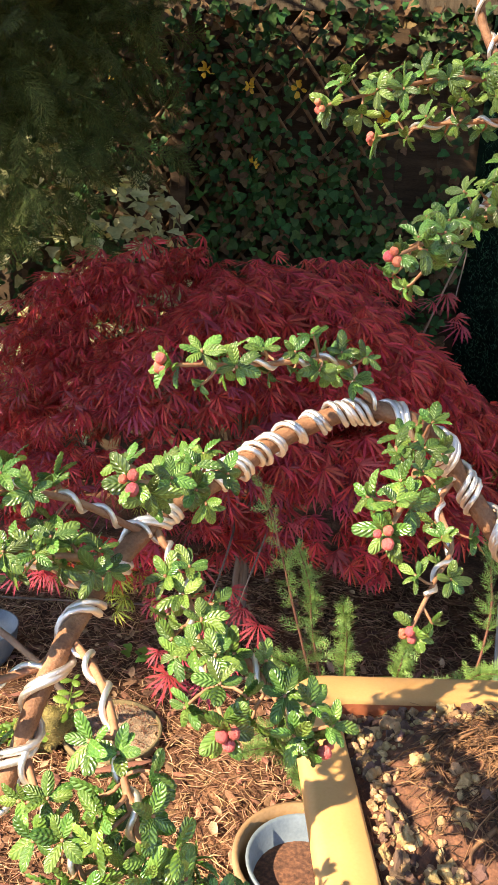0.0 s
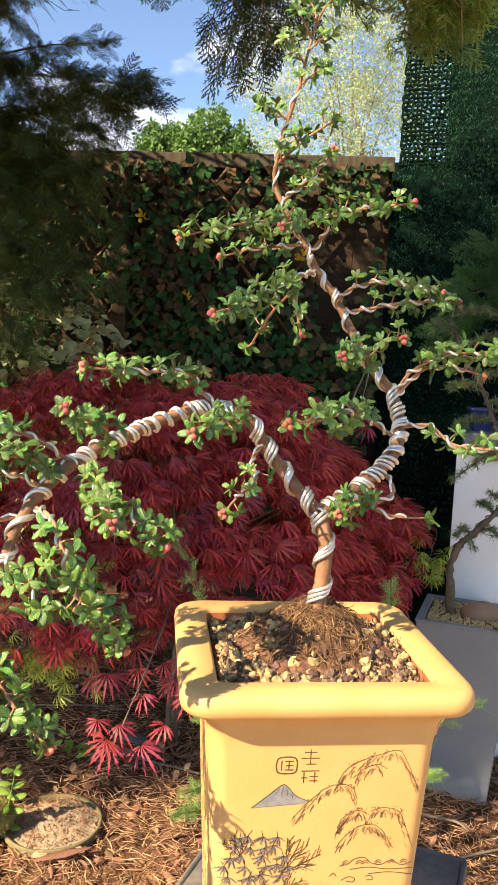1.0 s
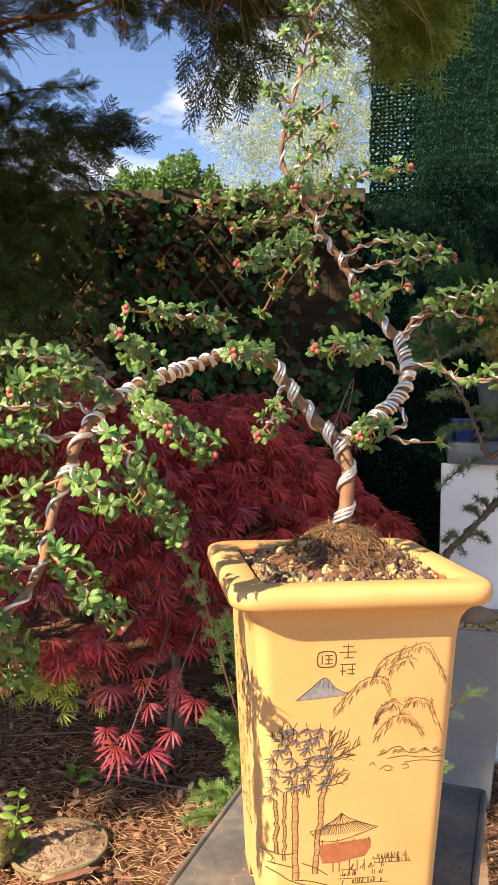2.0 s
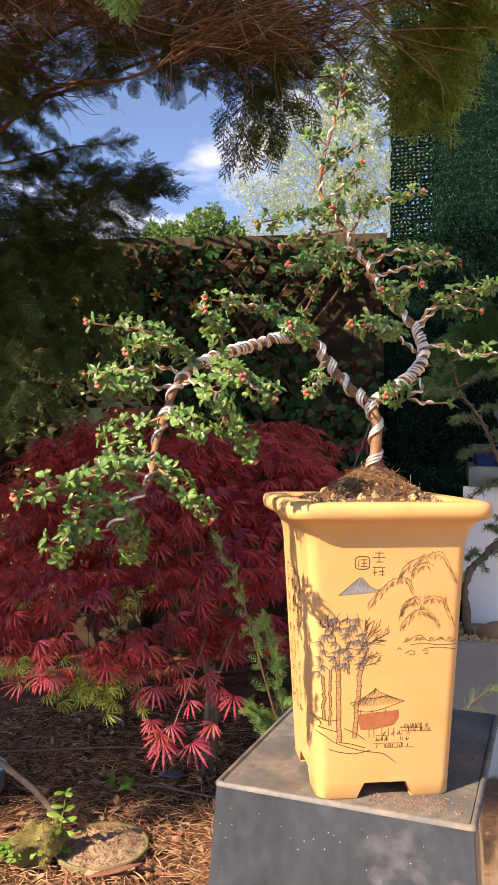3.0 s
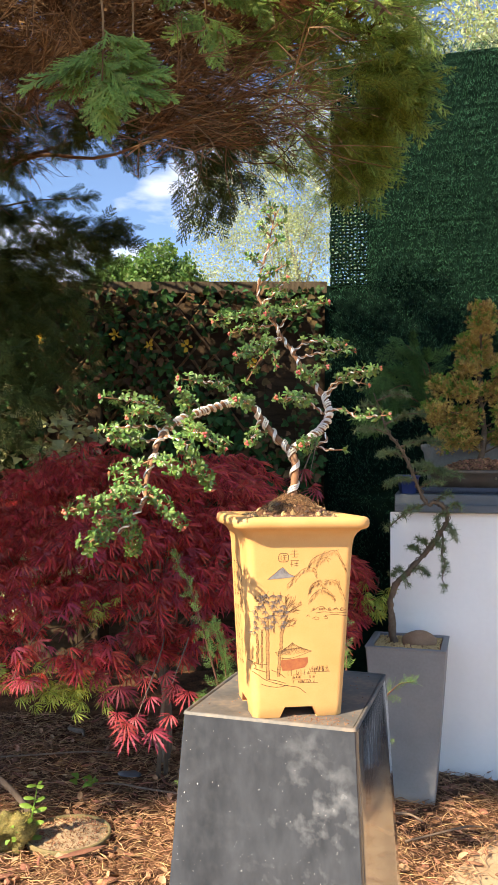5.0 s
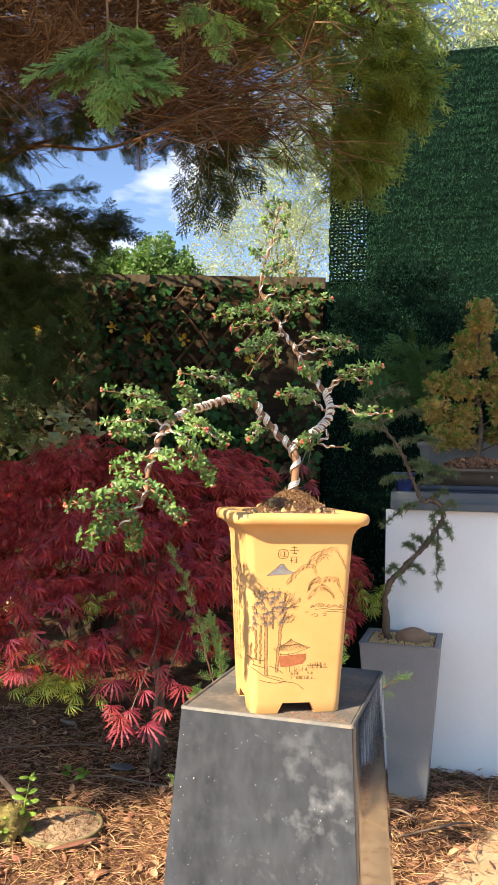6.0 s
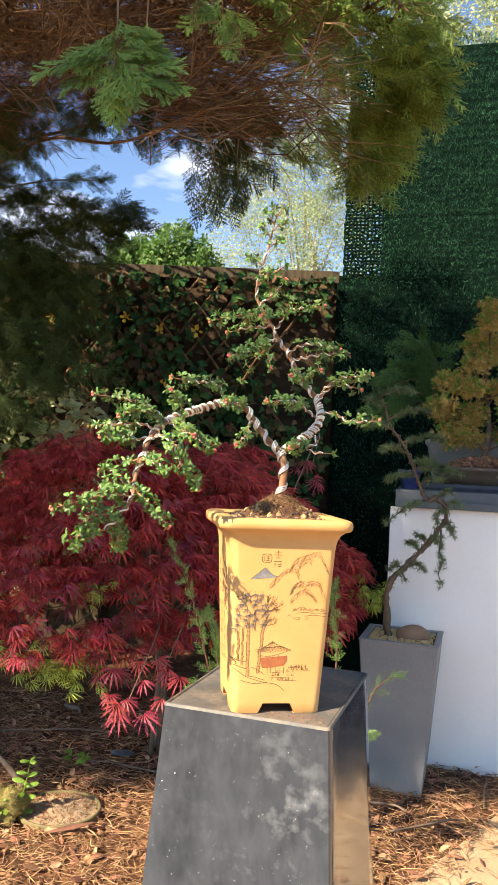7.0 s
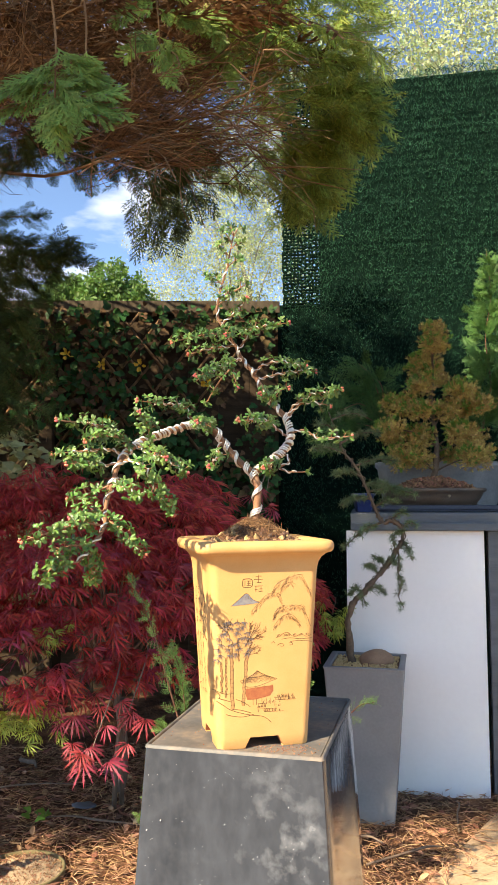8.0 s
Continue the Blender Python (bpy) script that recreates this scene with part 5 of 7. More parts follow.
# leafy leader
for k, (i, d, n) in enumerate(((86, (0.030, -0.004, 0.022), 20), (88, (0.012, -0.012, 0.004), 14), (92, (-0.016, -0.006, 0.006), 18), (96, (0.014, -0.006, 0.008), 14), (100, (-0.012, -0.01, 0.010), 14), (103, (0.012, 0.006, 0.010), 12), (106, (-0.010, -0.006, 0.012), 12), (109, (0.008, -0.008, 0.010), 12), (111, (-0.004, 0.004, 0.010), 10))):
    o = RIGHT_LINE[min(i, len(RIGHT_LINE) - 1)]
    BRANCHES.append(([o, o + np.array(d) * 0.6 + (0, 0, 0.002), o + np.array(d) * 1.2], n, 0))

bud_v, bud_f = lump(17, 1.0, 0.95, 0.95, 3, 0.10)
for p in bud_v:
    a = math.atan2(p[2], p[1])
    p *= 1 + 0.07 * math.sin(5 * a + 3 * p[0]) * math.cos(6 * p[0])
bud_mesh = raw_mesh("flower_bud", bud_v, bud_f)
bud_mesh.materials.append(M_BUD)

rng = np.random.default_rng(77)
single, massed = [], []


def add_leaf(place, ahead, up, size):
    kind = rng.integers(0, len(LEAVES))
    m = turn_to(place, ahead, up, size, rng.normal(0, 0.25))
    near = place[1] < -0.075 and place[2] > 0.80
    if near and len(single) < 300:
        single.append((kind, m, branch))
    else:
        massed.append((kind, m))


def unit(v):
    return v / (np.linalg.norm(v) + 1e-12)


for b, (pts, count, wired) in enumerate(BRANCHES):
    line = spline(pts, 6)
    length = np.linalg.norm(np.diff(line, axis=0), axis=1).sum()
    r0 = 0.0011 if length > 0.04 else 0.0008
    branch = solid("branch", tube(line, [r0, r0 * 0.8, r0 * 0.5], 6, 0.06, b), M_TWIG, bonsai)
    if wired:
        solid("wire", coil(line[:max(6, int(len(line) * 0.85))], [r0, r0 * 0.7], 0.0130, 0.00078, b * 1.3), M_WIRE, branch, "thin aluminium wire")
    t, u, w = frames_along(line)
    bare = 0.32 if wired and length > 0.035 else 0.08
    n_tip = min(7, count)
    twigs = []
    side_n = max(0, int((count - n_tip) * 3.5) // 6)
    for k in range(side_n):
        s = bare + (0.95 - bare) * (k + rng.random() * 0.7) / max(1, side_n)
        i = min(len(line) - 1, int(s * (len(line) - 1)))
        a = k * 2.4 + rng.normal(0, 0.4)
        d = unit(np.cos(a) * u[i] + np.sin(a) * w[i] + 0.5 * t[i] + np.array((0, 0, 0.25)))
        twigs.append((line[i], d, rng.uniform(0.003, 0.010)))
    for o, d, ln in twigs:
        e = o + d * ln
        solid_tw = tube(spline([o, o + d * ln * 0.5 + rng.normal(0, 0.0006, 3), e], 2), [0.0005, 0.0004], 5)
        solid("twig", solid_tw, M_TWIG, branch)
        roll = rng.uniform(0, 6.283)
        x = unit(np.cross(d, (0.3, 0.5, 0.8)))
        y = np.cross(d, x)
        for q in range(6):
            a = roll + q * 1.047 + rng.normal(0, 0.25)
            out = np.cos(a) * x + np.sin(a) * y
            add_leaf(e - d * rng.uniform(0, 0.25) * ln, unit(out + d * rng.uniform(0.1, 0.8) + np.array((0, -0.05, 0.15))), d * 0.9 - out * 0.45 + np.array((-0.25, -0.45, 0.45)), rng.uniform(0.0044, 0.0072))
    # rosette and buds at the tip
    d, e = unit(line[-1] - line[-4]), line[-1]
    x = unit(np.cross(d, (0.3, 0.5, 0.8)))
    y = np.cross(d, x)
    for q in range(n_tip):
        a = q * 6.283 / n_tip + rng.normal(0, 0.25)
        out = np.cos(a) * x + np.sin(a) * y
        add_leaf(e - d * rng.uniform(0, 0.004), unit(out + d * rng.uniform(0.1, 1.5) + rng.normal(0, 0.15, 3)), d - out * 0.3 + np.array((-0.3, -0.5, 0.5)), rng.uniform(0.0056, 0.0080))
    if b < 36 and b not in (5, 15, 29, 32):
        for q in range(3 if b % 3 else 4):
            p = e + d * 0.0018 + (np.cos(q * 2.3) * x + np.sin(q * 2.3) * y) * 0.0017
            piece("flower_bud", bud_mesh, Matrix(turn_to(p, d, (0, 0, 1), rng.uniform(0.0010, 0.0017))), branch, "coral-red flower bud")

for kind, m, branch in single:
    piece("leaf", leaf_meshes[kind], Matrix(m), branch)
geo, uvs = [], []
for k, tpl in enumerate(LEAVES):
    lot = [m for kind, m in massed if kind == k]
    v, f, uv = scatter(tpl, lot)
    geo.append((v, f))
    uvs.append(uv)
solid("foliage", merge(geo), M_LEAF_MASS, bonsai, "dense small glossy green leaves", kind="stuff", uvs=np.concatenate(uvs))


# ---- crimson maple behind the plinth ----
def maple_template(seed, lobes=9):
    """A finely cut palmate leaf, about 1 across, its stalk end at the origin, lying along x."""
    r = np.random.default_rng(seed)
    v, f = [], []
    for k in range(lobes):
        a = (k - (lobes - 1) / 2) * 0.40 + r.normal(0, 0.05)
        ln = 1.0 - 0.11 * abs(k - (lobes - 1) / 2) + r.normal(0, 0.04)
        d, s = np.array((math.cos(a), math.sin(a))), np.array((-math.sin(a), math.cos(a)))
        droop = r.uniform(0.15, 0.4)
        b = len(v)
        for t, w in ((0.05, 0.012), (0.40, 0.034), (0.66, 0.040), (1.0, 0.004)):
            p = d * ln * t
            z = -droop * t * t
            for c in (-1, 1):
                v.append((p[0] + s[0] * w * c, p[1] + s[1] * w * c, z + 0.02 * c))
        for i in range(3):
            o = b + i * 2
            f += [(o, o + 1, o + 3), (o, o + 3, o + 2)]
        # teeth along the lobe
        for i, c in ((2, -1), (3, 1), (4, -1), (5, 1)):
            o = len(v)
            root = np.array(v[b + i])
            v.append(tuple(root + (d[0] * 0.13 * ln + s[0] * 0.055 * c, d[1] * 0.13 * ln + s[1] * 0.055 * c, -0.03)))
            v.append(tuple(root + (d[0] * 0.06 * ln, d[1] * 0.06 * ln, -0.01)))
            f.append((b + i, o, o + 1))
    return np.array(v), [np.array(f)], None


MAPLES = [maple_template(k) for k in range(5)]
maple_meshes = []
for v, f, _ in MAPLES:
    me = raw_mesh("maple_leaf", v, f)
    me.materials.append(M_MAPLE_NEAR)
    maple_meshes.append(me)
maple = thing("maple_tree", pose(-0.33, 1.52, -0.02), "low spreading crimson cut-leaf maple with drooping branches", "maple")
rng = np.random.default_rng(33)
MB = np.array((-0.33, 1.52, -0.03))
solid("trunk", tube(spline([MB, MB + (0.01, 0.01, 0.15), MB + (-0.02, 0.03, 0.35), MB + (-0.03, 0.05, 0.55)], 6), [0.016, 0.013, 0.012, 0.008], 9, 0.06, 2), M_MAPLEBARK, maple)
MC = np.array((-0.38, 1.52, 0.40))
near, mass = [], [[] for _ in MAPLES]
for k in range(44):
    a = k * 2.399
    reach = 0.35 + 0.65 * ((k * 0.618) % 1)
    tip = MC + np.array((math.cos(a) * 0.60 * reach, math.sin(a) * 0.56 * reach, 0.50 * max(0.02, 1 - (0.93 * reach) ** 3.2) ** 0.45 - 0.03))
    start = MB + (-0.02, 0.04, 0.25 + 0.25 * ((k * 0.37) % 1))
    mid = (start + tip) / 2 + (0, 0, 0.06)
    solid("limb", tube(spline([start, mid, start + (tip - start) * 0.86 + (0, 0, -0.02)], 5), [0.006, 0.004, 0.002, 0.001], 5, 0.08, k), M_MAPLEBARK, maple)
for k in range(8200):
    a = rng.uniform(0, 6.283)
    h = rng.uniform(0.0, 1.0)
    r = (1 - h ** 2.2) ** (1 / 3.2) * (rng.uniform(0.5, 1.0) ** 0.5)
    lobe = 1 + 0.11 * noise.noise((math.cos(a) * 2.2, math.sin(a) * 2.2, h * 2)) * 2
    p = MC + np.array((math.cos(a) * 0.63 * r * lobe, math.sin(a) * 0.60 * r * lobe, 0.50 * h * lobe))
    if p[0] < -0.6:
        p[2] -= 0.12 * (-0.6 - p[0])
    # tiers with gaps between them
    tier = math.sin(p[2] * 46 + 3 * noise.noise((p[0] * 3, p[1] * 3, 0)))
    if tier < -0.45 and rng.random() < 0.7:
        continue
    out = np.array((math.cos(a), math.sin(a), 0.0))
    ahead = out * rng.uniform(0.5, 1.0) + np.array((rng.normal(0, 0.45), rng.normal(0, 0.45) - 0.25, rng.uniform(-0.75, 0.05)))
    m = turn_to(p, ahead, out * 0.35 + np.array((0, -0.55, 0.9)) + rng.normal(0, 0.2, 3), rng.uniform(0.034, 0.055))
    if p[1] < 1.22 and p[2] < 0.54 and rng.random() < 0.45:
        continue
    if p[1] < 1.10 and len(near) < 240:
        near.append(m)
    else:
        mass[k % 5].append(m)
# low sprays that hang forward into the sun
for cx, cy, cz, n, sx in ((-0.284, 0.76, 0.350, 6, 0.026), (-0.225, 0.86, 0.392, 6, 0.030), (-0.36, 0.92, 0.385, 7, 0.035), (-0.590, 0.90, 0.385, 8, 0.030), (-0.17, 1.08, 0.49, 5, 0.05), (0.10, 1.42, 0.85, 4, 0.028)):
    for k in range(n):
        p = np.array((cx, cy, cz)) + rng.normal(0, 1, 3) * (sx, 0.03, 0.018)
        near.append(turn_to(p, (rng.normal(0, 0.75), -0.5, rng.uniform(-0.9, -0.15)), (rng.normal(0, 0.25), -0.75, 0.8), rng.uniform(0.038, 0.054)))
    solid("limb", tube(spline([(cx, cy, cz + 0.01), (cx + 0.02, cy + 0.2, cz + 0.10), (cx * 0.6 - 0.12, 1.3, 0.5)], 5), [0.001, 0.002, 0.003], 5), M_MAPLEBARK, maple)
for k, m in enumerate(near):
    piece("leaf", maple_meshes[k % 5], Matrix(m), maple)
solid("foliage", merge([scatter(t, lot)[:2] for t, lot in zip(MAPLES, mass)]), M_MAPLE, maple, "deep crimson finely cut leaves", kind="stuff")
for x, y, lean in ((-0.333, 1.415, 0.03), (-0.312, 1.43, 0.01)):
    solid("garden_stake", tube([(x, y, -0.05), (x + lean * 0.3, y - 0.02, 0.12), (x + lean, y - 0.06, 0.30)], [0.008, 0.007, 0.008], 7, 0.05, 3), M_MAPLEBARK, label="weathered wooden stake beside the maple trunk", category="stake", group="stakes by the maple")

def spread_maple(lots_in):
    return merge([scatter(t, lots_in[k::5])[:2] for k, t in enumerate(MAPLES) if lots_in[k::5]])


# unreddened young leaves low on the maple
for cx, cy, cz, n, s in ((-0.465, 1.02, 0.345, 34, 0.026), (-0.58, 1.06, 0.335, 22, 0.026), (-0.75, 1.15, 0.50, 16, 0.024), (0.290, 1.45, 0.502, 18, 0.030), (-0.85, 1.3, 0.62, 12, 0.026), (-0.42, 1.0, 0.54, 12, 0.022), (-0.66, 1.0, 0.40, 14, 0.024)):
    lot = [turn_to(np.array((cx, cy, cz)) + rng.normal(0, 1, 3) * (0.035, 0.02, 0.022), (rng.normal(), -0.6, rng.uniform(-1, 0.2)), (rng.normal(0, 0.3), -0.7, 0.8), s * rng.uniform(0.9, 1.5)) for _ in range(n)]
    shoot = solid("young_shoot", tube(spline([(cx, cy, cz), (cx + 0.02, cy + 0.15, cz + 0.04), (cx * 0.6 - 0.12, 1.3, 0.45)], 4), [0.0008, 0.0015, 0.002], 5), M_MAPLEBARK, maple)
    solid("young_leaves", spread_maple(lot), M_YOUNG, shoot, "yellow-green unreddened young leaves", kind="stuff")
weed = thing("green_weed", pose(-0.50, 1.27, ground_z(-0.5, 1.27)), "small yellow-green weed on shaded soil", "weed")
solid("leaves", scatter(IVY, [turn_to((-0.50 + rng.normal(0, 0.02), 1.27 + rng.normal(0, 0.01), 0.015 + abs(rng.normal(0, 0.012))), (rng.normal(), -0.4, rng.uniform(0, 0.8)), (0, -0.5, 1), 0.026) for _ in range(9)])[:2], M_LIME, weed, kind="stuff")

# ---- white bench with its pots ----
BENCH = pose(0.354, 1.558, 0, 0, 0, -10)
BW = 0.4105
bench = thing("garden_bench", BENCH, "white-panelled plant bench with slate-grey slab top", "bench")
solid("front_panel", box(0.0, BW, 0, 0.018, -0.05, 0.7475, 0.0015), M_WHITE, bench, "white painted front panel", local=True, smooth=False)
solid("leg", box(BW + 0.012, BW + 0.06, 0.004, 0.05, -0.05, 0.7475, 0.003), M_SLAB, bench, local=True, smooth=False)
solid("leg", box(0.06, 0.10, 0.70, 0.75, -0.05, 0.7475, 0.003), M_SLAB, bench, local=True, smooth=False)
solid("leg", box(1.0, 1.05, 0.004, 0.05, -0.05, 0.7475, 0.003), M_SLAB, bench, local=True, smooth=False)
# near-black sheet added behind the open bay under the slab
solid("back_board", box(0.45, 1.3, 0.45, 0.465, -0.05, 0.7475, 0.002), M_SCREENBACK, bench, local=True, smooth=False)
for k in range(5):
    solid("top_slat", box(0.014, 1.35, -0.022 + k * 0.165, 0.140 + k * 0.165, 0.7490, 0.8030, 0.004), M_SLAB, bench, local=True, smooth=False)
solid("edge_strip", box(0.014, 1.35, -0.034, -0.0235, 0.7495, 0.7720, 0.002), M_SLAB, bench, local=True, smooth=False)
solid("blue_tray", moved(merge([box(0.42, 1.26, 1.66, 2.16, 0.8062, 0.812, 0.002), box(0.42, 1.26, 1.655, 1.668, 0.812, 0.826, 0.002), box(0.42, 0.432, 1.67, 2.16, 0.812, 0.826, 0.002)]), pose(0.42, 1.66, 0, 0, 0, -10) @ pose(-0.42, -1.66, -0.0025)), M_TRAY, label="shallow dark blue plastic tray on the bench", category="tray", smooth=False)
blue_pot = thing("blue_pot", pose(0.418, 1.615, 0.8035), "small dark blue glazed pot on the bench end", "pot")
solid("body", rounded_loft([(0.020, 0.020, 0, 0.004), (0.022, 0.022, 0.004, 0.004), (0.030, 0.030, 0.05, 0.005), (0.034, 0.034, 0.053, 0.006), (0.034, 0.034, 0.058, 0.006), (0.029, 0.029, 0.059, 0.005), (0.027, 0.027, 0.045, 0.004)], 4), M_BLUE, blue_pot, local=True)
solid("soil", cap(rounded_loft([(0.028, 0.028, 0.044, 0.004), (0.02, 0.02, 0.049, 0.004)], 4), 20, False), M_SOIL, blue_pot, local=True)


def frond_template(seed, pairs=11, curl=0.12, fine=4, wide=1.0):
    """A flat feathery conifer spray, 1 long, along x."""
    r = np.random.default_rng(seed)
    v, q, t = [], [], []

    def strip(a, b, w0, w1, z0, z1):
        d = np.array(b) - np.array(a)
        s = np.array((-d[1], d[0])) / (np.linalg.norm(d) + 1e-9) * wide
        o = len(v)
        v.extend([(a[0] - s[0] * w0, a[1] - s[1] * w0, z0), (a[0] + s[0] * w0, a[1] + s[1] * w0, z0), (b[0] + s[0] * w1, b[1] + s[1] * w1, z1), (b[0] - s[0] * w1, b[1] - s[1] * w1, z1)])
        q.append((o, o + 1, o + 2, o + 3))

    strip((0, 0), (0.55, 0), 0.010, 0.008, 0, -curl * 0.3)
    strip((0.55, 0), (1, 0.02), 0.008, 0.004, -curl * 0.3, -curl)
    for k in range(pairs):
        s = 0.10 + 0.86 * k / pairs
        for side in (-1, 1):
            ln = (0.40 * (1 - s) ** 0.6 + 0.08) * r.uniform(0.75, 1.15)
            a = radians(r.uniform(32, 50)) * side
            o, z = np.array((s + r.normal(0, 0.01), 0)), -curl * s * s + r.normal(0, 0.01)
            e = o + ln * np.array((math.cos(a), math.sin(a)))
            ze = z - curl * ln + r.normal(0, 0.02)
            strip(o, e, 0.010, 0.006, z, ze)
            for i in range(fine):
                c = o + (e - o) * (0.2 + 0.78 * i / fine)
                zc = z + (ze - z) * (0.2 + 0.78 * i / fine)
                for sd in (-1, 1):
                    b = a + sd * radians(r.uniform(28, 46))
                    l2 = ln * 0.34 * (1 - 0.5 * i / fine) * r.uniform(0.7, 1.2)
                    f = c + l2 * np.array((math.cos(b), math.sin(b)))
                    strip(c, f, 0.009, 0.003, zc, zc + r.normal(0, 0.012) - curl * l2)
    return np.array(v), [np.array(q)], None


FRONDS = [frond_template(k) for k in range(5)]
FRONDS_FLAT = [frond_template(60 + k, 9, 0.16, 4, 1.75) for k in range(5)]
FRONDS_INNER = [frond_template(80 + k, 8, 0.14, 3, 1.15) for k in range(5)]
FRONDS_PLAIN = [frond_template(40 + k, 7, 0.12, 2, 1.7) for k in range(5)]
SPRIGS = [frond_template(20 + k, 5, 0.1, 2) for k in range(4)]


def spread(templates, lots_in):
    lots = [[] for _ in templates]
    for k, m in enumerate(lots_in):
        lots[k % len(templates)].append(m)
    return merge([scatter(t, lot)[:2] for t, lot in zip(templates, lots) if lot])


# brown oval pot with a rusty conifer
rng = np.random.default_rng(52)
oval = thing("oval_bonsai_pot", pose(0.695, 1.80, 0.8125), "shallow brown oval stoneware bonsai pot", "pot")
solid("body", turned([(0.0, 0.008), (0.13, 0.008), (0.142, 0.010), (0.160, 0.035), (0.168, 0.052), (0.178, 0.056), (0.179, 0.064), (0.172, 0.067), (0.164, 0.062), (0.160, 0.05), (0.0, 0.05)], 40, 0.66), M_BROWNPOT, oval, local=True)
for a in (40, 140, 220, 320):
    solid("foot", moved(turned([(0.0, 0), (0.02, 0), (0.022, 0.012), (0.0, 0.012)], 12), pose(0.12 * math.cos(radians(a)), 0.075 * math.sin(radians(a)), 0)), M_BROWNPOT, oval, local=True)
solid("stud", moved(turned([(0.0, 0), (0.0045, 0.001), (0.005, 0.003), (0.0, 0.004)], 10), pose(0.02, -0.108, 0.040, 90, 0, 0)), M_SAND, oval, "small pale round stud", local=True)
lot = [turn_to((0.695 + 0.155 * math.sqrt(r) * math.cos(a), 1.80 + 0.10 * math.sqrt(r) * math.sin(a), 0.868 + 0.046 * (1 - r) + rng.normal(0, 0.003)), rng.normal(size=3), (0, 0, 1), rng.uniform(0.003, 0.009)) for r, a in zip(rng.random(1500), rng.uniform(0, 6.283, 1500))]
solid("soil", moved(turned([(0.163, 0.050), (0.12, 0.066), (0.06, 0.088), (0.0, 0.094)], 36, 0.66), pose(0, 0, 0)), M_SOIL, oval, local=True)
solid("chip_mulch", scatter((*lump(4, 1, 0.7, 0.4, 1, 0.5), None), lot)[:2], M_CHIP, label="reddish bark chip mulch filling the oval pot", category="mulch", kind="stuff")


def needle_tuft(seed, n, wide, open_up):
    """Stiff pointed needles round a short shoot, 1 long, along x."""
    r = np.random.default_rng(seed)
    v, f = [], []
    for k in range(n):
        a, s = 2.4 * k + r.normal(0, 0.2), 0.45 * k / n
        d = unit(np.array((1.0, math.cos(a) * open_up, math.sin(a) * open_up)))
        w = unit(np.cross(d, (math.cos(a + 1), math.sin(a + 1), 0.3))) * wide
        o = np.array((s, 0, 0))
        i, ln = len(v), 0.55 * r.uniform(0.8, 1.1)
        v += [o, o + d * ln * 0.5 + w, o + d * ln, o + d * ln * 0.5 - w]
        f.append((i, i + 1, i + 2, i + 3))
    return np.array(v), [np.array(f)], None


TUFTS = [needle_tuft(k, 12, 0.055, 1.0) for k in range(4)]
BUD_TUFTS = [needle_tuft(9 + k, 10, 0.10, 0.55) for k in range(3)]


def pad_conifer(base, pads, seed):
    """A dwarf conifer with a bare lower trunk and foliage in separate uneven pads."""
    r = np.random.default_rng(seed)
    base = np.array(base)
    tree = thing("bonsai_conifer", pose(*base), "bushy rusty-gold dwarf conifer with fresh green tips in a brown pot", "bonsai")
    line = spline([base, base + (0.014, 0, 0.13), base + (0.002, 0.01, 0.27), base + (0.006, 0, 0.40), base + (-0.004, 0, 0.53)], 6)
    solid("trunk", tube(line, [0.0115, 0.0085, 0.006, 0.0035, 0.0015], 9, 0.16, seed), M_LARCHBARK, tree)
    rust, tips = [], []
    for dx, dz, rad in pads:
        c = base + (dx, r.uniform(-0.07, 0.05), dz)
        o = line[int(np.clip((dz - 0.03) / 0.53, 0.05, 0.98) * (len(line) - 1))]
        solid("branch", tube(spline([o, (o + c) / 2 + (0, 0, 0.008), c], 4), [0.0032, 0.0022, 0.001], 5, 0.1, seed), M_LARCHBARK, tree)
        for k in range(int(330 * (rad / 0.05) ** 2)):
            d = unit(r.normal(size=3))
            p = c + d * rad * np.array((1.0, 1.0, 0.62)) * r.random() ** 0.55 * (1.12 + 0.75 * noise.noise(d * 1.7 + c * 23))
            rust.append(turn_to(p, d + (0, 0, 0.5) + r.normal(0, 0.5, 3), r.normal(0, 0.7, 3) + (0, -0.5, 0.6), r.uniform(0.014, 0.026)))
        for k in range(int(22 * (rad / 0.05) ** 2)):
            d = unit(r.normal(size=3) + (-0.8, -0.5, 0.7))
            p = c + d * rad * np.array((1.05, 1.05, 0.72))
            for b in range(4):
                tips.append(turn_to(p + r.normal(0, 0.005, 3), d + (0, 0, 0.6) + r.normal(0, 0.4, 3), r.normal(0, 0.6, 3) + (0, -0.6, 0.6), r.uniform(0.011, 0.019)))
    solid("foliage", spread(TUFTS, rust), M_RUST, tree, "rusty-gold scale foliage", kind="stuff")
    solid("fresh_growth", spread(BUD_TUFTS, tips), M_LIME, tree, "fresh green shoot tips", kind="stuff")


pad_conifer((0.695, 1.80, 0.893), ((-0.005, 0.52, 0.036), (0.0, 0.47, 0.046), (-0.012, 0.42, 0.052), (0.006, 0.37, 0.050), (-0.045, 0.33, 0.042), (0.085, 0.315, 0.046), (-0.115, 0.27, 0.052), (-0.06, 0.25, 0.045), (0.05, 0.25, 0.045), (0.155, 0.27, 0.046), (0.115, 0.255, 0.04), (-0.165, 0.185, 0.042), (-0.13, 0.165, 0.035),
                                   (-0.045, 0.165, 0.05), (0.095, 0.17, 0.055), (0.15, 0.15, 0.04), (-0.10, 0.095, 0.058), (-0.05, 0.085, 0.045), (0.125, 0.09, 0.055), (0.07, 0.10, 0.040)), 3)
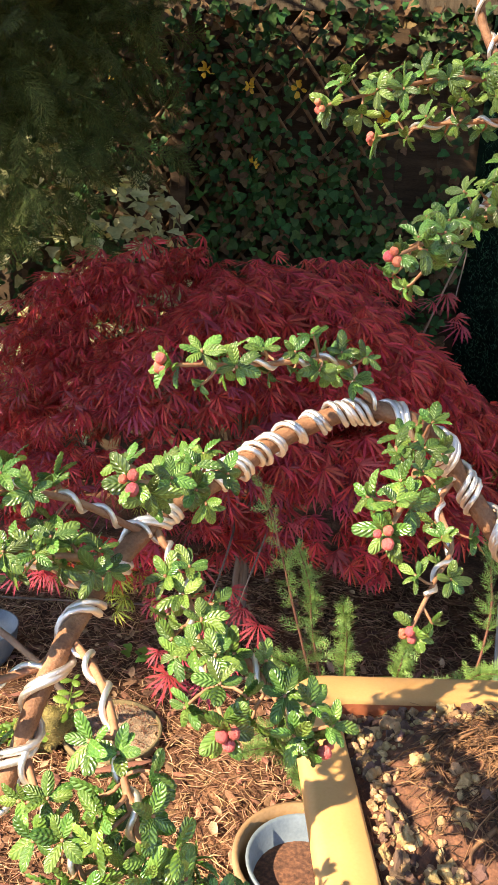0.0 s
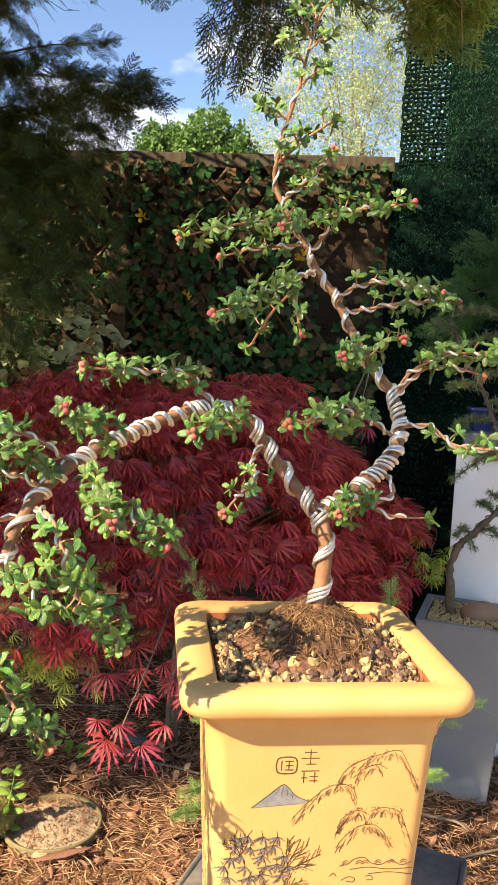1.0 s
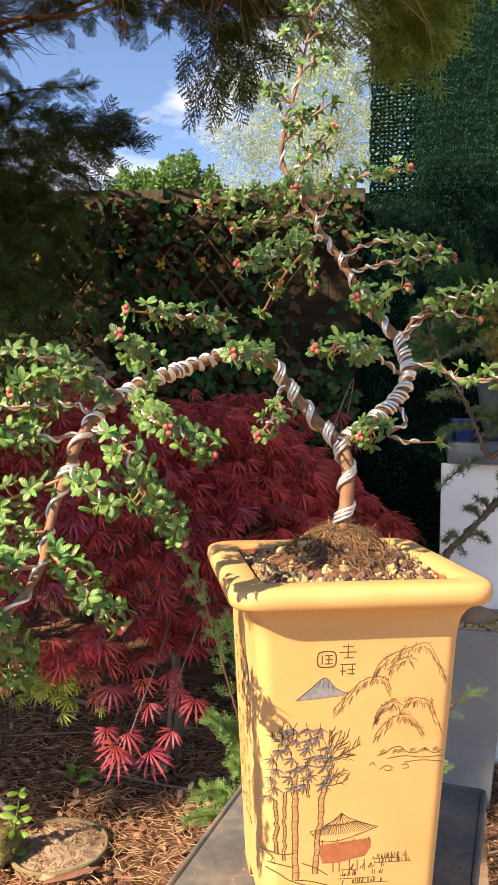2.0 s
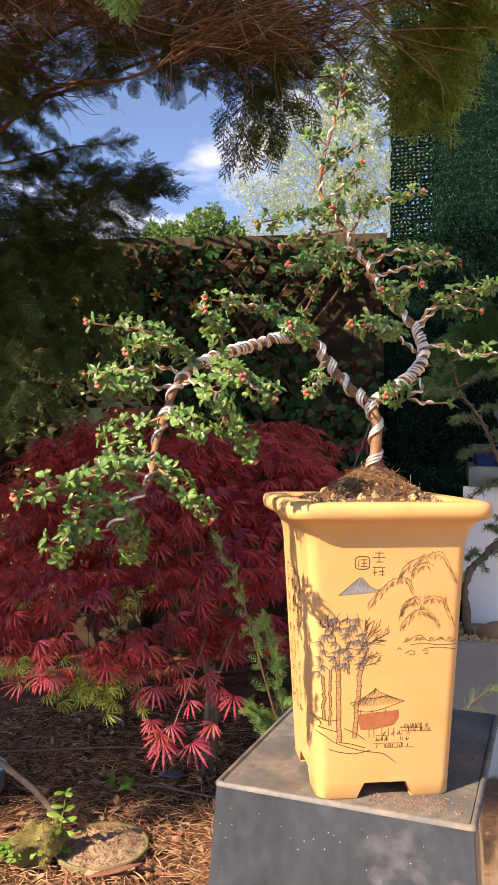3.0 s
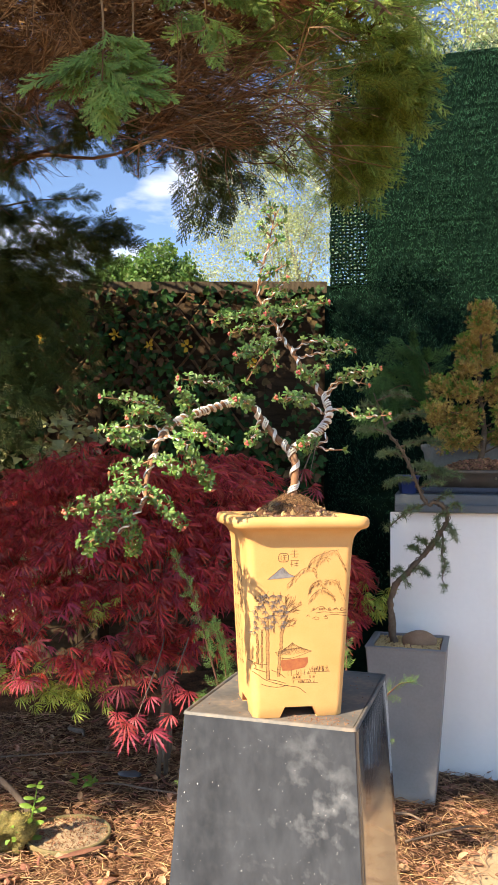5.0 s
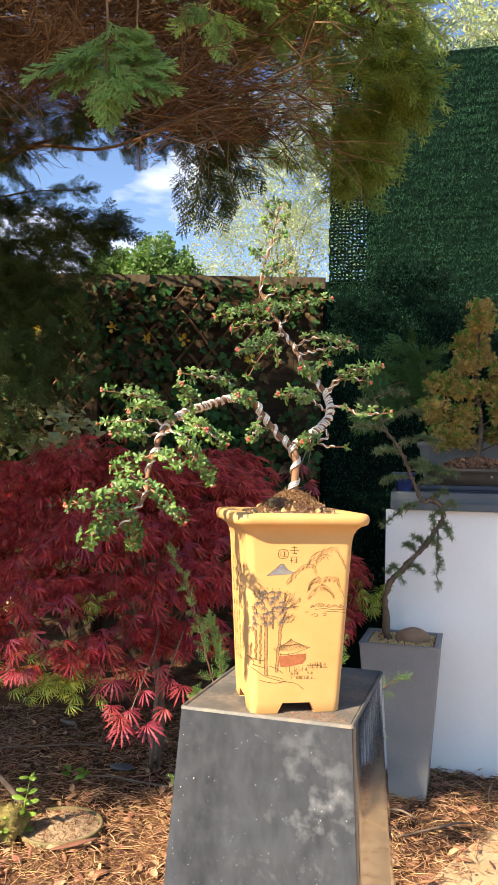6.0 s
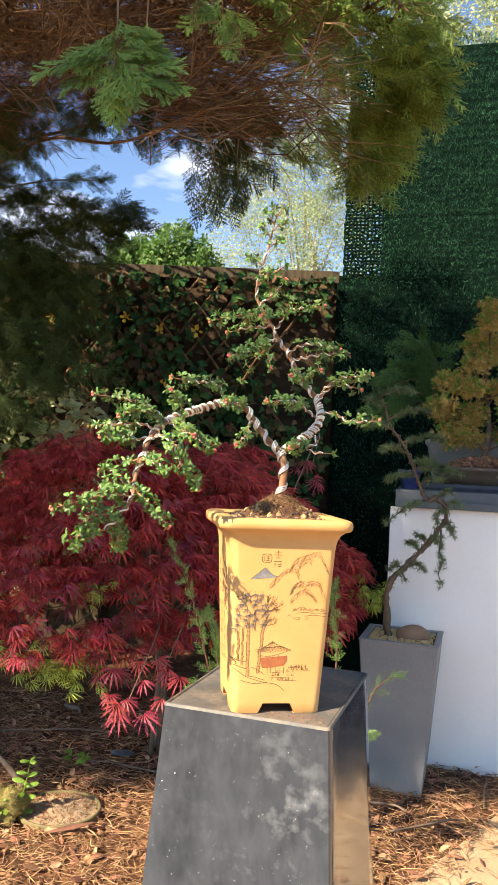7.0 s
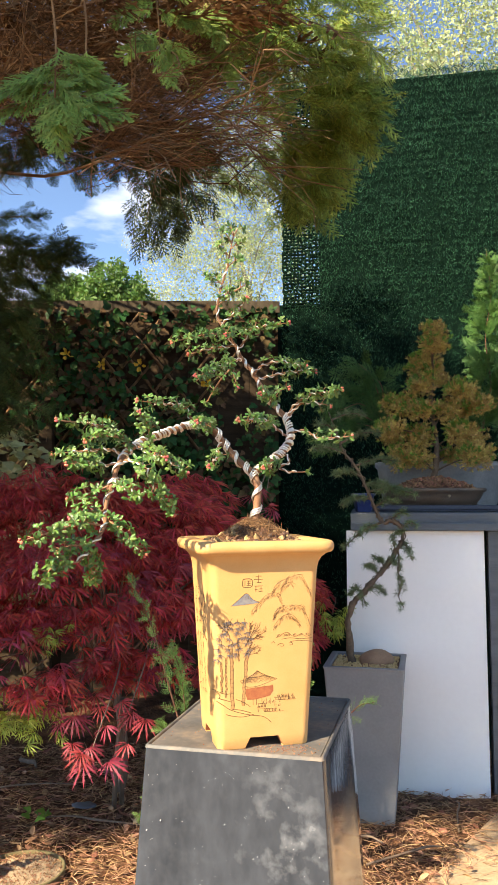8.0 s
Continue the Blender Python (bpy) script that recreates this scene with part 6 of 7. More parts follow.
# dark feathery shrub behind it
dark = thing("feathery_shrub", pose(0.64, 2.16, 0.806), "dark green feathery shrub against the screen", "shrub")
lot = []
for k, tip in enumerate(((0.42, 2.08, 1.18), (0.43, 2.08, 1.25), (0.50, 2.10, 1.36), (0.36, 2.07, 1.04), (0.40, 2.06, 1.10), (0.56, 2.08, 1.30))):
    ln = spline([(0.64, 2.16, 0.80), (0.63, 2.15, 1.05), (np.array((0.62, 2.14, 1.1)) + tip) / 2 + (0, 0, 0.06), tip], 6)
    solid("stem", tube(ln, [0.005, 0.004, 0.002, 0.001], 5), M_REDBARK, dark)
    for q_ in range(13):
        i = rng.integers(8, len(ln))
        d = unit(ln[min(i + 1, len(ln) - 1)] - ln[i - 1])
        lot.append(turn_to(ln[i], d + rng.normal(0, 0.45, 3) + (0, 0, -0.15), (rng.normal(0, 0.4), -1, 0.4), rng.uniform(0.06, 0.13)))
solid("foliage", spread(FRONDS, lot), M_DARKCON, dark, kind="stuff")
grey = thing("grey_pot", pose(0.79, 2.06, 0.8125), "wide grey glazed pot behind the brown pot", "pot")
solid("body", turned([(0.0, 0.0), (0.20, 0.0), (0.215, 0.01), (0.235, 0.14), (0.245, 0.15), (0.245, 0.165), (0.232, 0.168), (0.226, 0.14), (0.0, 0.14)], 40, 0.42), M_GREYPOT, grey, local=True)
tall = thing("feathery_conifer", pose(0.955, 2.05, 0.95), "feathery grass-green young conifer with red-brown stem", "conifer")
tl = spline([(0.955, 2.05, 0.95), (0.940, 2.05, 1.02), (0.952, 2.05, 1.10), (0.99, 2.05, 1.26), (0.975, 2.05, 1.45), (1.0, 2.05, 1.62), (0.985, 2.05, 1.80)], 6)
solid("trunk", tube(tl, [0.009, 0.008, 0.006, 0.003, 0.0015, 0.0008, 0.0005], 7, 0.08, 4), M_REDBARK, tall)
lot = []
for k in range(600):
    s = 0.32 + 0.66 * rng.random() ** 0.9
    o = tl[int(s * (len(tl) - 1))]
    a = rng.uniform(0, 6.283)
    d = np.array((math.cos(a), math.sin(a) * 0.8, rng.uniform(0.1, 0.9)))
    lot.append(turn_to(o + d * rng.uniform(0, 0.11) * (1.1 - s), d + (0, 0, rng.normal(0, 0.3)), rng.normal(0, 0.5, 3) + (0, -0.7, 0.4), rng.uniform(0.06, 0.15) * (1.25 - s)))
solid("foliage", spread(FRONDS_PLAIN, lot), M_GREENCON, tall, kind="stuff")

# ---- tall grey planter with a bent larch ----
PG = pose(0.3805, 1.398, -0.045, 0, 0, -15)
planter = thing("tall_planter", PG, "tall tapered square grey planter with pale gravel", "planter")
hp = 0.4335
solid("body", cap(rounded_loft([(0.073, 0.073, 0, 0.004), (0.075, 0.075, 0.004, 0.004), (0.1075, 0.1075, hp - 0.006, 0.004), (0.1097, 0.1097, hp - 0.001, 0.004), (0.1092, 0.1092, hp + 0.001, 0.004), (0.094, 0.094, hp + 0.001, 0.003), (0.0925, 0.0925, hp - 0.001, 0.003), (0.0915, 0.0915, hp - 0.03, 0.003)], 3), 16, True), M_PLANTER, planter, local=True, smooth=False)
solid("gravel_bed", sheet(np.linspace(-0.0917, 0.0917, 20), np.linspace(-0.0917, 0.0917, 20), lambda x, y: hp - 0.008 + 0.003 * noise.noise((x * 60, y * 60, 3))), M_SOIL, planter, "dark gravel bed", local=True)
lot = [turn_to(np.array(PG @ Vector((*rng.uniform(-0.088, 0.088, 2), hp - 0.004))), rng.normal(size=3), (0, 0, 1), rng.uniform(0.0022, 0.0052)) for _ in range(800)]
solid("planter_gravel", scatter((*lump(6, 1, 0.8, 0.7, 1, 0.4), None), lot)[:2], M_GRAVEL, label="fine pale gravel in the grey planter", category="gravel", kind="stuff")
solid("round_stone", moved(lump(12, 0.049, 0.036, 0.034, 3, 0.12), pose(0.408, 1.390, 0.388)), M_STONE, label="smooth brown stone lying in the planter", category="stone")
larch = thing("bonsai_larch", pose(0.343, 1.40, 0.375), "gnarled larch bonsai with twisting trunk and needle tufts", "bonsai")
ll = spline([(0.340, 1.395, 0.375), (0.331, 1.39, 0.454), (0.329, 1.385, 0.502), (0.342, 1.385, 0.549), (0.372, 1.385, 0.580), (0.408, 1.385, 0.620), (0.449, 1.385, 0.667), (0.469, 1.385, 0.699), (0.486, 1.385, 0.723), (0.487, 1.385, 0.755), (0.472, 1.383, 0.776), (0.451, 1.378, 0.786),
             (0.430, 1.383, 0.780), (0.405, 1.388, 0.834), (0.383, 1.39, 0.888), (0.356, 1.395, 0.941), (0.323, 1.40, 0.985), (0.305, 1.41, 1.040), (0.285, 1.42, 1.10)], 5)
solid("trunk", tube(ll, [0.0100, 0.0078, 0.0070, 0.0068, 0.0064, 0.0057, 0.0044, 0.0032, 0.0014], 9, 0.26, 6), M_LARCHBARK, larch)
solid("wire", coil(ll[20:88], [0.0085, 0.0072, 0.0050], 0.032, 0.0015, 0.5), M_LARCHBARK, larch, "dark training wire")
tuft_v, tuft_f = [], []
r = np.random.default_rng(2)
for k in range(18):
    d = r.normal(size=3)
    d = unit(d + (0.7, 0, 0))
    s = unit(np.cross(d, (0.2, 0.3, 0.9))) * 0.048
    o = len(tuft_v)
    tuft_v += [d * 0.05 - s, d * 0.05 + s, d]
    tuft_f.append((o, o + 1, o + 2))
TUFT = (np.array(tuft_v), [np.array(tuft_f)], None)
lot = []
for i, d, ln, n in ((20, (-0.8, -0.3, -0.05), 0.045, 14), (21, (0.8, -0.3, -0.1), 0.055, 14), (18, (0.5, -0.4, -0.5), 0.03, 8), (26, (-0.6, -0.3, 0.5), 0.05, 16), (28, (-0.5, -0.3, 0.6), 0.04, 12), (30, (0.6, -0.4, -0.4), 0.04, 12), (34, (-0.2, -0.4, 0.7), 0.03, 8), (36, (-0.02, -0.3, -0.95), 0.17, 16),
                    (40, (0.3, -0.4, -0.7), 0.06, 14), (44, (-0.6, -0.4, -0.3), 0.05, 12), (46, (0.7, -0.4, 0.2), 0.045, 10), (54, (0.8, -0.3, 0.3), 0.05, 10), (60, (-0.75, -0.25, -0.45), 0.14, 24), (64, (0.75, -0.25, 0.2), 0.07, 16), (66, (-0.85, -0.3, -0.15), 0.10, 24), (68, (0.95, -0.3, -0.05), 0.13, 40),
                    (70, (0.85, -0.3, -0.2), 0.10, 30), (72, (-0.9, -0.3, 0.1), 0.09, 20), (75, (0.95, -0.2, 0.1), 0.12, 28), (79, (-0.9, -0.3, 0.1), 0.11, 20), (82, (0.9, -0.3, 0.25), 0.12, 22), (85, (-0.7, -0.3, 0.2), 0.07, 14), (88, (0.9, -0.3, 0.1), 0.10, 16)):
    o, d = ll[i], unit(np.array(d))
    e = o + d * ln
    line = spline([o, o + d * ln * 0.5 + (0, 0, 0.012), e] if ln < 0.16 else [o] + [o + d * ln * a + (0.011 * math.sin(a * 15), 0, 0) for a in (0.2, 0.4, 0.6, 0.8, 1.0)], 5)
    solid("branch", tube(line, [0.0032, 0.0022, 0.001], 5, 0.1, i), M_LARCHBARK, larch)
    for k in range(int(n * 1.6)):
        p = line[rng.integers(2, len(line))] + rng.normal(0, 0.004, 3)
        lot.append(turn_to(p, d * 0.4 + rng.normal(0, 0.7, 3) + (0, 0, 0.35), rng.normal(size=3), rng.uniform(0.012, 0.020)))
solid("needle_foliage", scatter(TUFT, lot)[:2], M_LARCH, larch, kind="stuff")

# ---- juniper shrub behind the plinth ----
juniper = thing("juniper_shrub", pose(0.06, 0.85, -0.03), "bright green juniper with arching feathery shoots", "shrub")
rng = np.random.default_rng(61)
for k, (tip, base, n) in enumerate((((-0.215, 0.75, 0.70), (-0.12, 0.78, 0.42), 26), ((-0.13, 0.76, 0.56), (-0.09, 0.8, 0.36), 60), ((0.130, 0.78, 0.625), (0.142, 0.79, 0.42), 38), ((0.285, 0.79, 0.432), (0.205, 0.79, 0.345), 9), ((-0.06, 0.72, 0.50), (-0.04, 0.8, 0.3), 70), ((0.03, 0.70, 0.47), (0.03, 0.8, 0.3), 70),
                                    ((0.09, 0.66, 0.42), (0.06, 0.78, 0.3), 60), ((0.16, 0.72, 0.43), (0.1, 0.8, 0.3), 50), ((-0.15, 0.70, 0.42), (-0.09, 0.8, 0.26), 60), ((0.23, 0.80, 0.30), (0.16, 0.82, 0.22), 40), ((-0.17, 0.68, 0.30), (-0.1, 0.8, 0.2), 50), ((-0.19, 0.72, 0.24), (-0.1, 0.8, 0.15), 50),
                                    ((-0.133, 0.74, 0.393), (-0.083, 0.80, 0.253), 55), ((-0.117, 0.74, 0.329), (-0.067, 0.80, 0.189), 55), ((-0.128, 0.74, 0.253), (-0.078, 0.80, 0.113), 55), ((-0.109, 0.74, 0.207), (-0.059, 0.80, 0.067), 55))):
    tip, base = np.array(tip), np.array(base)
    root = np.array((0.06, 0.85, -0.03)) * 0.7 + np.array((base[0], base[1], -0.03)) * 0.3
    line = spline([root, base, (base + tip) / 2 + (0, 0, 0.03), tip], 7)
    stem = solid("stem", tube(line, [0.0025, 0.0018, 0.0008], 5, 0.1, k), M_REDBARK, juniper)
    lot = []
    for q in range(n * 3):
        i = int(rng.uniform(0.30, 1.0) * (len(line) - 1))
        d = unit(line[min(i + 1, len(line) - 1)] - line[max(i - 1, 0)])
        lot.append(turn_to(line[i], d * 0.9 + rng.normal(0, 0.55, 3) + (0, 0, 0.1), rng.normal(size=3), rng.uniform(0.018, 0.038) * (1.15 - 0.5 * i / len(line))))
    solid("shoot", spread(SPRIGS, lot), M_JUNIPER, stem, "feathery bright green scale leaves")

# ---- small things on the ground ----
dish = thing("sunken_pot", pose(-0.49, 1.035, -0.049), "round clay pot sunk in litter, filled with sand", "pot")
solid("wall", turned([(0.092, -0.03), (0.097, 0.03), (0.1, 0.048), (0.099, 0.052), (0.094, 0.052), (0.092, 0.046), (0.088, 0.02)], 36), M_MOSSRIM, dish, local=True)
sand = turned([(0.0935, 0.044), (0.085, 0.046), (0.07, 0.048), (0.055, 0.050), (0.04, 0.049), (0.025, 0.051), (0.012, 0.050), (0.0, 0.050)], 36)
for p in sand[0]:
    p[2] += 0.004 * noise.noise((p[0] * 45, p[1] * 45, 1)) if math.hypot(p[0], p[1]) < 0.09 else 0
grains = [turn_to((-0.49 + 0.085 * math.sqrt(r) * math.cos(a), 1.035 + 0.085 * math.sqrt(r) * math.sin(a), 0.0025 + rng.uniform(-0.001, 0.002)), rng.normal(size=3), (0, 0, 1), rng.uniform(0.0008, 0.0026)) for r, a in zip(rng.random(700), rng.uniform(0, 6.283, 700))]
solid("grit", scatter((*lump(6, 1, 0.8, 0.7, 1, 0.4), None), grains)[:2], M_CHIP, dish, "coarse brown grit", kind="stuff", smooth=False)
solid("sand", sand, M_SAND, dish, "coarse sandy fill", local=True)
solid("mossy_stone", moved(lump(21, 0.058, 0.048, 0.046, 4, 0.6), pose(-0.612, 0.985, 0.022, 0, 0, 40)), M_MOSS, label="yellowish moss-covered stone beside the sunken pot", category="stone")
moss_v, _ = moved(lump(21, 0.058, 0.048, 0.046, 4, 0.6), pose(-0.612, 0.985, 0.022, 0, 0, 40))
moss_mid = np.array((-0.612, 0.985, 0.01))
rng = np.random.default_rng(19)
lot = [turn_to(p, (p - moss_mid) * 12 + rng.normal(0, 0.5, 3), rng.normal(size=3), rng.uniform(0.005, 0.011)) for p in moss_v for _ in range(3) if p[2] > 0.005]
solid("moss", scatter(needle, lot)[:2], M_MOSSTUFT, label="short yellow-green moss on the stone", category="moss", kind="stuff")
sprout = thing("seedling", pose(-0.565, 1.0, 0.0), "bright green seedling with paired oval leaves", "seedling")
rng = np.random.default_rng(9)
sl = spline([(-0.575, 1.0, -0.01), (-0.57, 1.0, 0.05), (-0.562, 1.0, 0.095), (-0.558, 1.0, 0.125)], 4)
stem = solid("stem", tube(sl, [0.002, 0.0015, 0.001], 5), M_LIME, sprout)
for k in range(15):
    i = 1 + int(k / 15 * (len(sl) - 2)) if k < 11 else len(sl) - 1
    a = k * 2.2
    m = turn_to(sl[i], (math.cos(a), math.sin(a) - 0.4, 0.35), (0, -0.4, 1), rng.uniform(0.020, 0.034) * (1 if k < 11 else 0.8))
    solid("leaf", scatter(LEAVES[2][:2] + (None,), [m])[:2], M_LIME, stem)
lot = [turn_to((-0.66 + rng.normal(0, 0.03), 0.945 + rng.normal(0, 0.015), 0.015 + abs(rng.normal(0, 0.014))), (rng.normal(), rng.normal(), 0.6), (0, -0.4, 1), rng.uniform(0.01, 0.018)) for _ in range(120)]
solid("ground_cover", scatter(IVY, lot)[:2], M_LIME, label="tiny bright leaves creeping round the mossy stone", category="weed", kind="stuff")
solid("bare_branch", tube(spline([(-0.95, 1.15, 0.22), (-0.78, 1.10, 0.16), (-0.66, 1.07, 0.10), (-0.585, 1.06, 0.03)], 6), [0.006, 0.007, 0.008], 7, 0.1, 5), M_MAPLEBARK, label="grey bare branch leaning by the mossy stone", category="branch")
solid("flat_slate", moved(lump(31, 0.034, 0.024, 0.006, 2, 0.45), pose(-0.411, 1.41, 0.0)), M_SLAB, label="flat dark slate piece lying on soil", category="stone")
for k in range(5):
    x, y = -0.38 + rng.normal(0, 0.09), 1.13 + rng.normal(0, 0.06)
    solid("small_stone", moved(lump(40 + k, 0.013 * rng.uniform(0.6, 1.2), 0.010, 0.007, 2, 0.45), pose(x, y, ground_z(x, y) + 0.002, 0, 0, k * 40)), M_CHIP, label="brown stone half sunk in needle litter", category="stone", group="small stones in the litter")
nest = thing("round_pot", pose(-0.072, 0.69, -0.035), "round tan clay pot with a pale blue liner pot inside", "pot")
solid("outer_pot", turned([(0.0, 0.004), (0.08, 0.0), (0.09, 0.03), (0.108, 0.13), (0.112, 0.135), (0.112, 0.143), (0.104, 0.145), (0.100, 0.12), (0.08, 0.02), (0.0, 0.01)], 40), M_TANPOT, nest, local=True)
solid("liner_pot", turned([(0.07, 0.012), (0.088, 0.125), (0.092, 0.137), (0.090, 0.139), (0.085, 0.136), (0.068, 0.02), (0.0, 0.018)], 40), M_PALEBLUE, nest, "pale blue-grey liner pot", local=True)
solid("soil", moved(turned([(0.084, 0.095), (0.05, 0.103), (0.0, 0.105)], 30), pose(0, 0, 0)), M_SOIL, nest, local=True)

bowl = thing("glazed_bowl", pose(-0.875, 1.225, -0.03), "pale blue-grey glazed bowl standing on shaded soil", "bowl")
solid("body", turned([(0.0, 0.0), (0.045, 0.0), (0.06, 0.01), (0.08, 0.05), (0.086, 0.095), (0.088, 0.1), (0.084, 0.101), (0.076, 0.06), (0.0, 0.03)], 32), M_PALEBLUE, bowl, local=True)

# ---- overhanging cypress ----
cyp = thing("cypress_tree", pose(-1.75, 2.3, -0.05), "large overhanging cypress with brown bare twigs underneath", "conifer")
solid("trunk", tube(spline([(-1.75, 2.3, -0.1), (-1.73, 2.28, 1.0), (-1.76, 2.3, 2.2), (-1.74, 2.3, 4.2)], 6), [0.13, 0.11, 0.09, 0.05], 12, 0.05, 3), M_LARCHBARK, cyp)
rng = np.random.default_rng(71)
TK = np.array((-1.75, 2.3, 0))


def under(x, y):
    """Height of the crown's underside."""
    return 1.20 + 0.42 * y + 0.09 * min(1.0, max(0.0, (-0.22 - x) / 0.15)) * (x > -0.75) + 0.10 * noise.noise((x * 3.4, y * 3.4, 1.0)) + 0.07 * noise.noise((x * 9, y * 9, 2.0))


def twig_template(r):
    """A dead branchlet with laterals that fork again, 1 long, along x."""
    main = spline([(-0.5, 0, 0), (-0.18, r.normal(0, 0.05), r.normal(0, 0.04)), (0.18, r.normal(0, 0.07), r.normal(0, 0.05)), (0.5, r.normal(0, 0.09), -0.07)], 2)
    parts = [tube(main, [0.0050, 0.0042, 0.0020], 3)]
    for t in (0.15, 0.3, 0.45, 0.58, 0.7, 0.82):
        o = main[int(t * (len(main) - 1))]
        side = r.choice((-1, 1))
        e = o + np.array((r.uniform(0.16, 0.32), side * r.uniform(0.06, 0.17), r.normal(-0.04, 0.06)))
        m = (o + e) / 2 + r.normal(0, 0.012, 3)
        parts.append(tube([o, m, e], [0.0034, 0.0026, 0.0014], 3))
        for q in (m, e):
            parts.append(tube([q, q + (r.uniform(0.06, 0.14), side * r.uniform(-0.06, 0.09), r.normal(-0.03, 0.04))], [0.0022, 0.0012], 3))
    return merge([(v, f[1:]) for v, f in parts])


tw = [twig_template(rng) for _ in range(10)]
green, olive, shaded_fronds, dead, twigs = [], [], [], [], []
for k in range(34):
    y = rng.uniform(0.5, 2.4)
    x = rng.uniform(-1.3, 0.06 + 0.1 * y)
    e = np.array((x, y, under(x, y) + rng.uniform(0.16, 0.6)))
    o = TK + (0.06, -0.03, e[2] + rng.uniform(-0.1, 0.35))
    m = (o + e) / 2 + (0, 0, rng.uniform(0.05, 0.2))
    solid("limb", tube(spline([o, m + rng.normal(0, 0.05, 3), (m + e) / 2 + rng.normal(0, 0.05, 3), e], 6), [0.009, 0.006, 0.0035, 0.0014], 6, 0.05, k), M_DEADTWIG, cyp)
# brown leafless inside, seen from below
for k in range(1700):
    y = 0.5 + 1.4 * rng.random() ** 0.9
    x = rng.uniform(-1.6, 0.04 - 0.10 * max(0.0, y - 0.8))
    z = under(x, y) + 0.05 + 0.42 * rng.random() ** 1.4
    d = unit(np.array((x, y, 0)) - (TK[0], TK[1], 0))
    twigs.append(turn_to((x, y, z), d + rng.normal(0, 0.30, 3) + (0.1, 0, -0.22), rng.normal(size=3), rng.uniform(0.20, 0.42)))
for k in range(400):
    y = rng.uniform(0.5, 1.75)
    x = rng.uniform(-1.9, 0.02 if y < 1.2 else -0.12)
    dead.append(turn_to((x, y, under(x, y) + rng.uniform(0.32, 0.62)), rng.normal(0, 0.4, 3) + (0.6, -0.5, -0.15), rng.normal(0, 0.3, 3) + (0, -0.2, 1), rng.uniform(0.20, 0.36)))
# ragged lower fringe of sprays in the shade-darkened green, and hanging twig ends
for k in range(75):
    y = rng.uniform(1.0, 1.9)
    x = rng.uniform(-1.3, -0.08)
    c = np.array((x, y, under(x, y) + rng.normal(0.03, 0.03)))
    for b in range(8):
        shaded_fronds.append(turn_to(c + rng.normal(0, 0.022, 3), rng.normal(0, 0.45, 3) + (0.3, -0.1, -0.6), rng.normal(0, 0.6, 3) + (0, -1, 0.2), rng.uniform(0.04, 0.08)))
for k in range(240):
    y = rng.uniform(1.1, 1.8)
    x = rng.uniform(-0.9, -0.06)
    twigs.append(turn_to((x, y, under(x, y) + 0.07), rng.normal(0, 0.35, 3) + (0.8, -0.1, -0.4), rng.normal(size=3), rng.uniform(0.10, 0.22)))
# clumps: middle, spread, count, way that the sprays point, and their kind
for c, spr, n, way, kind in (((-0.20, 1.25, 1.71), (0.050, 0.07, 0.055), 42, (0.1, -0.1, -0.8), shaded_fronds), ((-0.19, 1.25, 1.64), (0.036, 0.05, 0.030), 11, (0.1, -0.1, -0.8), shaded_fronds), ((-0.09, 1.32, 1.82), (0.06, 0.10, 0.05), 36, (0.3, -0.1, -0.6), shaded_fronds),
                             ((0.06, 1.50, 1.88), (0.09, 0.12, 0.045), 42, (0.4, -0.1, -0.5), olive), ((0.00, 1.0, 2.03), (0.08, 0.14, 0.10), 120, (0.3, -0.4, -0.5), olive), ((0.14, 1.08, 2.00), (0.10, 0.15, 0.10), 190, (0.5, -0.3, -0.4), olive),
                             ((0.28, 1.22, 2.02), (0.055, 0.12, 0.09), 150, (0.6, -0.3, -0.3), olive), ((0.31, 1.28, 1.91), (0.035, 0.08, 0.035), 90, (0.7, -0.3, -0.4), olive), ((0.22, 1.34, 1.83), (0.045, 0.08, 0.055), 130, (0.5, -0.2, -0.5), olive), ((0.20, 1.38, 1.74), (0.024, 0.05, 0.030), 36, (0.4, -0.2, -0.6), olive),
                             ((0.18, 1.0, 2.20), (0.12, 0.18, 0.08), 150, (0.5, -0.3, -0.3), olive), ((-1.0, 2.02, 1.63), (0.16, 0.10, 0.06), 240, (0.8, -0.1, -0.05), shaded_fronds), ((-0.80, 2.05, 1.74), (0.09, 0.08, 0.05), 90, (0.9, -0.1, 0.1), shaded_fronds), ((-0.68, 2.04, 1.77), (0.055, 0.05, 0.025), 44, (0.9, -0.1, -0.1), shaded_fronds), ((-0.98, 1.82, 1.40), (0.18, 0.14, 0.15), 480, (0.5, -0.3, -0.4), shaded_fronds),
                             ((-1.28, 1.95, 1.34), (0.26, 0.2, 0.24), 760, (0.5, -0.3, -0.4), shaded_fronds), ((-1.0, 1.7, 1.10), (0.14, 0.10, 0.10), 120, (0.3, -0.4, -0.5), shaded_fronds)):
    for k in range(n):
        p = np.array(c) + np.clip(rng.normal(0, 1, 3), -1.7, 1.7) * spr
        kind.append(turn_to(p, np.array(way) + rng.normal(0, 0.38, 3), rng.normal(0, 0.5, 3) + (0, -0.7, 0.7), rng.uniform(0.06, 0.13)))
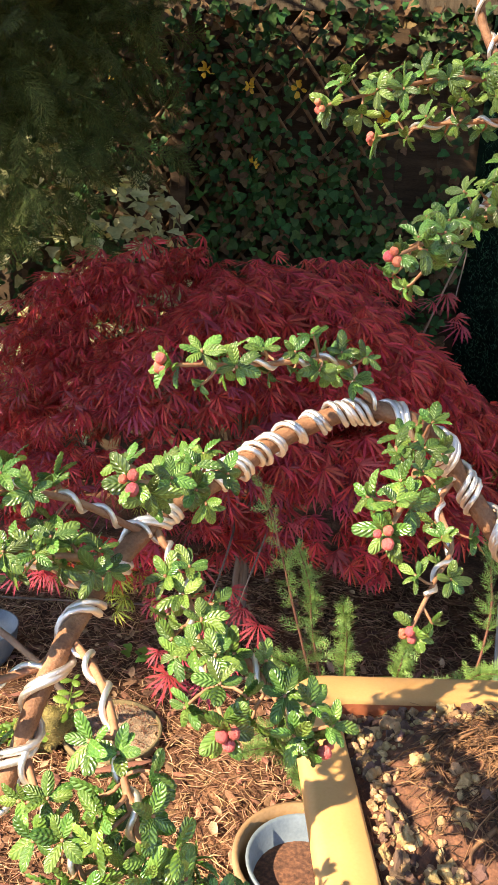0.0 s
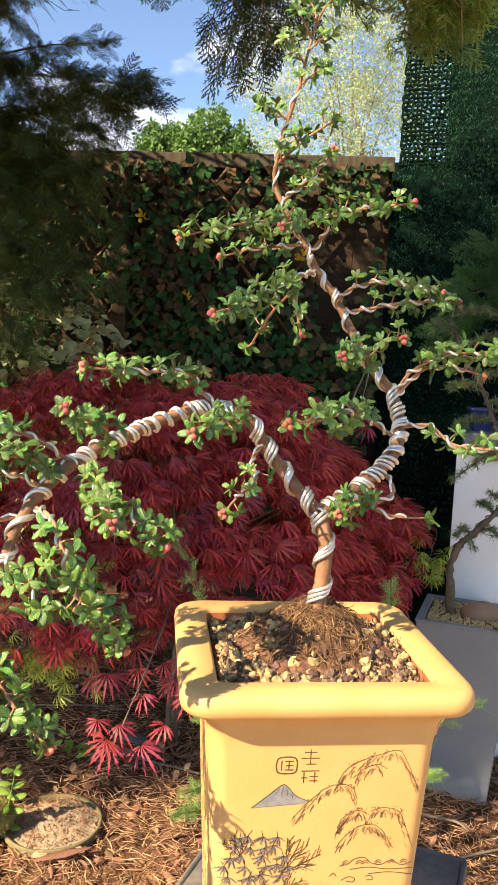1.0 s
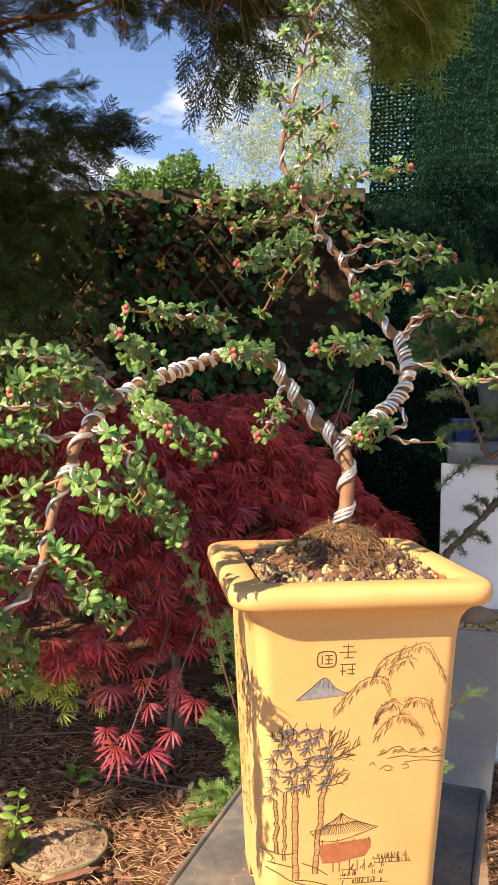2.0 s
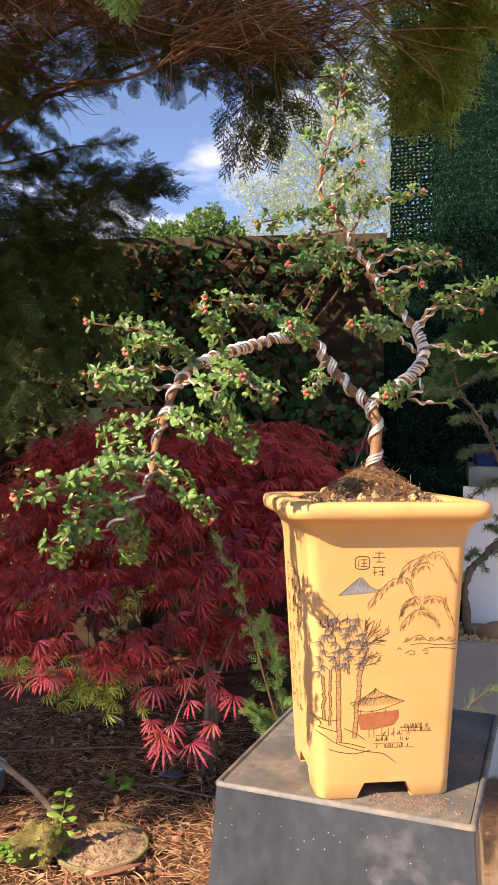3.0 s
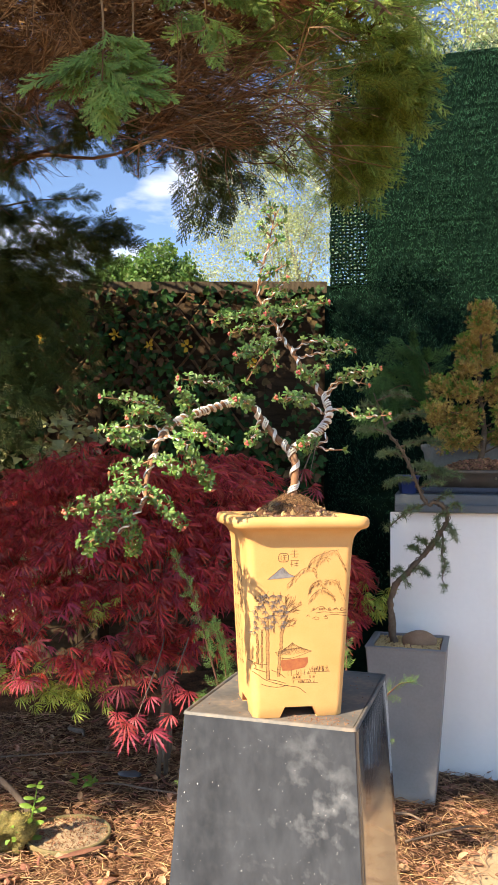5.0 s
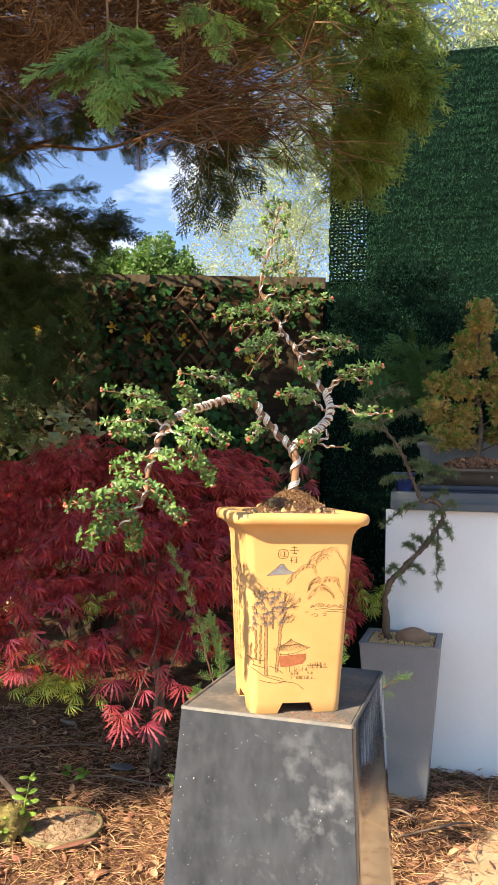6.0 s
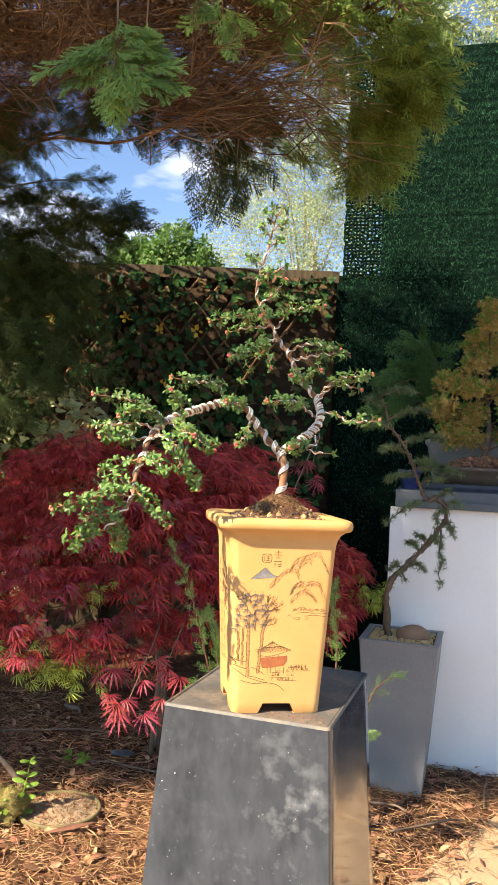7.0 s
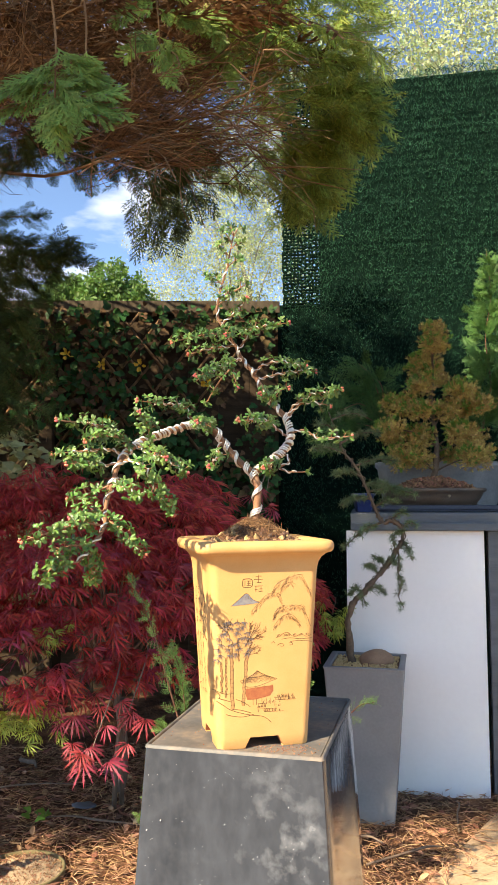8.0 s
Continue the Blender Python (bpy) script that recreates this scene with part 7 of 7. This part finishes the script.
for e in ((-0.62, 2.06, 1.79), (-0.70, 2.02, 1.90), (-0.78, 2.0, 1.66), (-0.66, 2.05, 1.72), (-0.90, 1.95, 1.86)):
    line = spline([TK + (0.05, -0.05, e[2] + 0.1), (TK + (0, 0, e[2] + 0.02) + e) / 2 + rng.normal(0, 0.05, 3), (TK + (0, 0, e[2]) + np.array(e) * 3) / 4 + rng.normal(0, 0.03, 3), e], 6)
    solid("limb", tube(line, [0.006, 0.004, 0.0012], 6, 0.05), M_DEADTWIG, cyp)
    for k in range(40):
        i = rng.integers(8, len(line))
        shaded_fronds.append(turn_to(line[i] + rng.normal(0, 0.008, 3), rng.normal(0, 0.40, 3) + (0.75, -0.1, -0.2), rng.normal(0, 0.5, 3) + (0, -1, 0.3), rng.uniform(0.04, 0.09)))
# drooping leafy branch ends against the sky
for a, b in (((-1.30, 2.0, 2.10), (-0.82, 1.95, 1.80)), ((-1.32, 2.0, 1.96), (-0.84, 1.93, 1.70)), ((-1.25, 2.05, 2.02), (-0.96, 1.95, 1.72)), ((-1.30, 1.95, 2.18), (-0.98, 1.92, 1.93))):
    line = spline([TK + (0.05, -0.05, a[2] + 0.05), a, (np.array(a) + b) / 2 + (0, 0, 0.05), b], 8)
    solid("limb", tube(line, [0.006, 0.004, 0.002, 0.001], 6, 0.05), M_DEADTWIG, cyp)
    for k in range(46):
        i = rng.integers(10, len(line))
        shaded_fronds.append(turn_to(line[i] + rng.normal(0, 0.012, 3), rng.normal(0, 0.45, 3) + (0.55, -0.1, -0.45), rng.normal(0, 0.5, 3) + (0, -1, 0.3), rng.uniform(0.05, 0.10)))
# fresh drooping sprays on bare hanging stems: foot and node of the stem, then each side spray's start along it, way and length
for foot, node, sprays in (
        ((-0.312, 0.42, 1.72), (-0.295, 0.40, 1.500), ((1.0, (0.95, -0.1, -0.12), 0.135), (1.0, (0.85, -0.1, 0.15), 0.120), (0.95, (0.75, -0.2, 0.38), 0.085), (1.0, (0.9, -0.2, -0.35), 0.115), (1.0, (0.1, -0.2, -0.95), 0.105), (0.95, (-0.15, -0.1, -0.8), 0.095), (0.9, (-0.9, -0.1, -0.22), 0.150), (0.8, (-0.85, -0.2, -0.45), 0.120), (0.7, (-0.7, -0.2, -0.6), 0.100), (0.6, (0.6, -0.2, -0.5), 0.110), (0.85, (0.4, -0.3, -0.7), 0.095))),
        ((-0.264, 0.43, 1.74), (-0.250, 0.42, 1.565), ((1.0, (0.6, -0.2, -0.6), 0.090), (0.9, (0.2, -0.3, -0.8), 0.085), (1.0, (-0.5, -0.2, -0.7), 0.090))),
        ((-0.170, 0.62, 1.90), (-0.142, 0.60, 1.715), ((1.0, (0.25, -0.2, -0.85), 0.100), (0.95, (0.7, -0.2, -0.45), 0.095), (0.9, (-0.6, -0.2, -0.55), 0.100), (0.6, (0.75, -0.2, -0.35), 0.105), (0.55, (-0.7, -0.2, -0.4), 0.105), (0.3, (-0.7, -0.2, -0.35), 0.110), (0.25, (0.7, -0.2, -0.4), 0.100))),
        ((-0.085, 0.63, 1.90), (-0.050, 0.60, 1.785), ((1.0, (0.25, -0.2, -0.85), 0.085), (0.9, (0.6, -0.2, -0.6), 0.080), (0.9, (-0.3, -0.2, -0.8), 0.075))),
        ((-0.030, 0.73, 1.88), (-0.012, 0.70, 1.745), ((1.0, (0.2, -0.2, -0.9), 0.070), (0.9, (0.5, -0.2, -0.6), 0.060), (0.8, (-0.4, -0.2, -0.7), 0.060))),
        ((0.060, 0.80, 1.98), (0.085, 0.78, 1.850), ((1.0, (0.3, -0.2, -0.9), 0.090), (0.9, (0.6, -0.2, -0.5), 0.090), (0.8, (-0.4, -0.2, -0.7), 0.080)))):
    foot, node = np.array(foot), np.array(node)
    line = spline([foot, (foot + node) / 2 + (0.006, 0, 0), node], 6)
    solid("hanging_twig", tube(line, [0.0024, 0.0020, 0.0012], 6, 0.04), M_DEADTWIG, cyp)
    for at, way, size in sprays:
        o = line[int(at * (len(line) - 1))]
        green.append(turn_to(o, way, (rng.normal(0, 0.5), -0.8, 0.6), size))
        green.append(turn_to(o - (0, 0, 0.012), np.array(way) + rng.normal(0, 0.22, 3), (rng.normal(0, 0.5), -0.8, 0.6), size * 0.75))
solid("inner_crown", spread(FRONDS_INNER, shaded_fronds), M_SHADECYPRESS, cyp, "inner sprays coloured dark as if shaded", kind="stuff")
solid("dead_crown", spread(FRONDS_PLAIN, dead), M_DEADSPRAY, cyp, "brown dead inner sprays", kind="stuff")
solid("outer_crown", spread(FRONDS_PLAIN, olive), M_CYPRESS, cyp, "olive-green feathery outer sprays", kind="stuff")
solid("fresh_crown", spread(FRONDS_FLAT, green), M_FRESHCYP, cyp, "bright green flat drooping sprays", kind="stuff")
solid("twig_mass", spread([(*t, None) for t in tw], twigs), M_DEADTWIG, cyp, "brown leafless inner twigs", kind="stuff")

# unseen tall conifer, added sunward to shade the maple and the bed's back
shade = thing("unseen_shade_conifer", pose(-4.3, -1.2, -0.05), "unseen tall feathery conifer added on the sunny side for shade", "conifer")
solid("trunk", tube(spline([(-4.3, -1.2, -0.1), (-4.28, -1.2, 1.6), (-4.3, -1.18, 3.2), (-4.26, -1.2, 4.4)], 6), [0.14, 0.12, 0.09, 0.05], 12, 0.05, 3), M_LARCHBARK, shade)
for k in range(20):
    e = np.array((-4.0 + k * 0.18, -0.75 - 0.3 * (k % 4), 3.2 + 0.1 * (k % 3))) if k < 14 else np.array((-2.9 + 0.09 * (k - 14), -0.1 + 0.25 * (k % 4), 3.25 + 0.1 * (k % 3)))
    solid("limb", tube(spline([(-4.28, -1.2, 2.9 + 0.05 * k), (np.array((-4.28, -1.2, 3.3)) + e) / 2 + (0, 0, 0.15), e], 6), [0.03, 0.018, 0.004], 6, 0.05, k), M_DEADTWIG, shade)
sun_side = []
for k in range(1900):
    x, y = rng.uniform(-4.6, -1.80), rng.uniform(-1.72, -0.62)
    z = 3.05 + 0.3 * (-0.67 - y) + abs(rng.normal(0, 0.22))
    xs, ys = x + 0.97 * (z - 3.2), y + 0.905 * (z - 3.2)
    # gaps that let sun through to the maple and juniper
    if -3.5 < xs < -3.0 and -1.25 < ys < -0.70 and k % 9 < 4 or -3.0 < xs < -2.27 and ys < -1.50:
        continue
    sun_side.append(turn_to((x, y, z), (rng.normal(0.5, 0.5), rng.normal(-0.6, 0.5), rng.normal(-0.3, 0.3)), rng.normal(0, 0.35, 3) + (0, 0, 1), rng.uniform(0.20, 0.33)))
# more sprays to shade the cypress mass and fence
for k in range(180):
    x, y = rng.uniform(-2.95, -2.4), rng.uniform(-0.1, 0.8)
    sun_side.append(turn_to((x, y, 3.05 + abs(rng.normal(0, 0.22))), (rng.normal(0.5, 0.5), rng.normal(-0.6, 0.5), rng.normal(-0.3, 0.3)), rng.normal(0, 0.35, 3) + (0, 0, 1), rng.uniform(0.20, 0.33)))
for k in range(16):
    x, y = rng.uniform(-2.6, -2.2), rng.uniform(-2.25, -2.05)
    sun_side.append(turn_to((x, y, 3.3 + rng.uniform(0, 0.3)), (rng.normal(0.5, 0.5), rng.normal(-0.6, 0.5), rng.normal(-0.3, 0.3)), rng.normal(0, 0.35, 3) + (0, 0, 1), rng.uniform(0.14, 0.24)))
# more sprays to shade the grey planter
for k in range(46):
    x, y = -2.56 + rng.normal(0, 0.10), -1.36 + rng.normal(0, 0.08)
    sun_side.append(turn_to((x, y, 3.15 + rng.uniform(0, 0.3)), (rng.normal(0.5, 0.5), rng.normal(-0.6, 0.5), rng.normal(-0.3, 0.3)), rng.normal(0, 0.35, 3) + (0, 0, 1), rng.uniform(0.16, 0.26)))
solid("crown", spread(SPRIGS, sun_side), M_CYPRESS, shade, kind="stuff")


# ---- trees beyond the fence ----
PLAIN_LEAF = (np.array([(0, 0, 0), (0.5, -0.32, 0.06), (1, 0, -0.1), (0.5, 0.32, 0.06)]), [np.array([(0, 1, 2), (0, 2, 3)])], None)


def leafy_tree(name, base, height, crown, radii, count, size, material, label, seed, gap=0.3, clump=2.6, limbs=26):
    r = np.random.default_rng(seed)
    base, crown = np.array(base), np.array(crown)
    tree = thing(name, pose(*base), label, "tree", "trees beyond the fence")
    solid("trunk", tube(spline([base, (base + crown) / 2 + (0.05, 0, 0), crown], 5), [height * 0.03, height * 0.022, height * 0.01], 8, 0.05, seed), M_PALEBARK, tree)
    lot = []
    for k in range(limbs):
        d = unit(r.normal(size=3) + (0, 0, 0.5))
        e = crown + d * np.array(radii) * r.uniform(0.6, 0.95)
        solid("limb", tube(spline([crown - (0, 0, radii[2] * 0.7), crown + d * np.array(radii) * 0.3, e], 4), [height * 0.0055, height * 0.003, height * 0.001], 5), M_PALEBARK, tree)
    while len(lot) < count:
        d = unit(r.normal(size=3))
        rr = r.random() ** 0.35
        p = crown + d * rr * np.array(radii) * (1 + 0.25 * noise.noise(d * 2.5 + np.array((seed, 0, 0))))
        if noise.noise(p * clump / max(radii)) * 0.9 + 0.5 < gap * r.uniform(0.6, 1.4):
            continue
        lot.append(turn_to(p, r.normal(size=3) + (0, 0, -0.3), r.normal(size=3) + d, size * r.uniform(0.6, 1.2)))
    solid("crown", scatter(PLAIN_LEAF, lot)[:2], material, tree, kind="stuff")


leafy_tree("round_tree", (-1.55, 9.0, 0), 3.2, (-1.42, 9.0, 3.16), (0.55, 0.55, 0.70), 14000, 0.06, M_GREENTREE, "rounded bright green tree beyond the fence", 3, 0.15)
leafy_tree("round_tree", (-2.22, 9.6, 0), 3.2, (-2.20, 9.6, 3.30), (0.40, 0.4, 0.60), 9000, 0.06, M_GREENTREE, "rounded bright green tree beyond the fence", 4, 0.15)
leafy_tree("birch_tree", (1.2, 11.0, 0), 3, (0.25, 11.0, 4.6), (1.7, 1.2, 2.5), 52000, 0.038, M_BIRCH, "airy pale whitish-green spring tree beyond the fence", 5, 0.58, 5.5, 14)
leafy_tree("birch_tree", (2.9, 9.0, 0), 4, (3.0, 9.0, 5.9), (2.2, 1.5, 2.3), 34000, 0.055, M_BIRCH, "airy pale yellow-green spring tree beyond the screen", 6, 0.5, 6.0, 20)
